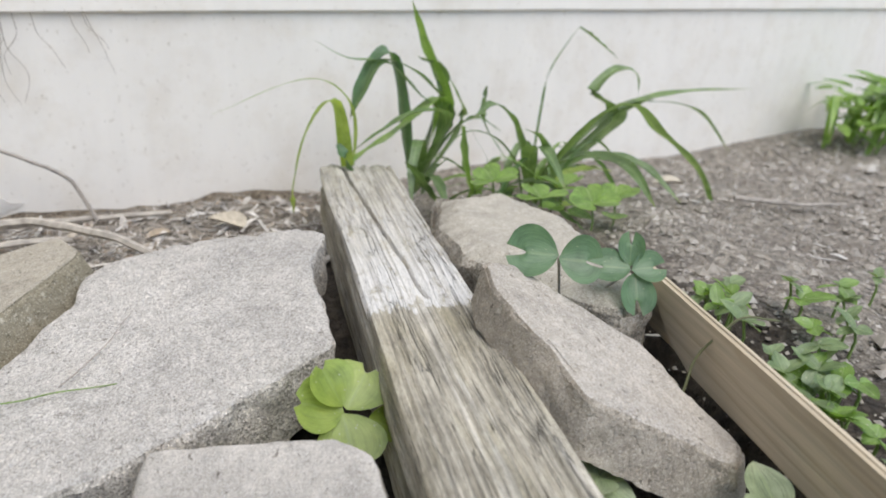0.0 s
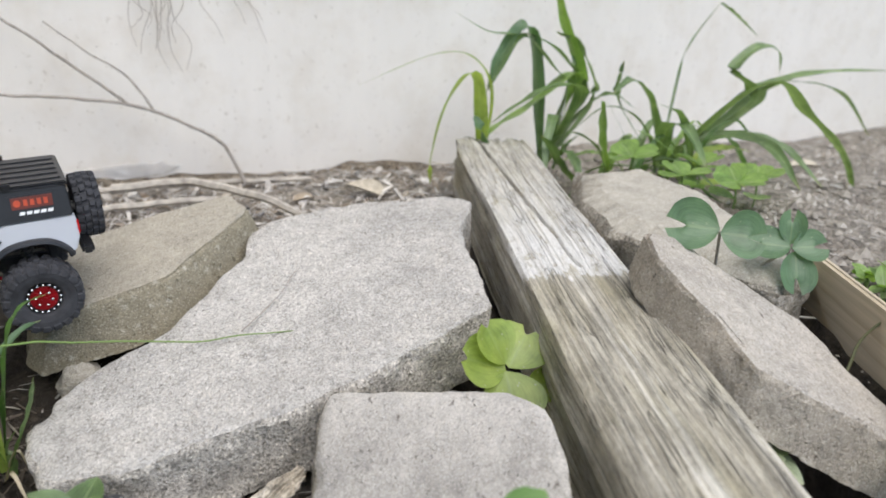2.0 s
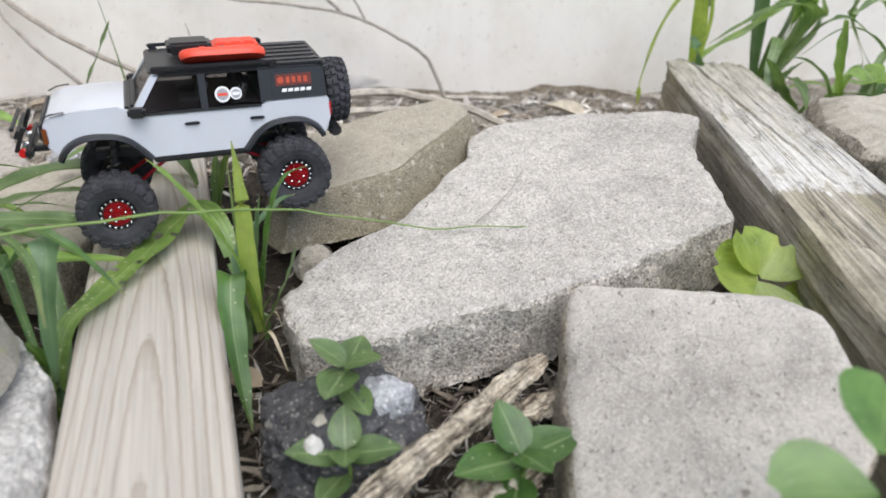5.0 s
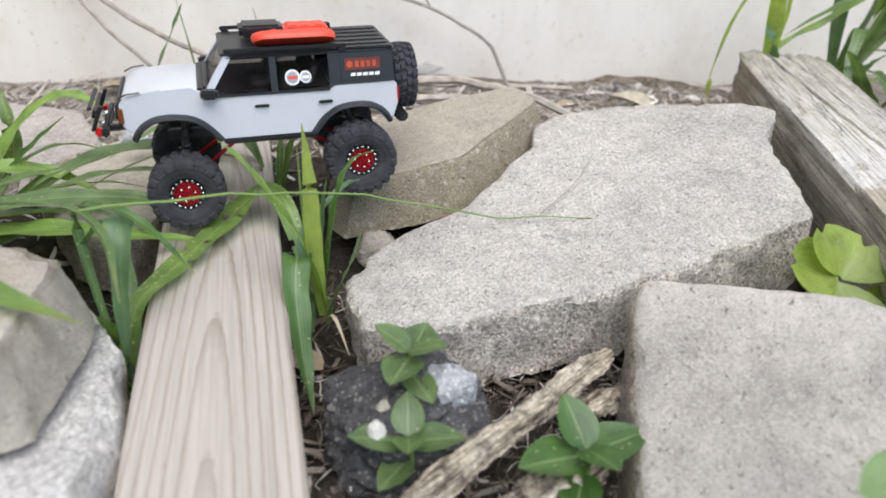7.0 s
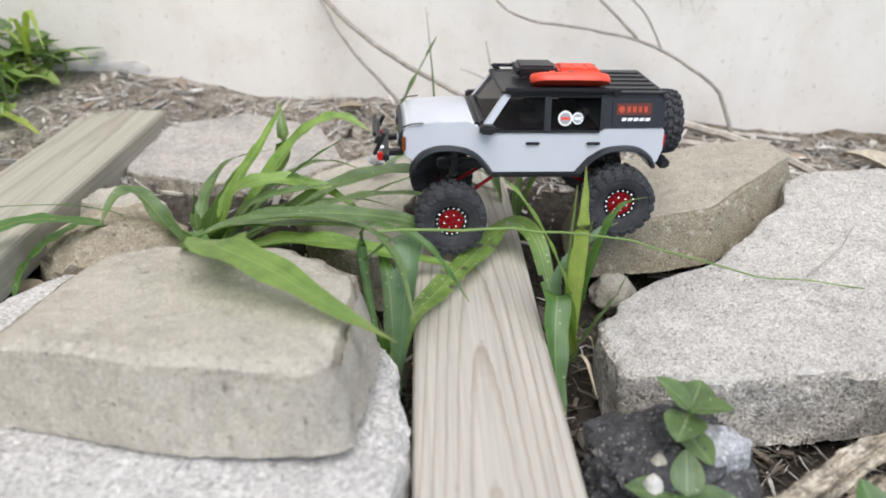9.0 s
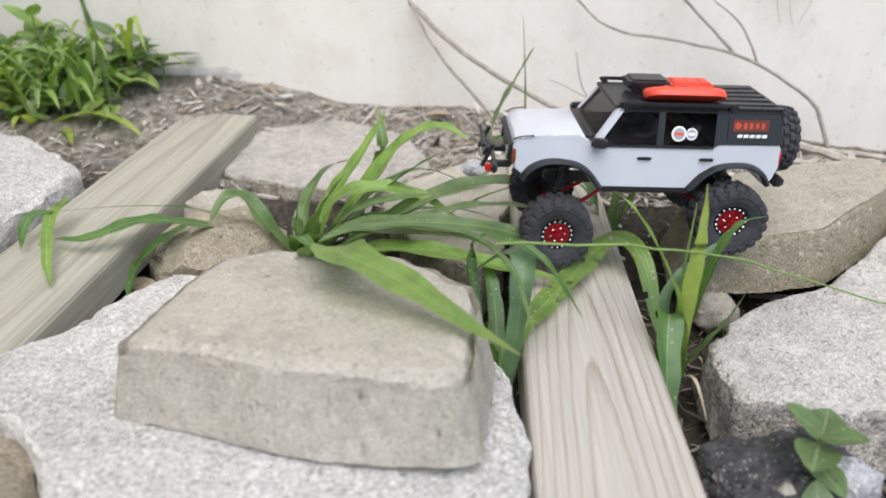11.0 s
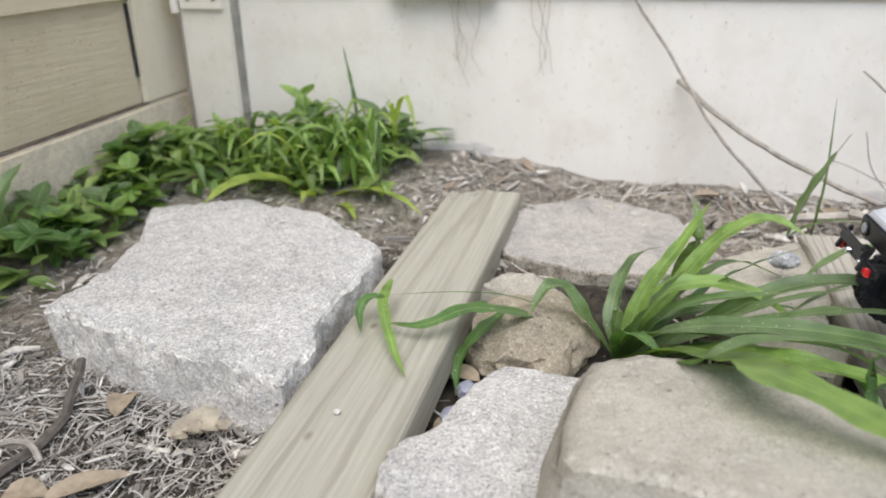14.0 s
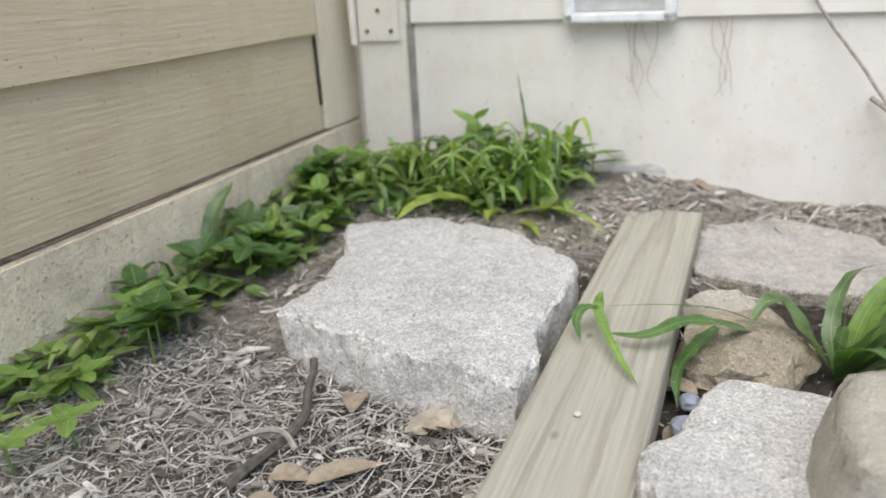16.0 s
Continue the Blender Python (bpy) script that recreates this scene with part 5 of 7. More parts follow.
def ribbon(bm, pts, width, steps=14, fold=0.25, blunt=False, twist=0.0, holes=0.0):
    """One grass blade: a folded ribbon along a smooth curve, widest in its middle."""
    line = spline(pts, steps)
    rows = []
    uv = bm.loops.layers.uv.verify()
    for i, p in enumerate(line):
        t = i / steps
        d = (line[min(i + 1, steps)] - line[max(i - 1, 0)]).normalized()
        side = d.cross(Vector((0, 0, 1)))
        side = (side if side.length > 0.08 else d.cross(Vector((0, 1, 0.3)))).normalized()
        a = twist * t
        side = (math.cos(a) * side + math.sin(a) * d.cross(side)).normalized()
        up = side.cross(d).normalized()
        w = width / 2 * (min(1, 0.35 + t * 3.2) * (1 - t ** 3.2) if not blunt else min(1, 0.4 + t * 2)) + 0.0003
        edge = 0.06 * w * math.sin(t * 30 + width * 900)
        ruffle = 0.12 * w * math.sin(t * 34 + width * 700)
        rows.append([bm.verts.new(p - side * (w + edge) + up * (w * fold + ruffle)), bm.verts.new(p - side * w * 0.5 + up * w * fold * 0.4),
                     bm.verts.new(p), bm.verts.new(p + side * w * 0.5 + up * w * fold * 0.4), bm.verts.new(p + side * (w - edge) + up * (w * fold - 0.8 * ruffle))])
    for i, (a, b) in enumerate(zip(rows, rows[1:])):
        for k in range(4):
            if random.random() >= holes:
                f = bm.faces.new((a[k], a[k + 1], b[k + 1], b[k]))
                for lp, (x, y) in zip(f.loops, ((k, i), (k + 1, i), (k + 1, i + 1), (k, i + 1))):
                    lp[uv].uv = (x / 4, y / steps)


def leaf(bm, at, heading, tilt, length, width, cup=0.2, notch=0.0, roll=0.0):
    """A broad leaf from its stalk end: heading and tilt in degrees."""
    m = pose(*at, 0, 0, heading) @ pose(0, 0, 0, tilt, 0, 0) @ pose(0, 0, 0, 0, roll, 0)
    n, rows = 10, []
    uv = bm.loops.layers.uv.verify()
    for i in range(n + 1):
        t = i / n
        w = width / 2 * math.sin(math.pi * min(1, 0.04 + 0.96 * t) ** 0.8) ** 0.75 if 0 < i < n else 0.0002
        if notch >= 0.1:
            w = width / 2 * (math.sin(math.pi / 2 * t / 0.62) ** 0.7 if t < 0.62 else math.sqrt(max(0.02, 1 - ((t - 0.62) / 0.39) ** 2))) if i else 0.0002
        row = []
        for k in range(-3, 4):
            u = k / 3
            y = length * t + notch * length * (abs(u) ** 1.5) * (t ** 4) - notch * 0.6 * length * (t ** 6)
            z = cup * w * u * u - 0.25 * length * t * t * cup + 0.0006 * noise.noise((u * 3, t * 5, at[0] * 50))
            row.append(bm.verts.new(m @ Vector((u * w, y, z))))
        rows.append(row)
    for i, (a, b) in enumerate(zip(rows, rows[1:])):
        for k in range(6):
            f = bm.faces.new((a[k], a[k + 1], b[k + 1], b[k]))
            for lp, (x, y) in zip(f.loops, ((k, i), (k + 1, i), (k + 1, i + 1), (k, i + 1))):
                lp[uv].uv = (x / 6, y / n * 0.92)


def tuft(name, base, mat, label, category="grass", group="", scale=0.74):
    """A grass plant, to which blade() adds its blades; mat and scale are those of its blades."""
    plant = root(name, Matrix.Translation(base), label, category, group)
    return plant, Vector(base), mat, scale


def blade(plant_of, width, *pts):
    """One blade through points in the world; a material may come before the points."""
    plant, base, own, scale = plant_of
    if isinstance(pts[0], bpy.types.Material):
        own, *pts = pts
    wide, holed = width > 0.03, own is HOLED_LEAF
    bm = bmesh.new()
    ribbon(bm, [Vector(p) - base for p in pts], width * (0.9 if wide else scale), 90 if holed else 26, fold=0.12 if wide or holed else random.uniform(0.1, 0.4),
           twist=0 if wide or holed else random.uniform(-0.6, 0.6), holes=0.035 if holed else 0.0)
    part("blade", bm, own, plant)


DEAD_BLADE = foliage("dry_grass_blade", [(0.45, 0.38, 0.25), (0.52, 0.45, 0.32)], 0.2)
# the clump between the pine board and the broken slab
B = (-0.068, 0.53, 0.0)
clump = []
clump.append((0.0155, LEAF_BRIGHT, (-0.066, 0.527, 0.01), (-0.069, 0.526, 0.06), (-0.069, 0.525, 0.095), (-0.0695, 0.527, 0.125), (-0.071, 0.53, 0.153)))
clump.append((0.0165, LEAF_LIME, (-0.063, 0.524, 0.012), (-0.075, 0.522, 0.067), (-0.091, 0.525, 0.102), (-0.111, 0.535, 0.13), (-0.124, 0.55, 0.138)))
clump.append((0.015, LEAF_DARK, (-0.066, 0.54, 0.005), (-0.057, 0.543, 0.06), (-0.048, 0.546, 0.1), (-0.037, 0.55, 0.118), (-0.02, 0.555, 0.122)))
clump.append((0.014, LEAF_BLUE, (-0.07, 0.542, 0.0), (-0.061, 0.548, 0.07), (-0.056, 0.552, 0.105)))
clump.append((0.014, LEAF, (-0.062, 0.528, 0.012), (-0.052, 0.525, 0.036), (-0.042, 0.52, 0.062), (-0.037, 0.516, 0.085)))
clump.append((0.024, LEAF_DARK, (-0.078, 0.532, 0.04), (-0.081, 0.522, 0.062), (-0.084, 0.5, 0.045), (-0.083, 0.475, 0.012), (-0.08, 0.45, -0.012)))
clump.append((0.01, LEAF_BLUE, (-0.07, 0.545, 0.02), (-0.075, 0.555, 0.06), (-0.045, 0.57, 0.088), (-0.03, 0.58, 0.09)))
clump.append((0.0025, B, (-0.074, 0.53, 0.07), (-0.075, 0.53, 0.14)))
clump.append((0.003, DEAD_BLADE, B, (-0.06, 0.51, 0.02), (-0.052, 0.49, 0.0)))
clump.append((0.003, DEAD_BLADE, B, (-0.056, 0.52, 0.03), (-0.05, 0.515, 0.01)))
random.seed(41)
for i in range(4):
    a, h, r = random.uniform(0, 6.28), random.uniform(0.03, 0.06), random.uniform(0.012, 0.04)
    clump.append((random.uniform(0.006, 0.012), random.choice((LEAF, LEAF_DARK)), (-0.07 + 0.008 * math.cos(a), 0.532 + 0.012 * math.sin(a), 0.0), (-0.07 + 0.4 * r * math.cos(a), 0.532 + 0.5 * r * math.sin(a), 0.6 * h),
                  (-0.07 + r * math.cos(a) * 0.8, 0.532 + r * math.sin(a), h)))
plant = tuft('grass_clump', B, LEAF, 'clump of broad green grass with a holed blade across the board')
clump.append((0.029, HOLED_LEAF, (-0.072, 0.565, 0.02), (-0.085, 0.595, 0.062), (-0.1, 0.617, 0.07), (-0.118, 0.613, 0.06), (-0.139, 0.582, 0.054), (-0.163, 0.538, 0.053), (-0.182, 0.505, 0.048), (-0.191, 0.484, 0.012), (-0.193, 0.478, -0.03)))
for b in clump:
    blade(plant, *b)
# the clump on the other side of the board, with a blade laid over it
B = (-0.19, 0.48, -0.01)
plant = tuft('grass_clump', B, LEAF_DARK, 'dark green grass hanging beside the pine board')
blade(plant, 0.022, LEAF_BLUE, (-0.215, 0.54, 0.075), (-0.19, 0.52, 0.104), (-0.182, 0.508, 0.104), (-0.183, 0.49, 0.085), (-0.186, 0.478, 0.04), (-0.188, 0.475, 0.0))
blade(plant, 0.009, B, (-0.215, 0.54, 0.09), (-0.19, 0.515, 0.113), (-0.172, 0.503, 0.11), (-0.158, 0.5, 0.094), (-0.143, 0.495, 0.073))
blade(plant, 0.014, B, (-0.196, 0.5, 0.02), (-0.2, 0.49, 0.05), (-0.206, 0.48, 0.06))
blade(plant, 0.016, B, (-0.194, 0.54, 0.03), (-0.2, 0.57, 0.055), (-0.212, 0.6, 0.06))
# the sprawling grass behind the stacked paver
B = (-0.362, 0.665, 0.0)
plant = tuft('grass_clump', B, LEAF, 'sprawling clump of long green grass blades behind pavers', 'grass', '', 0.98)
blade(plant, 0.035, LEAF_WIDE, B, (-0.33, 0.6, 0.055), (-0.298, 0.503, 0.11), (-0.288, 0.462, 0.128), (-0.255, 0.44, 0.126), (-0.224, 0.418, 0.12), (-0.185, 0.408, 0.102))
blade(plant, 0.02, B, (-0.33, 0.62, 0.06), (-0.261, 0.6, 0.083), (-0.184, 0.6, 0.078), (-0.137, 0.6, 0.05))
blade(plant, 0.02, B, (-0.3, 0.66, 0.045), (-0.241, 0.68, 0.075), (-0.185, 0.685, 0.085), (-0.116, 0.69, 0.068))
blade(plant, 0.016, B, (-0.31, 0.65, 0.04), (-0.257, 0.64, 0.081), (-0.204, 0.64, 0.1))
blade(plant, 0.019, B, (-0.31, 0.63, 0.05), (-0.24, 0.62, 0.084), (-0.187, 0.62, 0.092), (-0.139, 0.62, 0.085))
blade(plant, 0.018, B, (-0.345, 0.645, 0.06), (-0.318, 0.64, 0.105))
blade(plant, 0.018, B, (-0.33, 0.66, 0.05), (-0.3, 0.66, 0.07), (-0.24, 0.655, 0.085))
blade(plant, 0.022, B, (-0.34, 0.63, 0.05), (-0.28, 0.6, 0.072), (-0.215, 0.59, 0.075), (-0.17, 0.575, 0.055))
blade(plant, 0.014, B, (-0.37, 0.69, 0.04), (-0.355, 0.73, 0.07), (-0.32, 0.77, 0.07))
blade(plant, 0.016, B, (-0.32, 0.7, 0.05), (-0.27, 0.74, 0.07), (-0.22, 0.76, 0.05))
blade(plant, 0.015, B, (-0.33, 0.55, 0.07), (-0.316, 0.51, 0.105), (-0.282, 0.523, 0.114), (-0.221, 0.526, 0.112), (-0.191, 0.497, 0.105), (-0.176, 0.443, 0.09))
blade(plant, 0.022, LEAF_LIME, B, (-0.31, 0.61, 0.05), (-0.25, 0.58, 0.07), (-0.19, 0.575, 0.062), (-0.14, 0.58, 0.05))
blade(plant, 0.02, LEAF_DARK, B, (-0.33, 0.68, 0.035), (-0.28, 0.7, 0.045), (-0.23, 0.7, 0.05), (-0.19, 0.69, 0.045))
blade(plant, 0.018, LEAF_DARK, B, (-0.36, 0.64, 0.04), (-0.35, 0.61, 0.06), (-0.33, 0.59, 0.055))
blade(plant, 0.018, B, (-0.39, 0.66, 0.04), (-0.41, 0.665, 0.065), (-0.425, 0.655, 0.07), (-0.437, 0.64, 0.05))
blade(plant, 0.016, LEAF_LIME, B, (-0.345, 0.69, 0.055), (-0.32, 0.71, 0.092), (-0.297, 0.725, 0.13))
blade(plant, 0.017, LEAF, (-0.35, 0.7, 0.01), (-0.318, 0.75, 0.04), (-0.302, 0.735, 0.09), (-0.308, 0.75, 0.126))
blade(plant, 0.013, LEAF_BLUE, B, (-0.3, 0.68, 0.066), (-0.268, 0.67, 0.098), (-0.236, 0.65, 0.126))
blade(plant, 0.018, LEAF_LIME, B, (-0.3, 0.71, 0.085), (-0.27, 0.72, 0.113), (-0.245, 0.72, 0.12), (-0.222, 0.71, 0.112))
blade(plant, 0.019, LEAF_LIME, B, (-0.335, 0.665, 0.066), (-0.3, 0.67, 0.08), (-0.26, 0.675, 0.072), (-0.225, 0.67, 0.052))
blade(plant, 0.016, LEAF_DARK, B, (-0.31, 0.64, 0.03), (-0.265, 0.63, 0.045), (-0.22, 0.625, 0.04))
blade(plant, 0.018, LEAF_DARK, B, (-0.31, 0.66, 0.02), (-0.27, 0.66, 0.03), (-0.235, 0.65, 0.022))
blade(plant, 0.011, B, (-0.366, 0.66, 0.04), (-0.363, 0.66, 0.078))
# blades leaning over the far part of the pine board
B = (-0.088, 0.715, 0.0)
plant = tuft('grass_clump', B, LEAF, 'green grass blades leaning over the pine board')
blade(plant, 0.019, B, (-0.112, 0.722, 0.07), (-0.134, 0.758, 0.082), (-0.164, 0.764, 0.082), (-0.198, 0.736, 0.076), (-0.225, 0.7, 0.07))
blade(plant, 0.013, B, (-0.114, 0.742, 0.06), (-0.172, 0.724, 0.066), (-0.22, 0.681, 0.064), (-0.259, 0.634, 0.055))
blade(plant, 0.014, B, (-0.08, 0.71, 0.05), (-0.07, 0.7, 0.085), (-0.055, 0.69, 0.09))
blade(plant, 0.012, B, (-0.085, 0.73, 0.05), (-0.078, 0.745, 0.08))
# a creeping stalk with leaves hanging over the treated board
B = (-0.4, 0.69, 0.02)
plant = tuft('creeping_grass', B, LEAF_DARK, 'creeping grass stalk reaching over the treated board')
blade(plant, 0.004, B, (-0.45, 0.66, 0.055), (-0.5, 0.64, 0.065), (-0.555, 0.62, 0.066))
blade(plant, 0.013, (-0.555, 0.62, 0.066), (-0.567, 0.612, 0.066), (-0.57, 0.6, 0.06), (-0.562, 0.58, 0.052))
blade(plant, 0.018, (-0.46, 0.65, 0.045), (-0.475, 0.62, 0.04), (-0.487, 0.6, 0.025), (-0.484, 0.575, 0.008))
blade(plant, 0.02, B, (-0.456, 0.63, 0.058), (-0.485, 0.615, 0.064), (-0.513, 0.59, 0.06), (-0.543, 0.595, 0.055))
blade(plant, 0.012, LEAF_LIME, (-0.558, 0.65, 0.066), (-0.553, 0.61, 0.064), (-0.53, 0.56, 0.056), (-0.511, 0.53, 0.05))
blade(plant, 0.016, (-0.45, 0.66, 0.04), (-0.47, 0.655, 0.02), (-0.485, 0.64, 0.0))
# behind the pine board, a leaf on a thin stalk
B = (-0.16, 0.93, 0.02)
plant = tuft('grass_stalk', B, LEAF, 'thin grass stalk with one upright leaf')
blade(plant, 0.003, B, (-0.165, 0.9, 0.1), (-0.175, 0.88, 0.19))
blade(plant, 0.02, (-0.205, 0.84, 0.06), (-0.195, 0.842, 0.1), (-0.175, 0.85, 0.14), (-0.163, 0.85, 0.165))
blade(plant, 0.013, (-0.205, 0.84, 0.06), (-0.18, 0.82, 0.085), (-0.15, 0.81, 0.09))
# the tall clumps by the far end of the weathered timber
B = (0.61, 0.87, 0.03)
plant = tuft('tall_grass', B, LEAF, 'tall green grass at the end of the weathered timber', 'grass', 'tall grass by the wall', 1.1)
blade(plant, 0.021, LEAF_LIME, B, (0.648, 0.85, 0.148), (0.611, 0.85, 0.233), (0.586, 0.85, 0.296))
blade(plant, 0.022, LEAF_LIME, B, (0.632, 0.84, 0.17), (0.557, 0.84, 0.132), (0.502, 0.84, 0.106), (0.49, 0.835, 0.09))
blade(plant, 0.018, B, (0.64, 0.85, 0.19), (0.598, 0.85, 0.227))
blade(plant, 0.02, LEAF_BLUE, B, (0.56, 0.85, 0.225), (0.518, 0.85, 0.203), (0.498, 0.85, 0.154))
blade(plant, 0.016, LEAF_BLUE, (0.47, 0.83, 0.13), (0.474, 0.82, 0.114), (0.486, 0.82, 0.083), (0.5, 0.82, 0.052))
blade(plant, 0.014, B, (0.655, 0.85, 0.135), (0.618, 0.85, 0.189), (0.564, 0.85, 0.221), (0.498, 0.85, 0.228), (0.446, 0.85, 0.254))
blade(plant, 0.014, B, (0.645, 0.84, 0.135), (0.594, 0.84, 0.18), (0.541, 0.84, 0.224), (0.509, 0.84, 0.184), (0.494, 0.84, 0.16))
blade(plant, 0.014, B, (0.682, 0.86, 0.123), (0.668, 0.86, 0.176), (0.627, 0.86, 0.231))
blade(plant, 0.018, B, (0.612, 0.8, 0.151), (0.567, 0.8, 0.166), (0.518, 0.8, 0.149), (0.471, 0.8, 0.126))
blade(plant, 0.016, B, (0.64, 0.83, 0.12), (0.66, 0.8, 0.15), (0.7, 0.79, 0.13))
blade(plant, 0.014, B, (0.6, 0.84, 0.1), (0.57, 0.8, 0.13), (0.54, 0.77, 0.1), (0.53, 0.75, 0.06))
blade(plant, 0.02, B, (0.58, 0.8, 0.08), (0.56, 0.74, 0.09), (0.55, 0.7, 0.06))
B = (0.5, 0.86, 0.03)
plant = tuft('tall_grass', B, LEAF_BRIGHT, 'bright green grass blade bent over by the timber', 'grass', 'tall grass by the wall', 1.1)
blade(plant, 0.016, B, (0.48, 0.83, 0.12), (0.459, 0.82, 0.185), (0.425, 0.82, 0.154), (0.405, 0.82, 0.088), (0.404, 0.82, 0.052))
blade(plant, 0.004, B, (0.5, 0.84, 0.15), (0.47, 0.84, 0.2), (0.42, 0.85, 0.205), (0.33, 0.87, 0.17))
B = (0.73, 0.76, 0.05)
plant = tuft('tall_grass', B, LEAF, 'tall arching green grass beyond the rounded stone', 'grass', 'tall grass by the wall', 1.1)
blade(plant, 0.02, B, (0.861, 0.74, 0.128), (0.891, 0.74, 0.158), (1.002, 0.74, 0.171), (1.199, 0.74, 0.163))
blade(plant, 0.018, B, (0.726, 0.62, 0.196), (0.82, 0.62, 0.153), (0.921, 0.62, 0.086), (0.985, 0.62, -0.002))
blade(plant, 0.016, B, (0.858, 0.74, 0.145), (0.815, 0.74, 0.184), (0.855, 0.74, 0.213), (0.898, 0.74, 0.206), (0.912, 0.74, 0.173))
blade(plant, 0.014, B, (0.856, 0.74, 0.153), (0.952, 0.74, 0.161), (1.07, 0.74, 0.134), (1.172, 0.74, 0.057))
blade(plant, 0.012, (0.835, 0.8, 0.264), (0.876, 0.8, 0.243), (0.927, 0.8, 0.215))
blade(plant, 0.003, B, (0.779, 0.8, 0.164), (0.791, 0.8, 0.211), (0.835, 0.8, 0.264))
blade(plant, 0.012, B, (0.679, 0.8, 0.136), (0.673, 0.8, 0.172), (0.676, 0.8, 0.194))
blade(plant, 0.02, B, (0.69, 0.72, 0.12), (0.66, 0.66, 0.14), (0.64, 0.6, 0.11))
blade(plant, 0.02, B, (0.75, 0.7, 0.11), (0.76, 0.62, 0.12), (0.74, 0.55, 0.09))
blade(plant, 0.018, B, (0.8, 0.72, 0.1), (0.84, 0.66, 0.1), (0.86, 0.6, 0.06))
blade(plant, 0.018, B, (0.66, 0.68, 0.09), (0.62, 0.58, 0.09), (0.6, 0.5, 0.085))
blade(plant, 0.015, B, (0.7, 0.76, 0.14), (0.65, 0.75, 0.18), (0.6, 0.73, 0.17))


def sprig(name, at, leaves, mat, label, height=0.03, category="weed", group="", notch=0.0):
    """A small weed: a bent stalk with opposite oval leaves. leaves: (offset, heading, tilt, length, width)."""
    plant = root(name, Matrix.Translation(at), label, category, group)
    bm = bmesh.new()
    tube(bm, [(0, 0, -0.01), (0.002, -0.002, height * 0.6), (0, 0, height)], 0.0012, 6)
    part("stalk", bm, STEM, plant, smooth=True)
    for off, heading, tilt, length, width, *roll in leaves:
        bm = bmesh.new()
        leaf(bm, off, heading, tilt, length, width, 0.2, notch, *roll)
        part("leaf", bm, mat, plant)
    return plant


LEAF_PALE = foliage("variegated_leaf", [(0.26, 0.33, 0.17), (0.36, 0.42, 0.25), (0.18, 0.26, 0.1), (0.46, 0.5, 0.36)])
# lush weeds and grass behind the rounded stone
random.seed(17)
blades = []
for i in range(24):
    x, y = random.uniform(0.55, 0.74), random.uniform(0.68, 0.8)
    a, L, up = random.uniform(-3.6, 0.5), random.uniform(0.07, 0.15), random.uniform(0.5, 1.0)
    g = ground_z(x, y)
    blades.append((random.uniform(0.009, 0.017), random.choice((LEAF, LEAF, LEAF_LIME, LEAF_DARK)), (x, y, g), (x + 0.2 * L * math.cos(a), y + 0.2 * L * math.sin(a), g + 0.6 * L * up),
                   (x + 0.6 * L * math.cos(a), y + 0.6 * L * math.sin(a), g + 0.85 * L * up), (x + L * math.cos(a), y + L * math.sin(a), g + 0.6 * L * up)))
blades.append((0.022, LEAF_LIME, (0.57, 0.71, 0.169), (0.576, 0.71, 0.122), (0.59, 0.71, 0.079), (0.591, 0.71, 0.025)))
blades.append((0.002, (0.5, 0.78, 0.06), (0.612, 0.72, 0.102), (0.595, 0.72, 0.153), (0.579, 0.72, 0.166)))
blades.append((0.018, LEAF_LIME, (0.602, 0.68, 0.139), (0.643, 0.68, 0.119), (0.701, 0.68, 0.078)))
blades.append((0.017, (0.632, 0.68, 0.167), (0.668, 0.68, 0.152), (0.694, 0.68, 0.108), (0.707, 0.68, 0.063)))
blades.append((0.02, LEAF_BRIGHT, (0.782, 0.66, 0.099), (0.739, 0.66, 0.109), (0.693, 0.66, 0.107), (0.682, 0.66, 0.087)))
blades.append((0.02, LEAF_BRIGHT, (0.764, 0.64, 0.06), (0.721, 0.64, 0.072), (0.683, 0.64, 0.076), (0.645, 0.64, 0.082)))
blades.append((0.02, LEAF_DARK, (0.895, 0.74, 0.03), (0.841, 0.74, 0.085), (0.779, 0.74, 0.109), (0.736, 0.74, 0.12)))
blades.append((0.024, LEAF, (0.597, 0.76, 0.038), (0.562, 0.76, 0.072), (0.539, 0.76, 0.103), (0.523, 0.76, 0.119)))
blades.append((0.018, LEAF, (0.578, 0.8, 0.057), (0.595, 0.8, 0.086), (0.619, 0.8, 0.101)))
plant = tuft('grass_clump', next(p for p in blades[0] if isinstance(p, tuple)), LEAF, 'lush mixed green grass behind the rounded stone')
for b in blades:
    blade(plant, *b)
for x, y, z in ((0.6, 0.6, 0.085), (0.64, 0.56, 0.085), (0.66, 0.63, 0.08), (0.58, 0.66, 0.09), (0.7, 0.58, 0.075)):
    turn = random.uniform(0, 360)
    sprig("broadleaf_weed", (x, y, z - 0.03), [((0, 0, 0.055), turn + 120 * k, random.uniform(5, 30), 0.03, 0.034, random.uniform(-20, 20)) for k in range(3)] + [((0.004, 0, 0.035), turn + 60, 10, 0.03, 0.03)],
          random.choice((LEAF_BRIGHT, LEAF_LIME)), "yellow-green round-leaved weed behind the rounded stone", 0.055, "weed", "weeds behind the stone", 0.15)


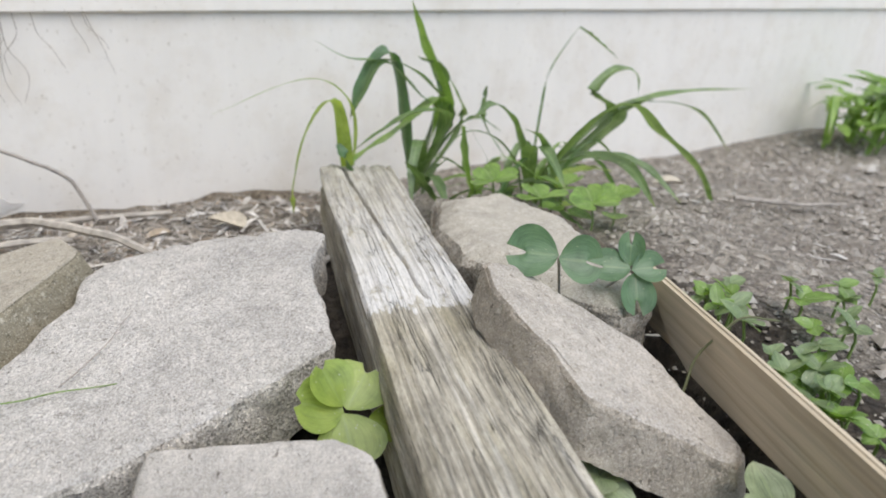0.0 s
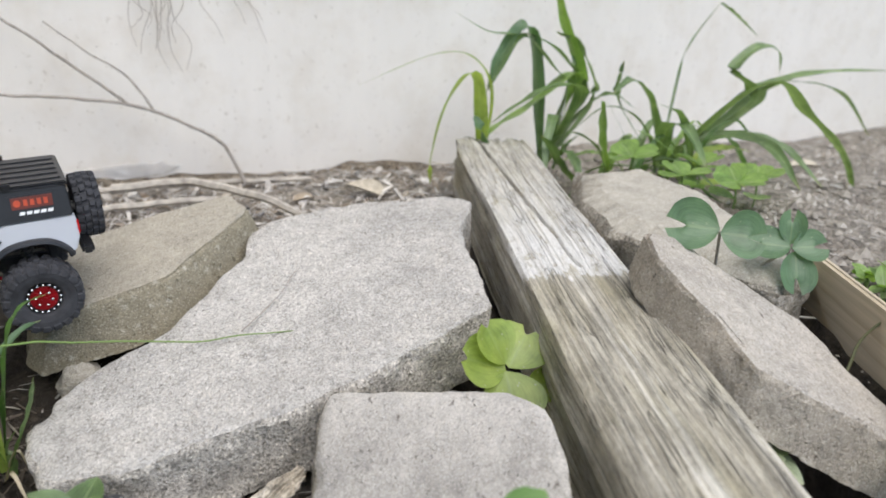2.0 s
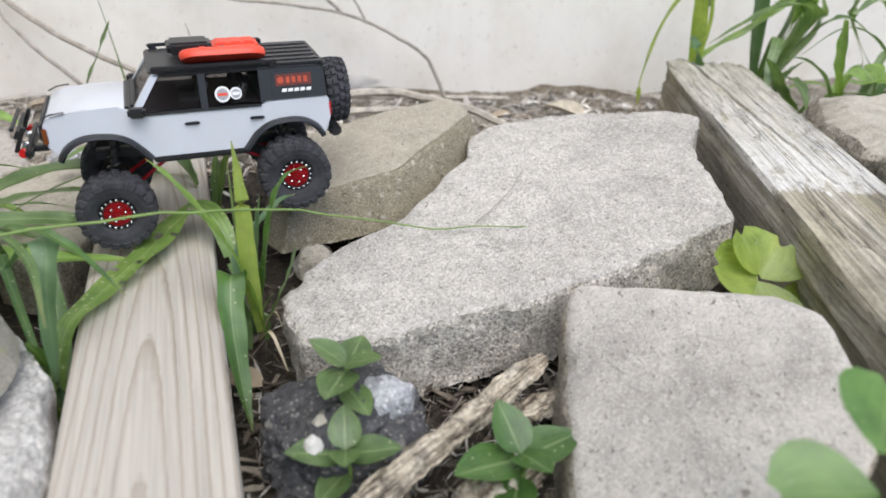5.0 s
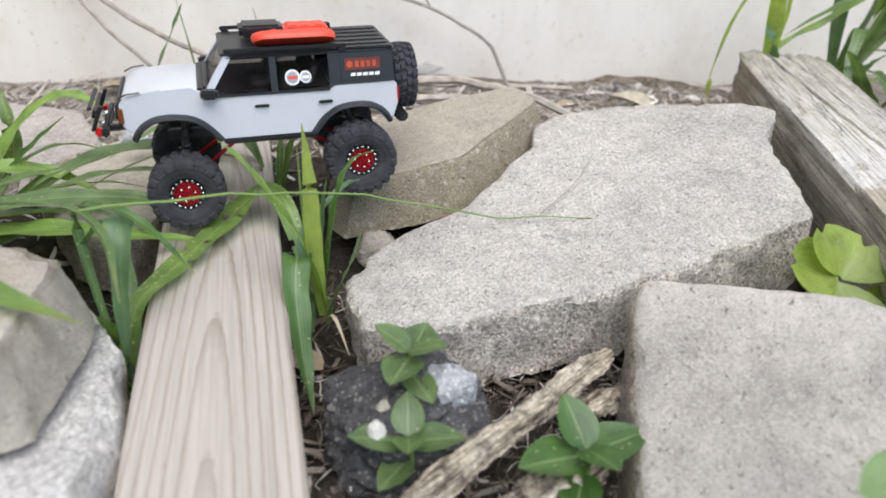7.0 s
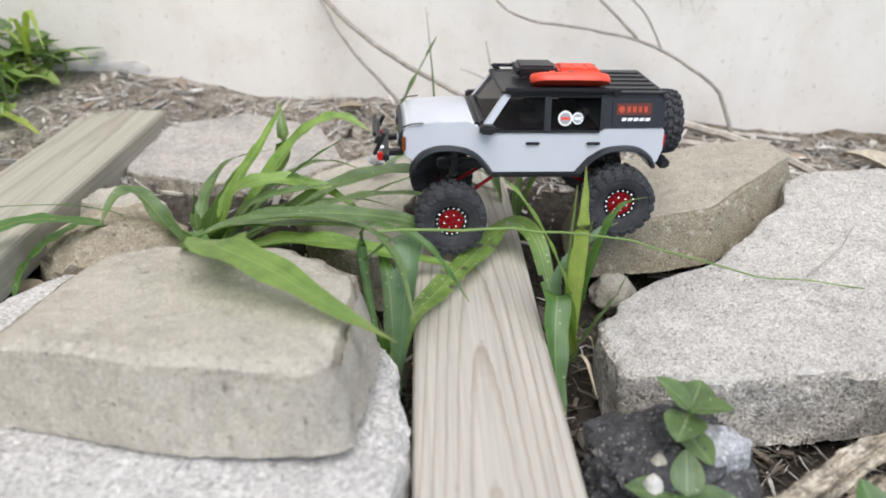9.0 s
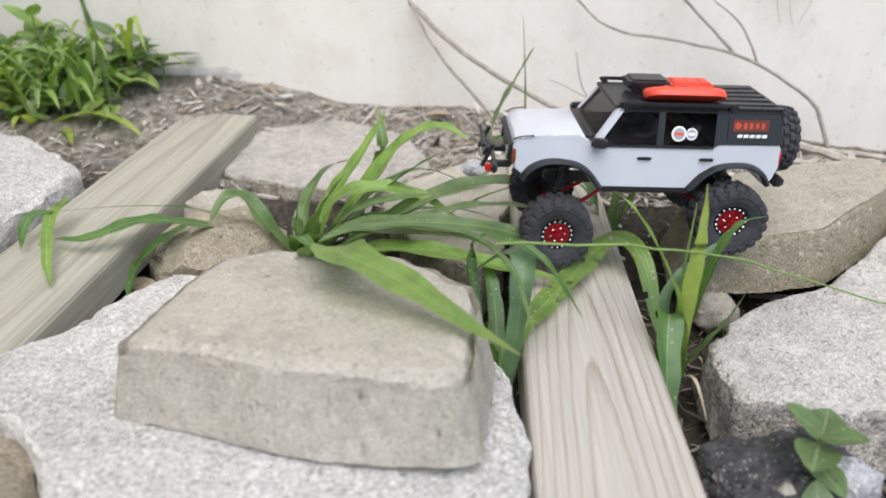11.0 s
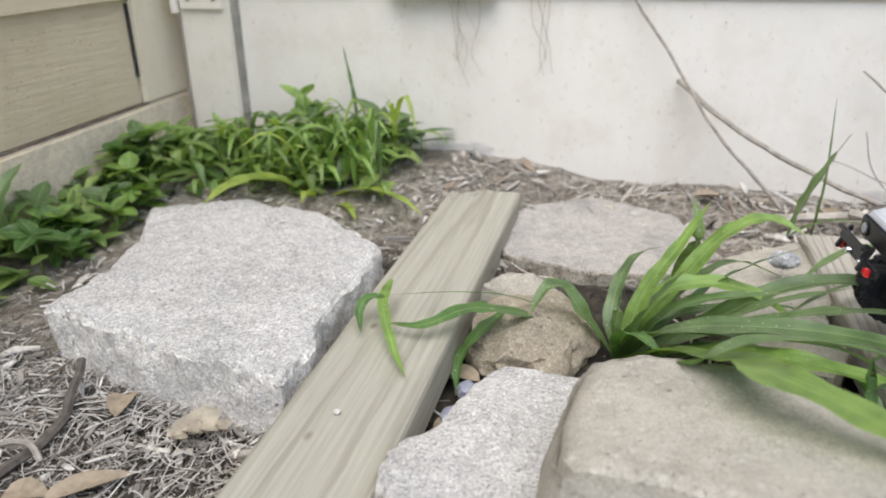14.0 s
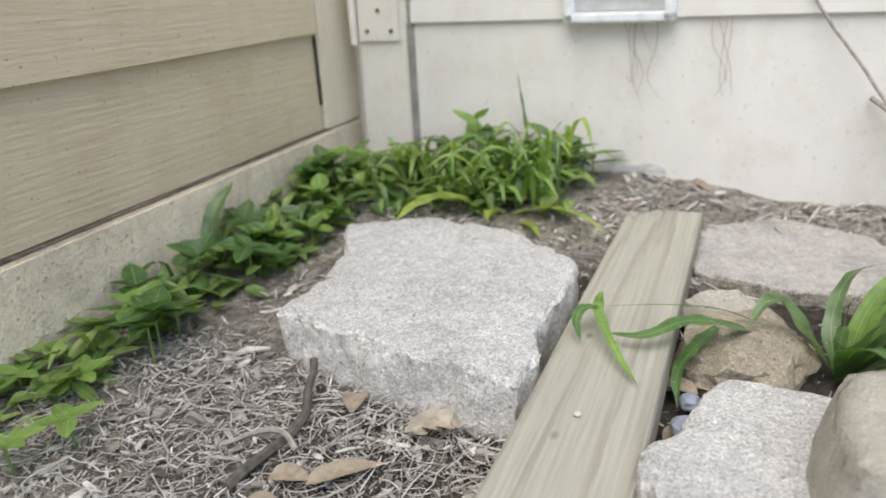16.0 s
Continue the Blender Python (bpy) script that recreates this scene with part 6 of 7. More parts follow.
# clover-like leaves on stalks between the stones
clover = root("broadleaf_weed", Matrix.Translation((0.46, 0.425, 0.06)), "blue-green weed with notched round leaves on thin stalks", "weed")
for pts in ([(0, 0, 0), (-0.01, -0.01, 0.05), (-0.0255, -0.0195, 0.0895)], [(0, 0, 0), (0.022, -0.01, 0.035), (0.044, -0.035, 0.069)], [(0, 0, 0), (0.01, -0.02, 0.03), (0.0, -0.01, 0.04)]):
    bm = bmesh.new()
    tube(bm, pts, 0.0012, 6)
    part("stalk", bm, DRY_STEM, clover, smooth=True)
for off, heading, tilt, length, width, roll in (
        ((-0.024, -0.018, 0.09), 48, 2, 0.034, 0.043, -48), ((-0.0275, -0.0215, 0.0895), -132, 0, 0.028, 0.039, 50), ((0.0, -0.012, 0.036), 140, -30, 0.026, 0.03, 0),
        ((0.044, -0.034, 0.07), 58, 5, 0.03, 0.03, -40), ((0.043, -0.036, 0.07), -120, 8, 0.024, 0.028, 45), ((0.045, -0.038, 0.068), 150, -50, 0.03, 0.03, 0),
        ((0.045, -0.032, 0.071), -40, 68, 0.024, 0.022, 0)):
    bm = bmesh.new()
    leaf(bm, off, heading, tilt, length, width, 0.3, 0.5, roll)
    part("leaf", bm, LEAF_BLUE, clover, "rounded blue-green leaf")
sprig("broadleaf_weed", (0.258, 0.43, 0.03), [((-0.002, -0.012, 0.036), 70, 25, 0.034, 0.044, -30), ((0.0, -0.012, 0.038), -60, 30, 0.034, 0.046, 25), ((-0.002, -0.01, 0.04), 20, 55, 0.032, 0.04, 0), ((-0.004, -0.014, 0.038), 170, -42, 0.036, 0.05, 0),
                                              ((0.012, -0.02, 0.03), -110, -25, 0.026, 0.028, 25)], LEAF_BRIGHT, "yellow-green broad leaves squeezed between pavers and timber", 0.036, notch=0.15)
sprig("broadleaf_weed", (0.372, 0.288, 0.022), [((0, 0, 0.03), 120, 20, 0.035, 0.03), ((0, 0, 0.03), 30, 15, 0.04, 0.03), ((0, 0, 0.028), -80, -5, 0.04, 0.026), ((0, 0, 0.026), 200, -10, 0.03, 0.026)],
      LEAF_PALE, "variegated green leaves in the gap by the timber", 0.03)
sprig("broadleaf_weed", (0.432, 0.2, 0.034), [((0, 0, 0.03), 90, 20, 0.034, 0.03), ((0, 0, 0.03), -30, 15, 0.036, 0.03), ((0, 0, 0.028), 180, -10, 0.03, 0.026)],
      LEAF_PALE, "pale green leaves beside the tan board", 0.03)
sprig("broadleaf_weed", (0.135, 0.2, 0.0), [((-0.004, 0.014, 0.118), 70, -5, 0.036, 0.04, -15), ((0.0, 0.022, 0.128), -50, 12, 0.038, 0.04, 10), ((0.002, 0.01, 0.115), 170, -15, 0.032, 0.034)],
      LEAF_ROUND, "round green leaves on a tall stalk before the tilted paver", 0.12, notch=0.12)
for at, turn, mat, size in (((-0.034, 0.372, 0.0), 0, LEAF, 0.95), ((0.054, 0.342, 0.002), 20, LEAF_DARK, 1.2), ((-0.026, 0.408, 0.028), 70, LEAF, 0.95)):
    sprig("small_weed", at, [((0, 0, 0.03), 80 + turn, 12, 0.034 * size, 0.024 * size), ((0, 0, 0.03), -100 + turn, 8, 0.032 * size, 0.023 * size), ((0, 0, 0.034), -10 + turn, 35, 0.026 * size, 0.019 * size),
                             ((0, 0, 0.034), 170 + turn, 25, 0.024 * size, 0.018 * size), ((0, 0, 0.018), 130 + turn, -5, 0.026 * size, 0.019 * size)], mat, "small green weed by the dark rock", 0.034, "weed", "small weeds in the gap")
random.seed(11)
for i in range(48):
    y = random.uniform(0.08, 0.38) if i < 38 else random.uniform(0.2, 0.34)
    x = 0.575 - 0.4225 * (0.4175 - y) + abs(random.gauss(0, 0.022)) if i < 38 else random.uniform(0.62, 0.8)
    turn, s = random.uniform(0, 360), random.uniform(0.6, 1.1)
    h = random.uniform(0.014, 0.036)
    sprig("creeping_weed", (x, y, max(0.082, ground_z(x, y)) if i < 38 else ground_z(x, y)), [((0, 0, h), turn + 85 * k + random.uniform(-25, 25), random.uniform(-35, 40), 0.022 * s * random.uniform(0.6, 1.25), 0.014 * s, random.uniform(-25, 25)) for k in range(4)],
          random.choice((LEAF_LIME, LEAF_PALE, LEAF_PALE, LEAF_PALE)), "creeping variegated weed at the edge of the tan board", h, "weed", "weeds along the tan board")


def weed_patch(name, area, count, mat, label, size, seed, thin=0.28):
    """A thick patch of weeds that nobody could count: leaves and blades in one mesh."""
    random.seed(seed)
    bm = bmesh.new()
    for _ in range(count):
        x, y, h = area(random.random(), random.random())
        z = ground_z(x, y)
        turn = random.uniform(0, 360)
        if random.random() > thin:
            leaf(bm, (x, y, z + h * random.uniform(0.25, 1.0)), turn, random.uniform(-25, 40), size * random.uniform(0.55, 1.6), size * random.uniform(0.35, 0.7), 0.25)
        else:
            a, L = radians(turn), size * random.uniform(1.5, 3.2) * min(1.1, 0.45 + 12 * h)
            ribbon(bm, [(x, y, z), (x + 0.25 * L * math.cos(a), y + 0.25 * L * math.sin(a), z + 0.55 * L), (x + 0.7 * L * math.cos(a), y + 0.7 * L * math.sin(a), z + 0.6 * L),
                        (x + L * math.cos(a), y + L * math.sin(a), z + 0.35 * L)], size * 0.3, 7)
    tagged(link(name, bm, mat), label, "weeds", kind="stuff")


weed_patch("weeds", lambda u, v: (-1.045 + 0.4 * u ** 1.3, 1.085 - 0.03 * u - (0.22 - 0.08 * u) * v, (0.045 - 0.02 * v) * (0.12 + 0.88 * u)), 280, LEAF_MIX, "thick green weeds in the corner of gate and wall", 0.03, 21)
weed_patch("weeds", lambda u, v: (-0.95 + 0.28 * u, 1.03 - 0.11 * v, 0.05 - 0.02 * v), 90, LEAF_LIME, "fresh light green weeds at the front of the corner patch", 0.034, 27, 0.5)
weed_patch("weeds", lambda u, v: (-1.04 + 0.14 * v * (0.35 + 0.65 * u), 0.3 + 0.72 * u, 0.045 * (1 - 0.5 * v) * (0.4 + 0.6 * u)), 260, LEAF_MIX, "low leafy green weeds along the foot of the gate", 0.033, 22, 0.05)
weed_patch("weeds", lambda u, v: (1.62 + 0.25 * u, 0.83 - 0.12 * v, 0.14), 80, LEAF_LIME, "bushy green weeds by the far wall", 0.06, 23)
random.seed(61)
for at in ((-0.969, 0.451, 0.012), (-0.923, 0.395, 0.012), (-0.94, 0.353, 0.012), (-1.025, 0.532, 0.012), (-1.024, 0.434, 0.012), (-1.062, 0.498, 0.012)):
    turn = random.uniform(0, 360)
    sprig("small_weed", at, [((0, 0, 0.016), turn + 75 * k + random.uniform(-15, 15), random.uniform(0, 25), 0.03, 0.015) for k in range(4)], random.choice((LEAF, LEAF_LIME)), "small green weed in the mulch by the gate", 0.016, "weed", "small weeds by the gate")
for x, y, h, n in ((-0.81, 1.06, 0.085, 6), (-0.79, 1.04, 0.06, 6), (-0.86, 1.05, 0.05, 5), (-0.7, 1.05, 0.06, 6), (-0.665, 1.03, 0.045, 6), (-0.74, 1.02, 0.055, 6), (-0.93, 1.03, 0.035, 5), (-0.9, 0.99, 0.035, 5), (-0.83, 1.0, 0.05, 6), (-0.64, 1.05, 0.035, 5)):
    turn = random.uniform(0, 360)
    sprig("broadleaf_weed", (x, y, ground_z(x, y)), [((0, 0, h * (0.55 + 0.45 * k / (n - 1))), turn + 137 * k, random.uniform(0, 40), random.uniform(0.036, 0.055), random.uniform(0.018, 0.026), random.uniform(-20, 20)) for k in range(n)],
          random.choice((LEAF, LEAF_LIME, LEAF_DARK)), "tall broad-leaved green weed in the corner by the wall", h, "weed", "weeds in the corner")
# taller blades and yellow-green arching ones over the corner patch
B = (-0.735, 1.07, 0.04)
plant = tuft('grass_stalk', B, LEAF_DARK, 'tall thin grass blades standing in the corner weeds')
blade(plant, 0.02, B, (-0.74, 1.07, 0.12), (-0.752, 1.07, 0.2))
blade(plant, 0.02, LEAF, B, (-0.71, 1.075, 0.1), (-0.685, 1.08, 0.135))
blade(plant, 0.02, LEAF, B, (-0.705, 1.07, 0.085), (-0.662, 1.07, 0.106))
blade(plant, 0.022, (-0.83, 1.07, 0.05), (-0.828, 1.07, 0.09), (-0.825, 1.07, 0.118))
blade(plant, 0.01, (-0.8, 1.05, 0.04), (-0.86, 1.06, 0.1), (-0.92, 1.07, 0.1))
B = (-0.748, 0.925, 0.015)
plant = tuft('arching_grass', B, LEAF_ARCH, 'yellow-green arching grass behind the white slab', 'grass', '', 1.0)
blade(plant, 0.02, B, (-0.77, 0.905, 0.056), (-0.8, 0.88, 0.07), (-0.82, 0.84, 0.07), (-0.828, 0.8, 0.062))
blade(plant, 0.02, B, (-0.705, 0.91, 0.046), (-0.66, 0.895, 0.06), (-0.615, 0.875, 0.056), (-0.588, 0.86, 0.045))
blade(plant, 0.018, B, (-0.72, 0.935, 0.05), (-0.69, 0.93, 0.07), (-0.655, 0.92, 0.068))
blade(plant, 0.012, B, (-0.74, 0.9, 0.045), (-0.735, 0.87, 0.06), (-0.725, 0.84, 0.055))
blade(plant, 0.018, B, (-0.77, 0.93, 0.06), (-0.81, 0.92, 0.085), (-0.86, 0.9, 0.075))
blade(plant, 0.01, LEAF_LIME, B, (-0.735, 0.93, 0.05), (-0.715, 0.93, 0.085))
blade(plant, 0.012, B, (-0.71, 0.9, 0.035), (-0.68, 0.87, 0.045), (-0.66, 0.84, 0.04))
# a mass of thin upright blades among the corner weeds
random.seed(83)
B = (-0.8, 1.0, 0.03)
plant = tuft('grass_clump', B, LEAF_LIME, 'mass of thin fresh green grass blades in the corner weeds', 'grass', '', 1.0)
for i in range(60):
    u, v = random.random(), random.random()
    x, y = -0.93 + 0.27 * u, 1.04 - 0.13 * v
    z, L, a = ground_z(x, y) + 0.008, random.uniform(0.035, 0.065) + 0.035 * u, random.uniform(0, 6.28)
    out = L * random.uniform(0.6, 1.3)
    blade(plant, random.uniform(0.006, 0.011), random.choice((LEAF_LIME, LEAF, LEAF_ARCH, LEAF_MIX)), (x, y, z), (x + 0.25 * out * math.cos(a), y - 0.1 * out, z + 0.62 * L), (x + 0.62 * out * math.cos(a), y - 0.28 * out, z + 0.9 * L), (x + out * math.cos(a), y - 0.5 * out, z + random.uniform(0.5, 0.95) * L))
B = (-1.03, 0.716, 0.015)
plant = tuft('grass_stalk', B, LEAF, 'broad green grass blade standing at the foot of the gate', 'grass', '', 1.0)
blade(plant, 0.024, B, (-1.033, 0.72, 0.06), (-1.032, 0.735, 0.088), (-1.03, 0.768, 0.108))
blade(plant, 0.018, LEAF_DARK, B, (-1.02, 0.72, 0.05), (-1.01, 0.74, 0.07), (-1.0, 0.77, 0.06))
# pale weeds with bigger leaves among the low ones at the gate
random.seed(77)
for i in range(26):
    y = 0.5 + 0.5 * random.random()
    x = -1.035 + random.uniform(0.0, 0.1)
    turn, h = random.uniform(0, 360), random.uniform(0.025, 0.05)
    sprig("broadleaf_weed", (x, y, ground_z(x, y)), [((0, 0, h), turn + 72 * k + random.uniform(-20, 20), random.uniform(-10, 35), random.uniform(0.026, 0.04), random.uniform(0.02, 0.028), random.uniform(-20, 20)) for k in range(5)],
          random.choice((LEAF, LEAF_LIME, LEAF_DARK)), "broad-leaved green weed at the foot of the gate", h, "weed", "weeds along the gate")


# ---- vines, roots and sticks along the wall ----
def vine(name, pts, r0, r1, label, category="vine", mat=None, steps=24, parent=None):
    bm = bmesh.new()
    line = spline(pts, steps)
    line = [p + wobble(p, 40, 0.002, r0 * 900) for p in line]
    tube(bm, line, [r0 + (r1 - r0) * i / steps for i in range(steps + 1)], 6)
    ob = link(name, bm, mat or DRY_STEM, parent)
    return tagged(ob, label, category)


vine("vine", [(0.21, 0.965, 0.03), (0.186, 0.985, 0.082), (0.141, 0.99, 0.112), (0.084, 1.0, 0.136), (0.03, 1.01, 0.145), (-0.034, 1.02, 0.151), (-0.07, 1.03, 0.16), (-0.11, 1.04, 0.19)], 0.0026, 0.0014, "thin dry vine bowed against the cream wall")
vine("vine", [(0.088, 1.0, 0.134), (0.029, 1.012, 0.185), (-0.008, 1.02, 0.218), (-0.06, 1.04, 0.256), (-0.13, 1.048, 0.33)], 0.0022, 0.0012, "dry vine branch rising along the wall")
vine("vine", [(0.115, 0.995, 0.124), (0.091, 1.005, 0.165), (0.055, 1.012, 0.193), (0.011, 1.03, 0.23)], 0.0016, 0.0008, "thin dry vine twig on the wall")
vine("vine", [(-0.19, 0.95, 0.05), (-0.27, 0.98, 0.13), (-0.32, 1.03, 0.2), (-0.38, 1.06, 0.28), (-0.45, 1.08, 0.4)], 0.0022, 0.0018, "grey vine stem climbing the wall")
vine("vine", [(-0.05, 1.0, 0.04), (-0.085, 1.01, 0.08), (-0.1, 1.02, 0.125)], 0.001, 0.0006, "hair-thin dry stem by the wall")
vine("vine", [(-0.02, 1.0, 0.04), (-0.07, 1.0, 0.07), (-0.13, 1.02, 0.09)], 0.001, 0.0006, "hair-thin dry stem by the wall")
random.seed(7)
ROOT_MAT = plain("pale_dead_root", (0.42, 0.37, 0.31), 0.9)
for i in range(26):
    if i < 16:
        x = random.choice((0.04, 0.125, 0.15, 0.17, 0.2, 0.23)) + random.uniform(-0.015, 0.015)
        L = random.uniform(0.04, 0.11)
    elif i < 22:
        x, L = random.uniform(-0.62, -0.56), random.uniform(0.05, 0.12)
    else:
        x, L = random.uniform(-0.51, -0.47), random.uniform(0.06, 0.11)
    y = 1.114 - 0.068 * (x + 0.94) - 0.012
    dx = random.uniform(-0.01, 0.02)
    vine("hanging_root", [(x, y, 0.268), (x + dx * 0.3 + random.uniform(-0.006, 0.006), y - 0.002, 0.268 - L * 0.35), (x + dx + random.uniform(-0.008, 0.008), y - 0.002, 0.268 - L * 0.7),
                          (x + dx * 1.6 + random.uniform(-0.012, 0.012), y - 0.001, 0.268 - L)], random.uniform(0.0005, 0.0008), 0.0003,
         "thin dead root hanging from under the siding", "root", ROOT_MAT, steps=12)
STICK = plain("pale_dry_stick", (0.4, 0.36, 0.305), 0.85, 0, 0.3, 90, 0.4)
vine("stick", [(-0.31, 1.06, 0.17), (-0.24, 1.0, 0.125), (-0.15, 0.95, 0.085), (-0.06, 0.9, 0.062), (0.02, 0.86, 0.05)], 0.0034, 0.0022, "grey dry stick leaning at the wall foot", "stick")
vine("stick", [(-0.12, 0.95, 0.05), (-0.008, 0.905, 0.045), (0.09, 0.9, 0.043), (0.17, 0.89, 0.04)], 0.005, 0.0035, "pale dry stick lying at the wall foot", "stick", STICK)
vine("stick", [(0.05, 0.96, 0.045), (0.13, 0.94, 0.05), (0.2, 0.84, 0.055), (0.23, 0.78, 0.05)], 0.006, 0.004, "bent grey root lying behind the slab", "stick", STICK)
vine("stick", [(-0.11, 0.835, 0.05), (-0.03, 0.82, 0.052), (0.04, 0.8, 0.05)], 0.005, 0.004, "pale stripped stick on the leaf litter", "stick", STICK)
vine("stick", [(-0.2, 0.93, 0.045), (-0.08, 0.96, 0.045), (0.1, 0.98, 0.035), (0.3, 0.97, 0.024)], 0.005, 0.003, "long grey stick along the wall", "stick", STICK)
vine("stick", [(-0.782, 0.527, 0.03), (-0.772, 0.5, 0.018), (-0.76, 0.475, 0.013), (-0.758, 0.455, 0.012), (-0.763, 0.413, 0.012), (-0.767, 0.38, 0.012)], 0.0036, 0.0044, "dark knobbly twig lying on the mulch", "twig", DARK_TWIG)
vine("stick", [(-0.742, 0.43, 0.014), (-0.757, 0.437, 0.02), (-0.775, 0.432, 0.021), (-0.798, 0.42, 0.014)], 0.0024, 0.0018, "short pale twig lying across the dark one", "twig")
vine("stick", [(0.95, 0.58, 0.06), (1.02, 0.53, 0.055), (1.1, 0.5, 0.05)], 0.004, 0.002, "dry twig on the bare soil", "twig")
vine("grass_stalk_dry", [(-0.201, 0.5, 0.12), (-0.12, 0.51, 0.117), (-0.04, 0.535, 0.1), (0.06, 0.55, 0.066), (0.099, 0.54, 0.067), (0.15, 0.53, 0.064)], 0.0009, 0.0004, "long thin grass stalk trailing over the slab", "grass stalk", STEM)
vine("grass_stalk_dry", [(0.1, 0.545, 0.067), (0.14, 0.58, 0.073), (0.165, 0.61, 0.079)], 0.0006, 0.0004, "short side stalk on the slab", "grass stalk", DRY_STEM)
vine("tendril", [(0.46, 0.3, 0.05), (0.49, 0.31, 0.085), (0.515, 0.305, 0.114), (0.535, 0.3, 0.12), (0.56, 0.29, 0.115)], 0.0012, 0.0008, "thin stem trailing over the tan board", "stem", plain("olive_stem", (0.1, 0.105, 0.045), 0.7))


# ---- small stones, rotten wood, leaf litter ----
def pebble(name, at, size, mat, label, seed, category="stone", cuts=4, lumps=1.0):
    bm = bmesh.new()
    bmesh.ops.create_icosphere(bm, subdivisions=cuts, radius=1)
    for v in bm.verts:
        d = v.co.normalized()
        r = 1 + 0.22 * noise.noise(d * 1.6 + Vector((seed, 0, 0))) + lumps * (0.1 * noise.noise(d * 5 + Vector((0, seed, 0))) + 0.04 * noise.noise(d * 16) + 0.02 * noise.noise(d * 40))
        v.co = Vector((d.x * r * size[0], d.y * r * size[1], d.z * r * size[2]))
    return tagged(link(name, bm, mat, None, True, at), label, category)


pebble("dark_rock", (-0.028, 0.411, 0.004), (0.052, 0.044, 0.039), ROCK_DARK, "dark lumpy rock flecked with lichen", 3.0, "rock", 5, 1.3)
pebble("pale_chip", (-0.05, 0.379, 0.032), (0.0055, 0.005, 0.008), SHELL, "pale chip of stone stuck to the dark rock", 15.0)
pebble("pale_chip", (-0.043, 0.392, 0.038), (0.005, 0.004, 0.004), CONCRETE_TAN, "small tan crumb on the dark rock", 16.0)
pebble("quartz_chip", (-0.006, 0.408, 0.03), (0.019, 0.013, 0.015), QUARTZ, "white quartz lump against the dark rock", 4.0)
pebble("white_shell", (-0.215, 0.79, 0.055), (0.014, 0.009, 0.008), QUARTZ, "smooth white stone on the flat grey stone", 5.0)
pebble("blue_stone", (-0.478, 0.535, 0.018), (0.009, 0.009, 0.007), BLUE_STONE, "blue-grey pebble in the gap", 6.0)
pebble("blue_stone", (-0.475, 0.575, 0.014), (0.008, 0.009, 0.007), BLUE_STONE, "small blue-grey pebble in the gap", 7.0)
pebble("tan_stone", (-0.013, 0.623, 0.004), (0.018, 0.015, 0.018), CONCRETE_TAN, "small tan stone under the paver's edge", 8.0)
pebble("field_stone", (-0.473, 0.37, 0.012), (0.043, 0.036, 0.044), EARTH_STONE, "brown round stone against the white slab", 9.0)
pebble("brown_stone", (-0.437, 0.665, 0.012), (0.052, 0.07, 0.034), EARTH_STONE, "rounded brown stone beside the treated board", 10.0)
pebble("pale_stone", (-0.456, 0.73, 0.018), (0.038, 0.022, 0.026), CONCRETE_TAN, "pale crusted stone beside the treated board", 11.0)
pebble("white_pebble", (-0.545, 0.484, 0.048), (0.0026, 0.0022, 0.0018), SHELL, "tiny white pebble lying on the treated board", 14.0)
pebble("white_pebble", (-0.70, 0.385, 0.004), (0.014, 0.012, 0.008), QUARTZ, "white pebble on the mulch", 12.0)


def bark_piece(name, p0, p1, r, label, seed):
    """A rotten, flaking length of branch."""
    p0, p1 = Vector(p0), Vector(p1)
    d = (p1 - p0).normalized()
    u = d.cross(Vector((0, 0, 1))).normalized()
    w = u.cross(d)
    bm = bmesh.new()
    rows, n, sides = [], 90, 36
    for i in range(n + 1):
        t = i / n
        c = p0.lerp(p1, t) - p0 + w * 0.004 * noise.noise((t * 3, seed, 0))
        row = []
        for k in range(sides):
            a = 2 * math.pi * k / sides
            e = 0.55 + 0.45 * min(1.0, t * 9, (1 - t) * 9)
            q = r * e * (1 + 0.5 * noise.noise((math.cos(a) * 1.5, math.sin(a) * 1.5 + seed, t * 3)) + 0.45 * noise.noise((math.cos(a) * 5, math.sin(a) * 5, t * 7 + seed)) + 0.2 * noise.noise((math.cos(a) * 12, math.sin(a) * 12, t * 40)))
            row.append(bm.verts.new(c + u * math.cos(a) * q + w * math.sin(a) * q * 0.75 + d * 0.006 * noise.noise((a * 3, seed, 1)) * (1 if i in (0, n) else 0)))
        rows.append(row)
    for a, b in zip(rows, rows[1:]):
        for k in range(sides):
            bm.faces.new((a[k], a[(k + 1) % sides], b[(k + 1) % sides], b[k]))
    bm.faces.new(rows[0][::-1])
    bm.faces.new(rows[-1])
    return tagged(link(name, bm, ROTTEN, None, True, p0), label, "wood")


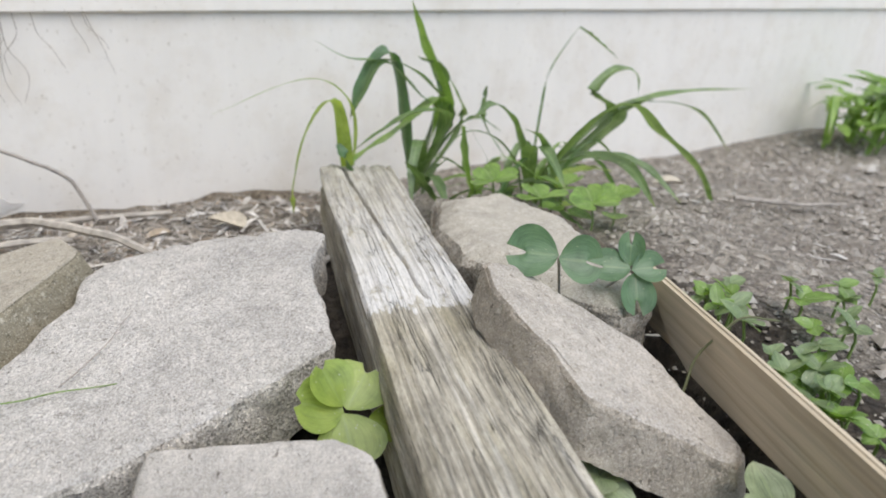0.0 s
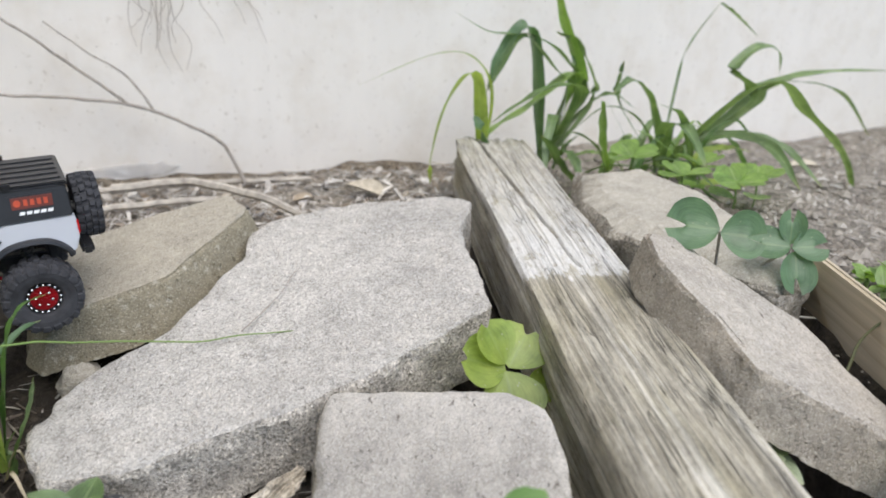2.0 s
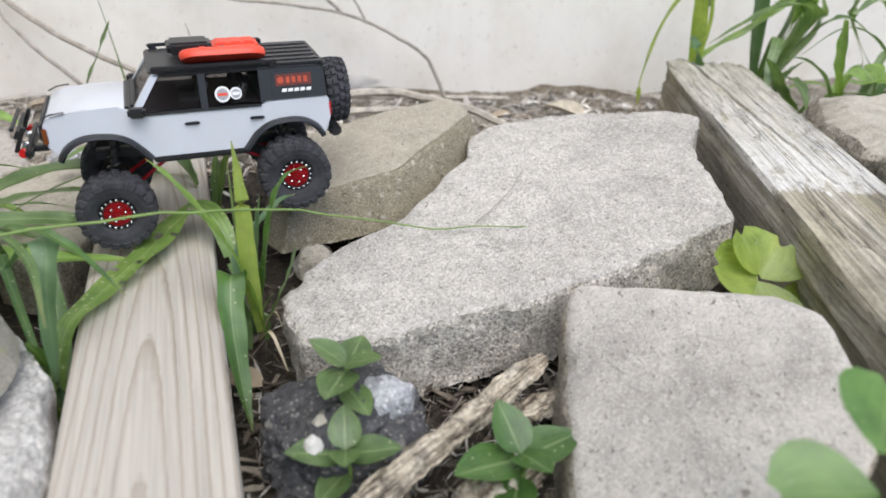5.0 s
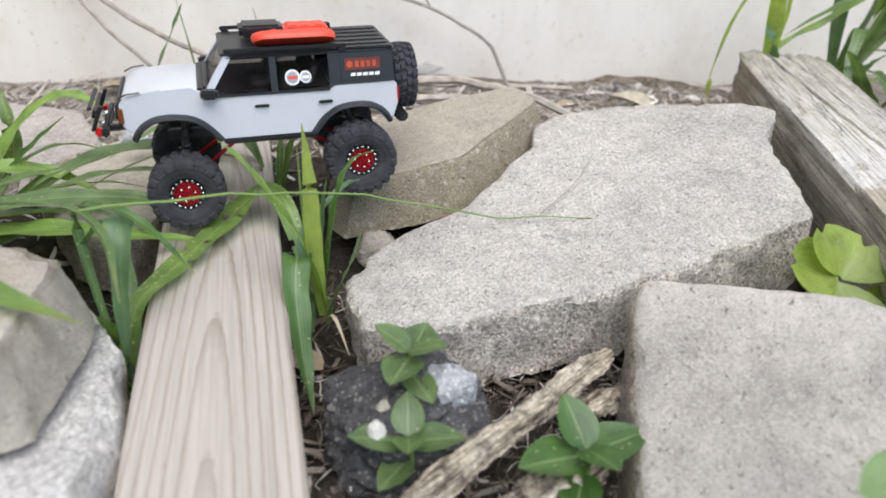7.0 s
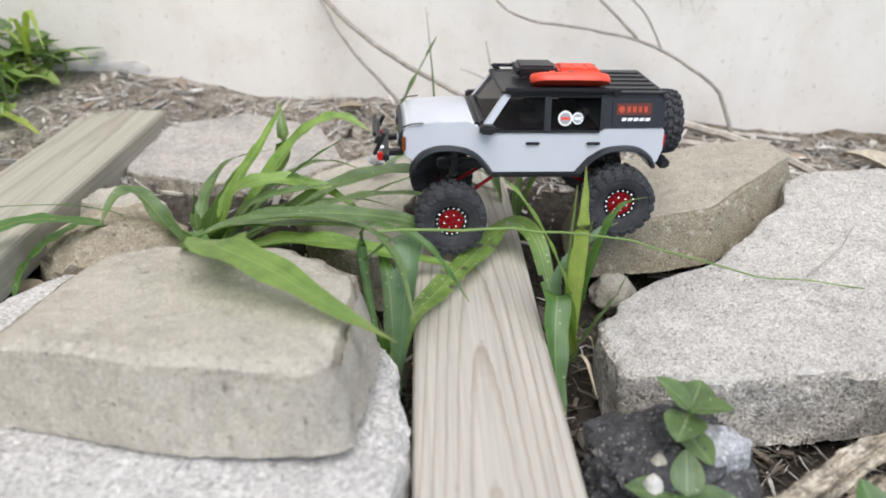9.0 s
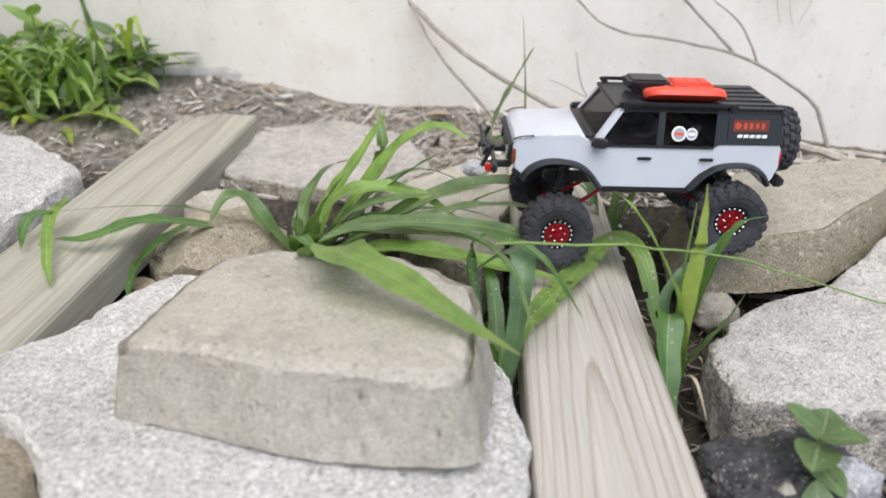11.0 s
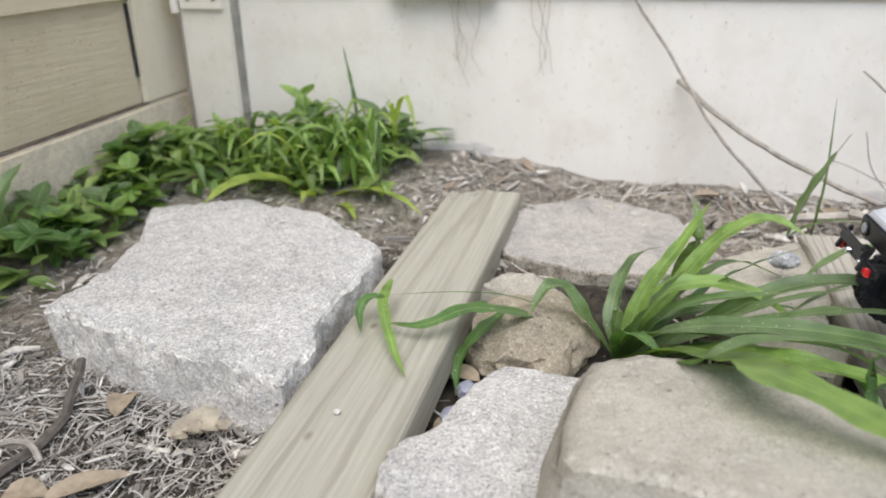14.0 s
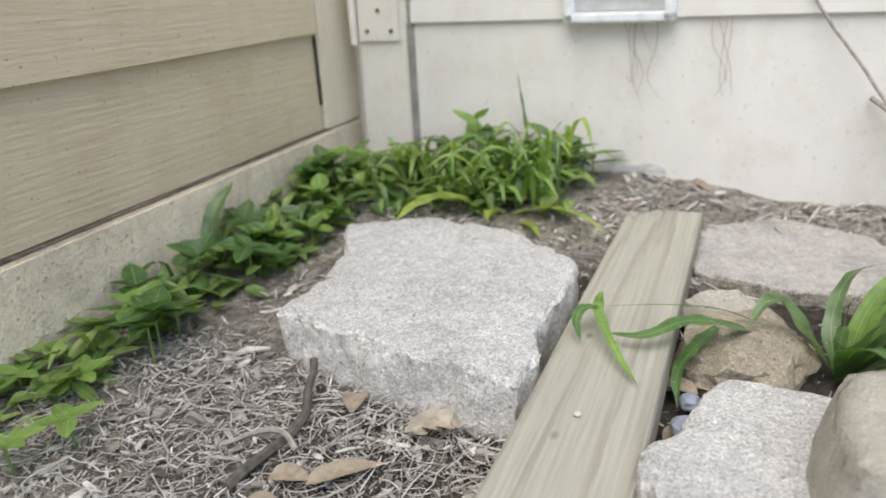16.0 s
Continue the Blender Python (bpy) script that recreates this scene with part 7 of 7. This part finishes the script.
def rotten_wood(name, turn):
    """Crumbling wood: pale splinters along the branch, dark rot between them."""
    m, nt, lk, b = nodes_of(name)
    mp = nt.new("ShaderNodeMapping")
    mp.inputs["Scale"].default_value = (1, 0.12, 1)
    lk.new(coords(nt, lk, (1, 1, 1), (0, 0, turn)), mp.inputs["Vector"])
    v = mp.outputs[0]
    streak = tex(nt, lk, "ShaderNodeTexNoise", 190, v, 5, 0.65)
    clot = tex(nt, lk, "ShaderNodeTexNoise", 55, coords(nt, lk), 6, 0.7)
    fleck = tex(nt, lk, "ShaderNodeTexVoronoi", 420, coords(nt, lk))
    c = ramp(nt, lk, streak.outputs["Fac"], [(0.36, (0.09, 0.07, 0.052)), (0.45, (0.29, 0.245, 0.185)), (0.53, (0.46, 0.4, 0.31)), (0.66, (0.62, 0.555, 0.455))])
    c = mix(nt, lk, "MULTIPLY", 1.0, c, ramp(nt, lk, clot.outputs["Fac"], [(0.38, (0.42,)), (0.46, (0.9,)), (0.62, (1.15,))]))
    c = mix(nt, lk, "MULTIPLY", 0.5, c, ramp(nt, lk, fleck.outputs["Color"], [(0.2, (0.5,)), (0.5, (1.0,)), (0.8, (1.3,))]))
    lk.new(c, b.inputs["Base Color"])
    b.inputs["Roughness"].default_value = 0.95
    bump(nt, lk, b, [(streak.outputs["Fac"], 0.9, 0.004), (clot.outputs["Fac"], 0.6, 0.004)])
    return m


ROTTEN = rotten_wood("rotten_bark", 59)
bark_piece("rotten_stick", (-0.045, 0.335, 0.022), (0.105, 0.424, 0.027), 0.0078, "splintered piece of rotten wood in the gap", 9.0)
bark_piece("rotten_chunk", (0.0, 0.325, 0.008), (0.075, 0.362, 0.006), 0.011, "crumbling dark chunk of rotten wood in the gap", 4.0)
bark_piece("rotten_chunk", (0.02, 0.335, 0.016), (0.05, 0.345, 0.018), 0.008, "pale crumb of rotten wood in the gap", 2.0)
bark_piece("rotten_chunk", (0.07, 0.4, 0.008), (0.118, 0.405, 0.01), 0.007, "small dark splinter of rotten wood in the gap", 6.0)


def litter(name, area, count, size, mat, label, category, seed, flat=0.25, lift=0.004):
    """Slivers, chips and shreds thrown over an area, in one mesh."""
    random.seed(seed)
    bm = bmesh.new()
    for _ in range(count):
        x, y = area(random.random(), random.random())
        L = size * random.lognormvariate(0, 0.5)
        w = L * random.choice((random.uniform(0.03, 0.08), random.uniform(0.03, 0.08), random.uniform(0.08, 0.28)))
        m = pose(x, y, ground_z(x, y) + random.uniform(0.2, 1.0) * lift, random.gauss(0, flat * 50), random.gauss(0, flat * 50), random.uniform(0, 360))
        bend = random.uniform(-0.2, 0.2) * L
        top = [m @ Vector(p) for p in ((-L / 2, -w * 0.35, 0), (0, -w / 2, bend * 0.5), (L / 2, -w * 0.2, 0), (L / 2, w * 0.2, 0), (0, w / 2 + bend * 0.3, bend * 0.5), (-L / 2, w * 0.3, 0))]
        v = [bm.verts.new(p) for p in top]
        u = [bm.verts.new(p - Vector((0, 0, w * 0.3))) for p in top]
        for q in ((0, 1, 4, 5), (1, 2, 3, 4)):
            bm.faces.new([v[i] for i in q])
        for i in range(6):
            bm.faces.new((v[i], u[i], u[(i + 1) % 6], v[(i + 1) % 6]))
    tagged(link(name, bm, mat, None, False), label, category, kind="stuff")


litter("mulch", lambda u, v: (-1.03 + 0.46 * u, 0.22 + 0.36 * v), 14000, 0.005, CHIP, "crumbled grey-brown bark and bits of leaf", "mulch", 30, 0.4, 0.006)
litter("mulch", lambda u, v: (-1.03 + 0.46 * u, 0.25 + 0.3 * v), 5600, 0.0095, STRAW, "grey shredded bark mulch and straw", "mulch", 31)
litter("mulch", lambda u, v: (-1.03 + 0.46 * u, 0.22 + 0.36 * v), 1600, 0.0062, STRAW_DARK, "dark damp crumbs of bark in the mulch", "mulch", 61, 0.4, 0.008)
litter("mulch", lambda u, v: (-0.95 + 0.4 * u, 0.5 + 0.5 * v), 2600, 0.009, STRAW, "grey shredded bark mulch under the weeds", "mulch", 32)
litter("leaf_litter", lambda u, v: (-0.6 + 1.15 * u, 0.8 + 0.27 * v - 0.07 * u), 3000, 0.011, WALL_LITTER, "brown crumbs of bark and soil along the wall foot", "litter", 37, 0.35, 0.006)
litter("leaf_litter", lambda u, v: (-0.6 + 1.15 * u, 0.8 + 0.27 * v - 0.07 * u), 2400, 0.016, STRAW, "dry straw and bark bits along the wall foot", "litter", 33, 0.35, 0.008)
litter("leaf_litter", lambda u, v: (-0.5 + 0.75 * u, 0.32 + 0.5 * v), 1500, 0.014, STRAW, "bark bits in the gaps between boards", "litter", 34)
litter("leaf_litter", lambda u, v: (-0.09 + 0.24 * u, 0.32 + 0.16 * v), 900, 0.012, STRAW_DARK, "dark damp bark bits in the gap by the rock", "litter", 38, 0.5, 0.01)
litter("leaf_litter", lambda u, v: (-0.22 + 0.3 * u, 0.44 + 0.22 * v), 700, 0.014, STRAW_DARK, "dark bark bits under the grass", "litter", 39, 0.5, 0.008)


def straw_strands(name, area, count, length, label, seed):
    """Long thin curling strands of dry grass and root, in one mesh."""
    random.seed(seed)
    bm = bmesh.new()
    for _ in range(count):
        x, y = area(random.random(), random.random())
        a, L = random.uniform(0, 6.28), length * random.uniform(0.5, 1.5)
        pts = []
        for k in range(5):
            pts.append((x, y, ground_z(x, y) + 0.004 + random.uniform(0, 0.006)))
            a += random.gauss(0, 0.35)
            x, y = x + L / 4 * math.cos(a), y + L / 4 * math.sin(a)
        tube(bm, spline(pts, 8), random.uniform(0.00025, 0.0006), 4)
    tagged(link(name, bm, STRAW), label, "straw", kind="stuff")


straw_strands("dry_grass", lambda u, v: (-1.02 + 0.44 * u, 0.26 + 0.28 * v), 420, 0.045, "long pale strands of dry grass on the mulch", 51)
straw_strands("dry_grass", lambda u, v: (-0.55 + 1.05 * u, 0.84 + 0.2 * v - 0.06 * u), 230, 0.06, "pale dry grass strands along the wall foot", 52)
straw_strands("fine_roots", lambda u, v: (-0.08 + 0.22 * u, 0.33 + 0.14 * v), 70, 0.03, "fine dry roots in the gap by the rock", 53)


def crumbs(name, area, count, size, label, seed):
    """Angular crumbs of soil and grit, in one mesh."""
    random.seed(seed)
    bm = bmesh.new()
    for _ in range(count):
        x, y = area(random.random(), random.random())
        r = size * random.lognormvariate(0, 0.45)
        p = Vector((x, y, ground_z(x, y) + 0.3 * r))
        v = [bm.verts.new(p + Vector(d) * r * random.uniform(0.6, 1.3)) for d in ((1, 0.2, 0), (-0.3, 1, 0.1), (-1, -0.2, 0), (0.2, -1, 0), (0.1, 0, 0.8), (0, 0.1, -0.7))]
        for a, b in ((0, 1), (1, 2), (2, 3), (3, 0)):
            bm.faces.new((v[a], v[b], v[4]))
            bm.faces.new((v[b], v[a], v[5]))
    tagged(link(name, bm, PEBBLE, None, False), label, "grit", kind="stuff")


crumbs("soil_crumbs", lambda u, v: (0.5 + 0.75 * u, 0.12 + 0.78 * v ** 0.8), 9000, 0.0017, "crumbs of soil, grit and small stones", 35)
crumbs("soil_crumbs", lambda u, v: (0.6 + 0.75 * u, 0.15 + 0.75 * v), 1300, 0.0034, "small clods and stones on the dry soil", 44)
crumbs("soil_crumbs", lambda u, v: (1.2 + 0.6 * u, 0.4 + 0.5 * v), 1800, 0.003, "coarser crumbs of soil farther off", 40)
# these bits blacken the hollow where its shade would be
litter("leaf_mould", lambda u, v: (0.31 + 0.25 * v, 0.06 + 0.4 * v + 0.06 * (u - 0.5)), 2600, 0.016, SHADED_MULCH, "mulch bits blackened to stand in for shade in the hollow", "leaf mould", 41, 0.6, 0.012)
litter("straw", lambda u, v: (0.5 + 0.9 * u, 0.2 + 0.75 * v), 450, 0.015, STRAW, "straw bits on the bare soil", "litter", 36)



def lobed_leaf(at, heading, length, label):
    """A dry oak leaf: a wavy lobed outline, curled up at its rim, with a raised midrib."""
    bm = bmesh.new()
    rows, n = [], 28
    uv = bm.loops.layers.uv.verify()
    for i in range(n + 1):
        t = i / n
        w = length * 0.34 * math.sin(math.pi * min(1, 0.03 + 0.94 * t)) ** 0.6 * (0.72 + 0.28 * math.cos(t * 26))
        rows.append([bm.verts.new((u * w, length * t - abs(u) * 0.12 * length * math.cos(t * 26 + 0.6), 0.5 * w * u * u + 0.004 * math.sin(t * 5) + 0.003 * noise.noise((u * 3, t * 6, 5)))) for u in (-1, -0.5, 0, 0.5, 1)])
    for i, (a, b) in enumerate(zip(rows, rows[1:])):
        for k in range(4):
            bm.faces.new((a[k], a[k + 1], b[k + 1], b[k]))
    bmesh.ops.solidify(bm, geom=bm.faces[:], thickness=0.0005)
    ob = link("dead_leaf", bm, PALE_LEAF)
    ob.matrix_basis = pose(*at, 4, -6, heading)
    return tagged(ob, label, "leaf", "fallen leaves")


PALE_LEAF = plain("pale_dry_leaf", (0.6, 0.53, 0.42), 0.8, 0, 0.25, 90, 0.3)
lobed_leaf((-0.634, 0.489, 0.016), 112, 0.042, "pale lobed dry leaf curled on the mulch")


def dead_leaf(at, heading, length, width, label, tilt=8):
    bm = bmesh.new()
    leaf(bm, (0, 0, 0), heading, tilt, length, width, 0.5)
    return tagged(link("dead_leaf", bm, DEAD_LEAF, None, True, at), label, "leaf", "fallen leaves")


for x, y, h, L, W in ((-0.715, 0.4, -50, 0.055, 0.019), (-0.745, 0.4, -80, 0.032, 0.02), (-0.725, 0.382, 150, 0.03, 0.02), (-0.735, 0.515, 200, 0.03, 0.022),
                      (-0.38, 0.95, 30, 0.05, 0.03), (-0.25, 1.0, 100, 0.035, 0.02), (-0.13, 0.97, 10, 0.03, 0.02), (0.03, 0.95, 60, 0.03, 0.018), (0.28, 0.9, 100, 0.035, 0.02),
                      (0.36, 0.87, 30, 0.06, 0.035), (-0.48, 0.55, 170, 0.035, 0.018), (-0.47, 0.6, 80, 0.04, 0.02), (-0.02, 0.47, 140, 0.045, 0.026), (-0.07, 0.5, 60, 0.04, 0.022), (1.0, 0.7, 60, 0.05, 0.03)):
    dead_leaf((x, y, ground_z(x, y) + 0.008), h, L, W, "curled brown dead leaf on the ground")


# ---- the vent box on the wall, the hinge ----
vent = root("wall_vent", WALL @ pose(0.328, -0.016, 0.295), "white plastic vent box on the siding", "vent")
bm = bmesh.new()
for sx in (-1, 1):
    box(bm, (0.014, 0.022, 0.15), (sx * 0.066, 0, 0.045), bevel=0.003)
box(bm, (0.146, 0.022, 0.014), (0, 0, -0.025), bevel=0.003)
box(bm, (0.146, 0.022, 0.014), (0, 0, 0.116), bevel=0.003)
part("frame", bm, plain("white_vent_plastic", (0.78, 0.78, 0.76), 0.45), vent)
for i in range(6):
    bm = bmesh.new()
    box(bm, (0.118, 0.003, 0.018), (0, 0.002, -0.008 + i * 0.021), (35, 0, 0))
    part("slat", bm, plain("white_vent_plastic", (0.7, 0.7, 0.68), 0.45) if i == 0 else bpy.data.materials["white_vent_plastic.001"], vent)
for sx in (-1, 1):
    bm = bmesh.new()
    disc(bm, 0.004, -0.013, -0.011, 12)
    part("screw", bm, CHROME, vent, at=(sx * 0.064, 0, -0.024))
hinge = root("hinge", WALL @ pose(-0.081, -0.019, 0.268), "white painted hinge with rusty screws", "hinge")
bm = bmesh.new()
box(bm, (0.07, 0.004, 0.1), (0.044, 0.003, 0.025), bevel=0.001)
part("leaf_plate", bm, POST_PAINT, hinge)
bm = bmesh.new()
tube(bm, [(0, 0, -0.03), (0, 0, 0.07)], 0.006, 10)
part("knuckle", bm, POST_PAINT, hinge)
RUST = plain("rusty_screw", (0.22, 0.12, 0.06), 0.7, 0.3, 0.4, 200, 0.3)
for x, z in ((0.024, 0.055), (0.066, 0.055), (0.024, -0.01), (0.066, -0.01), (0.045, 0.02)):
    bm = bmesh.new()
    disc(bm, 0.0035, -0.0005, 0.001, 10)
    part("screw", bm, RUST, hinge, at=(x, 0, z))
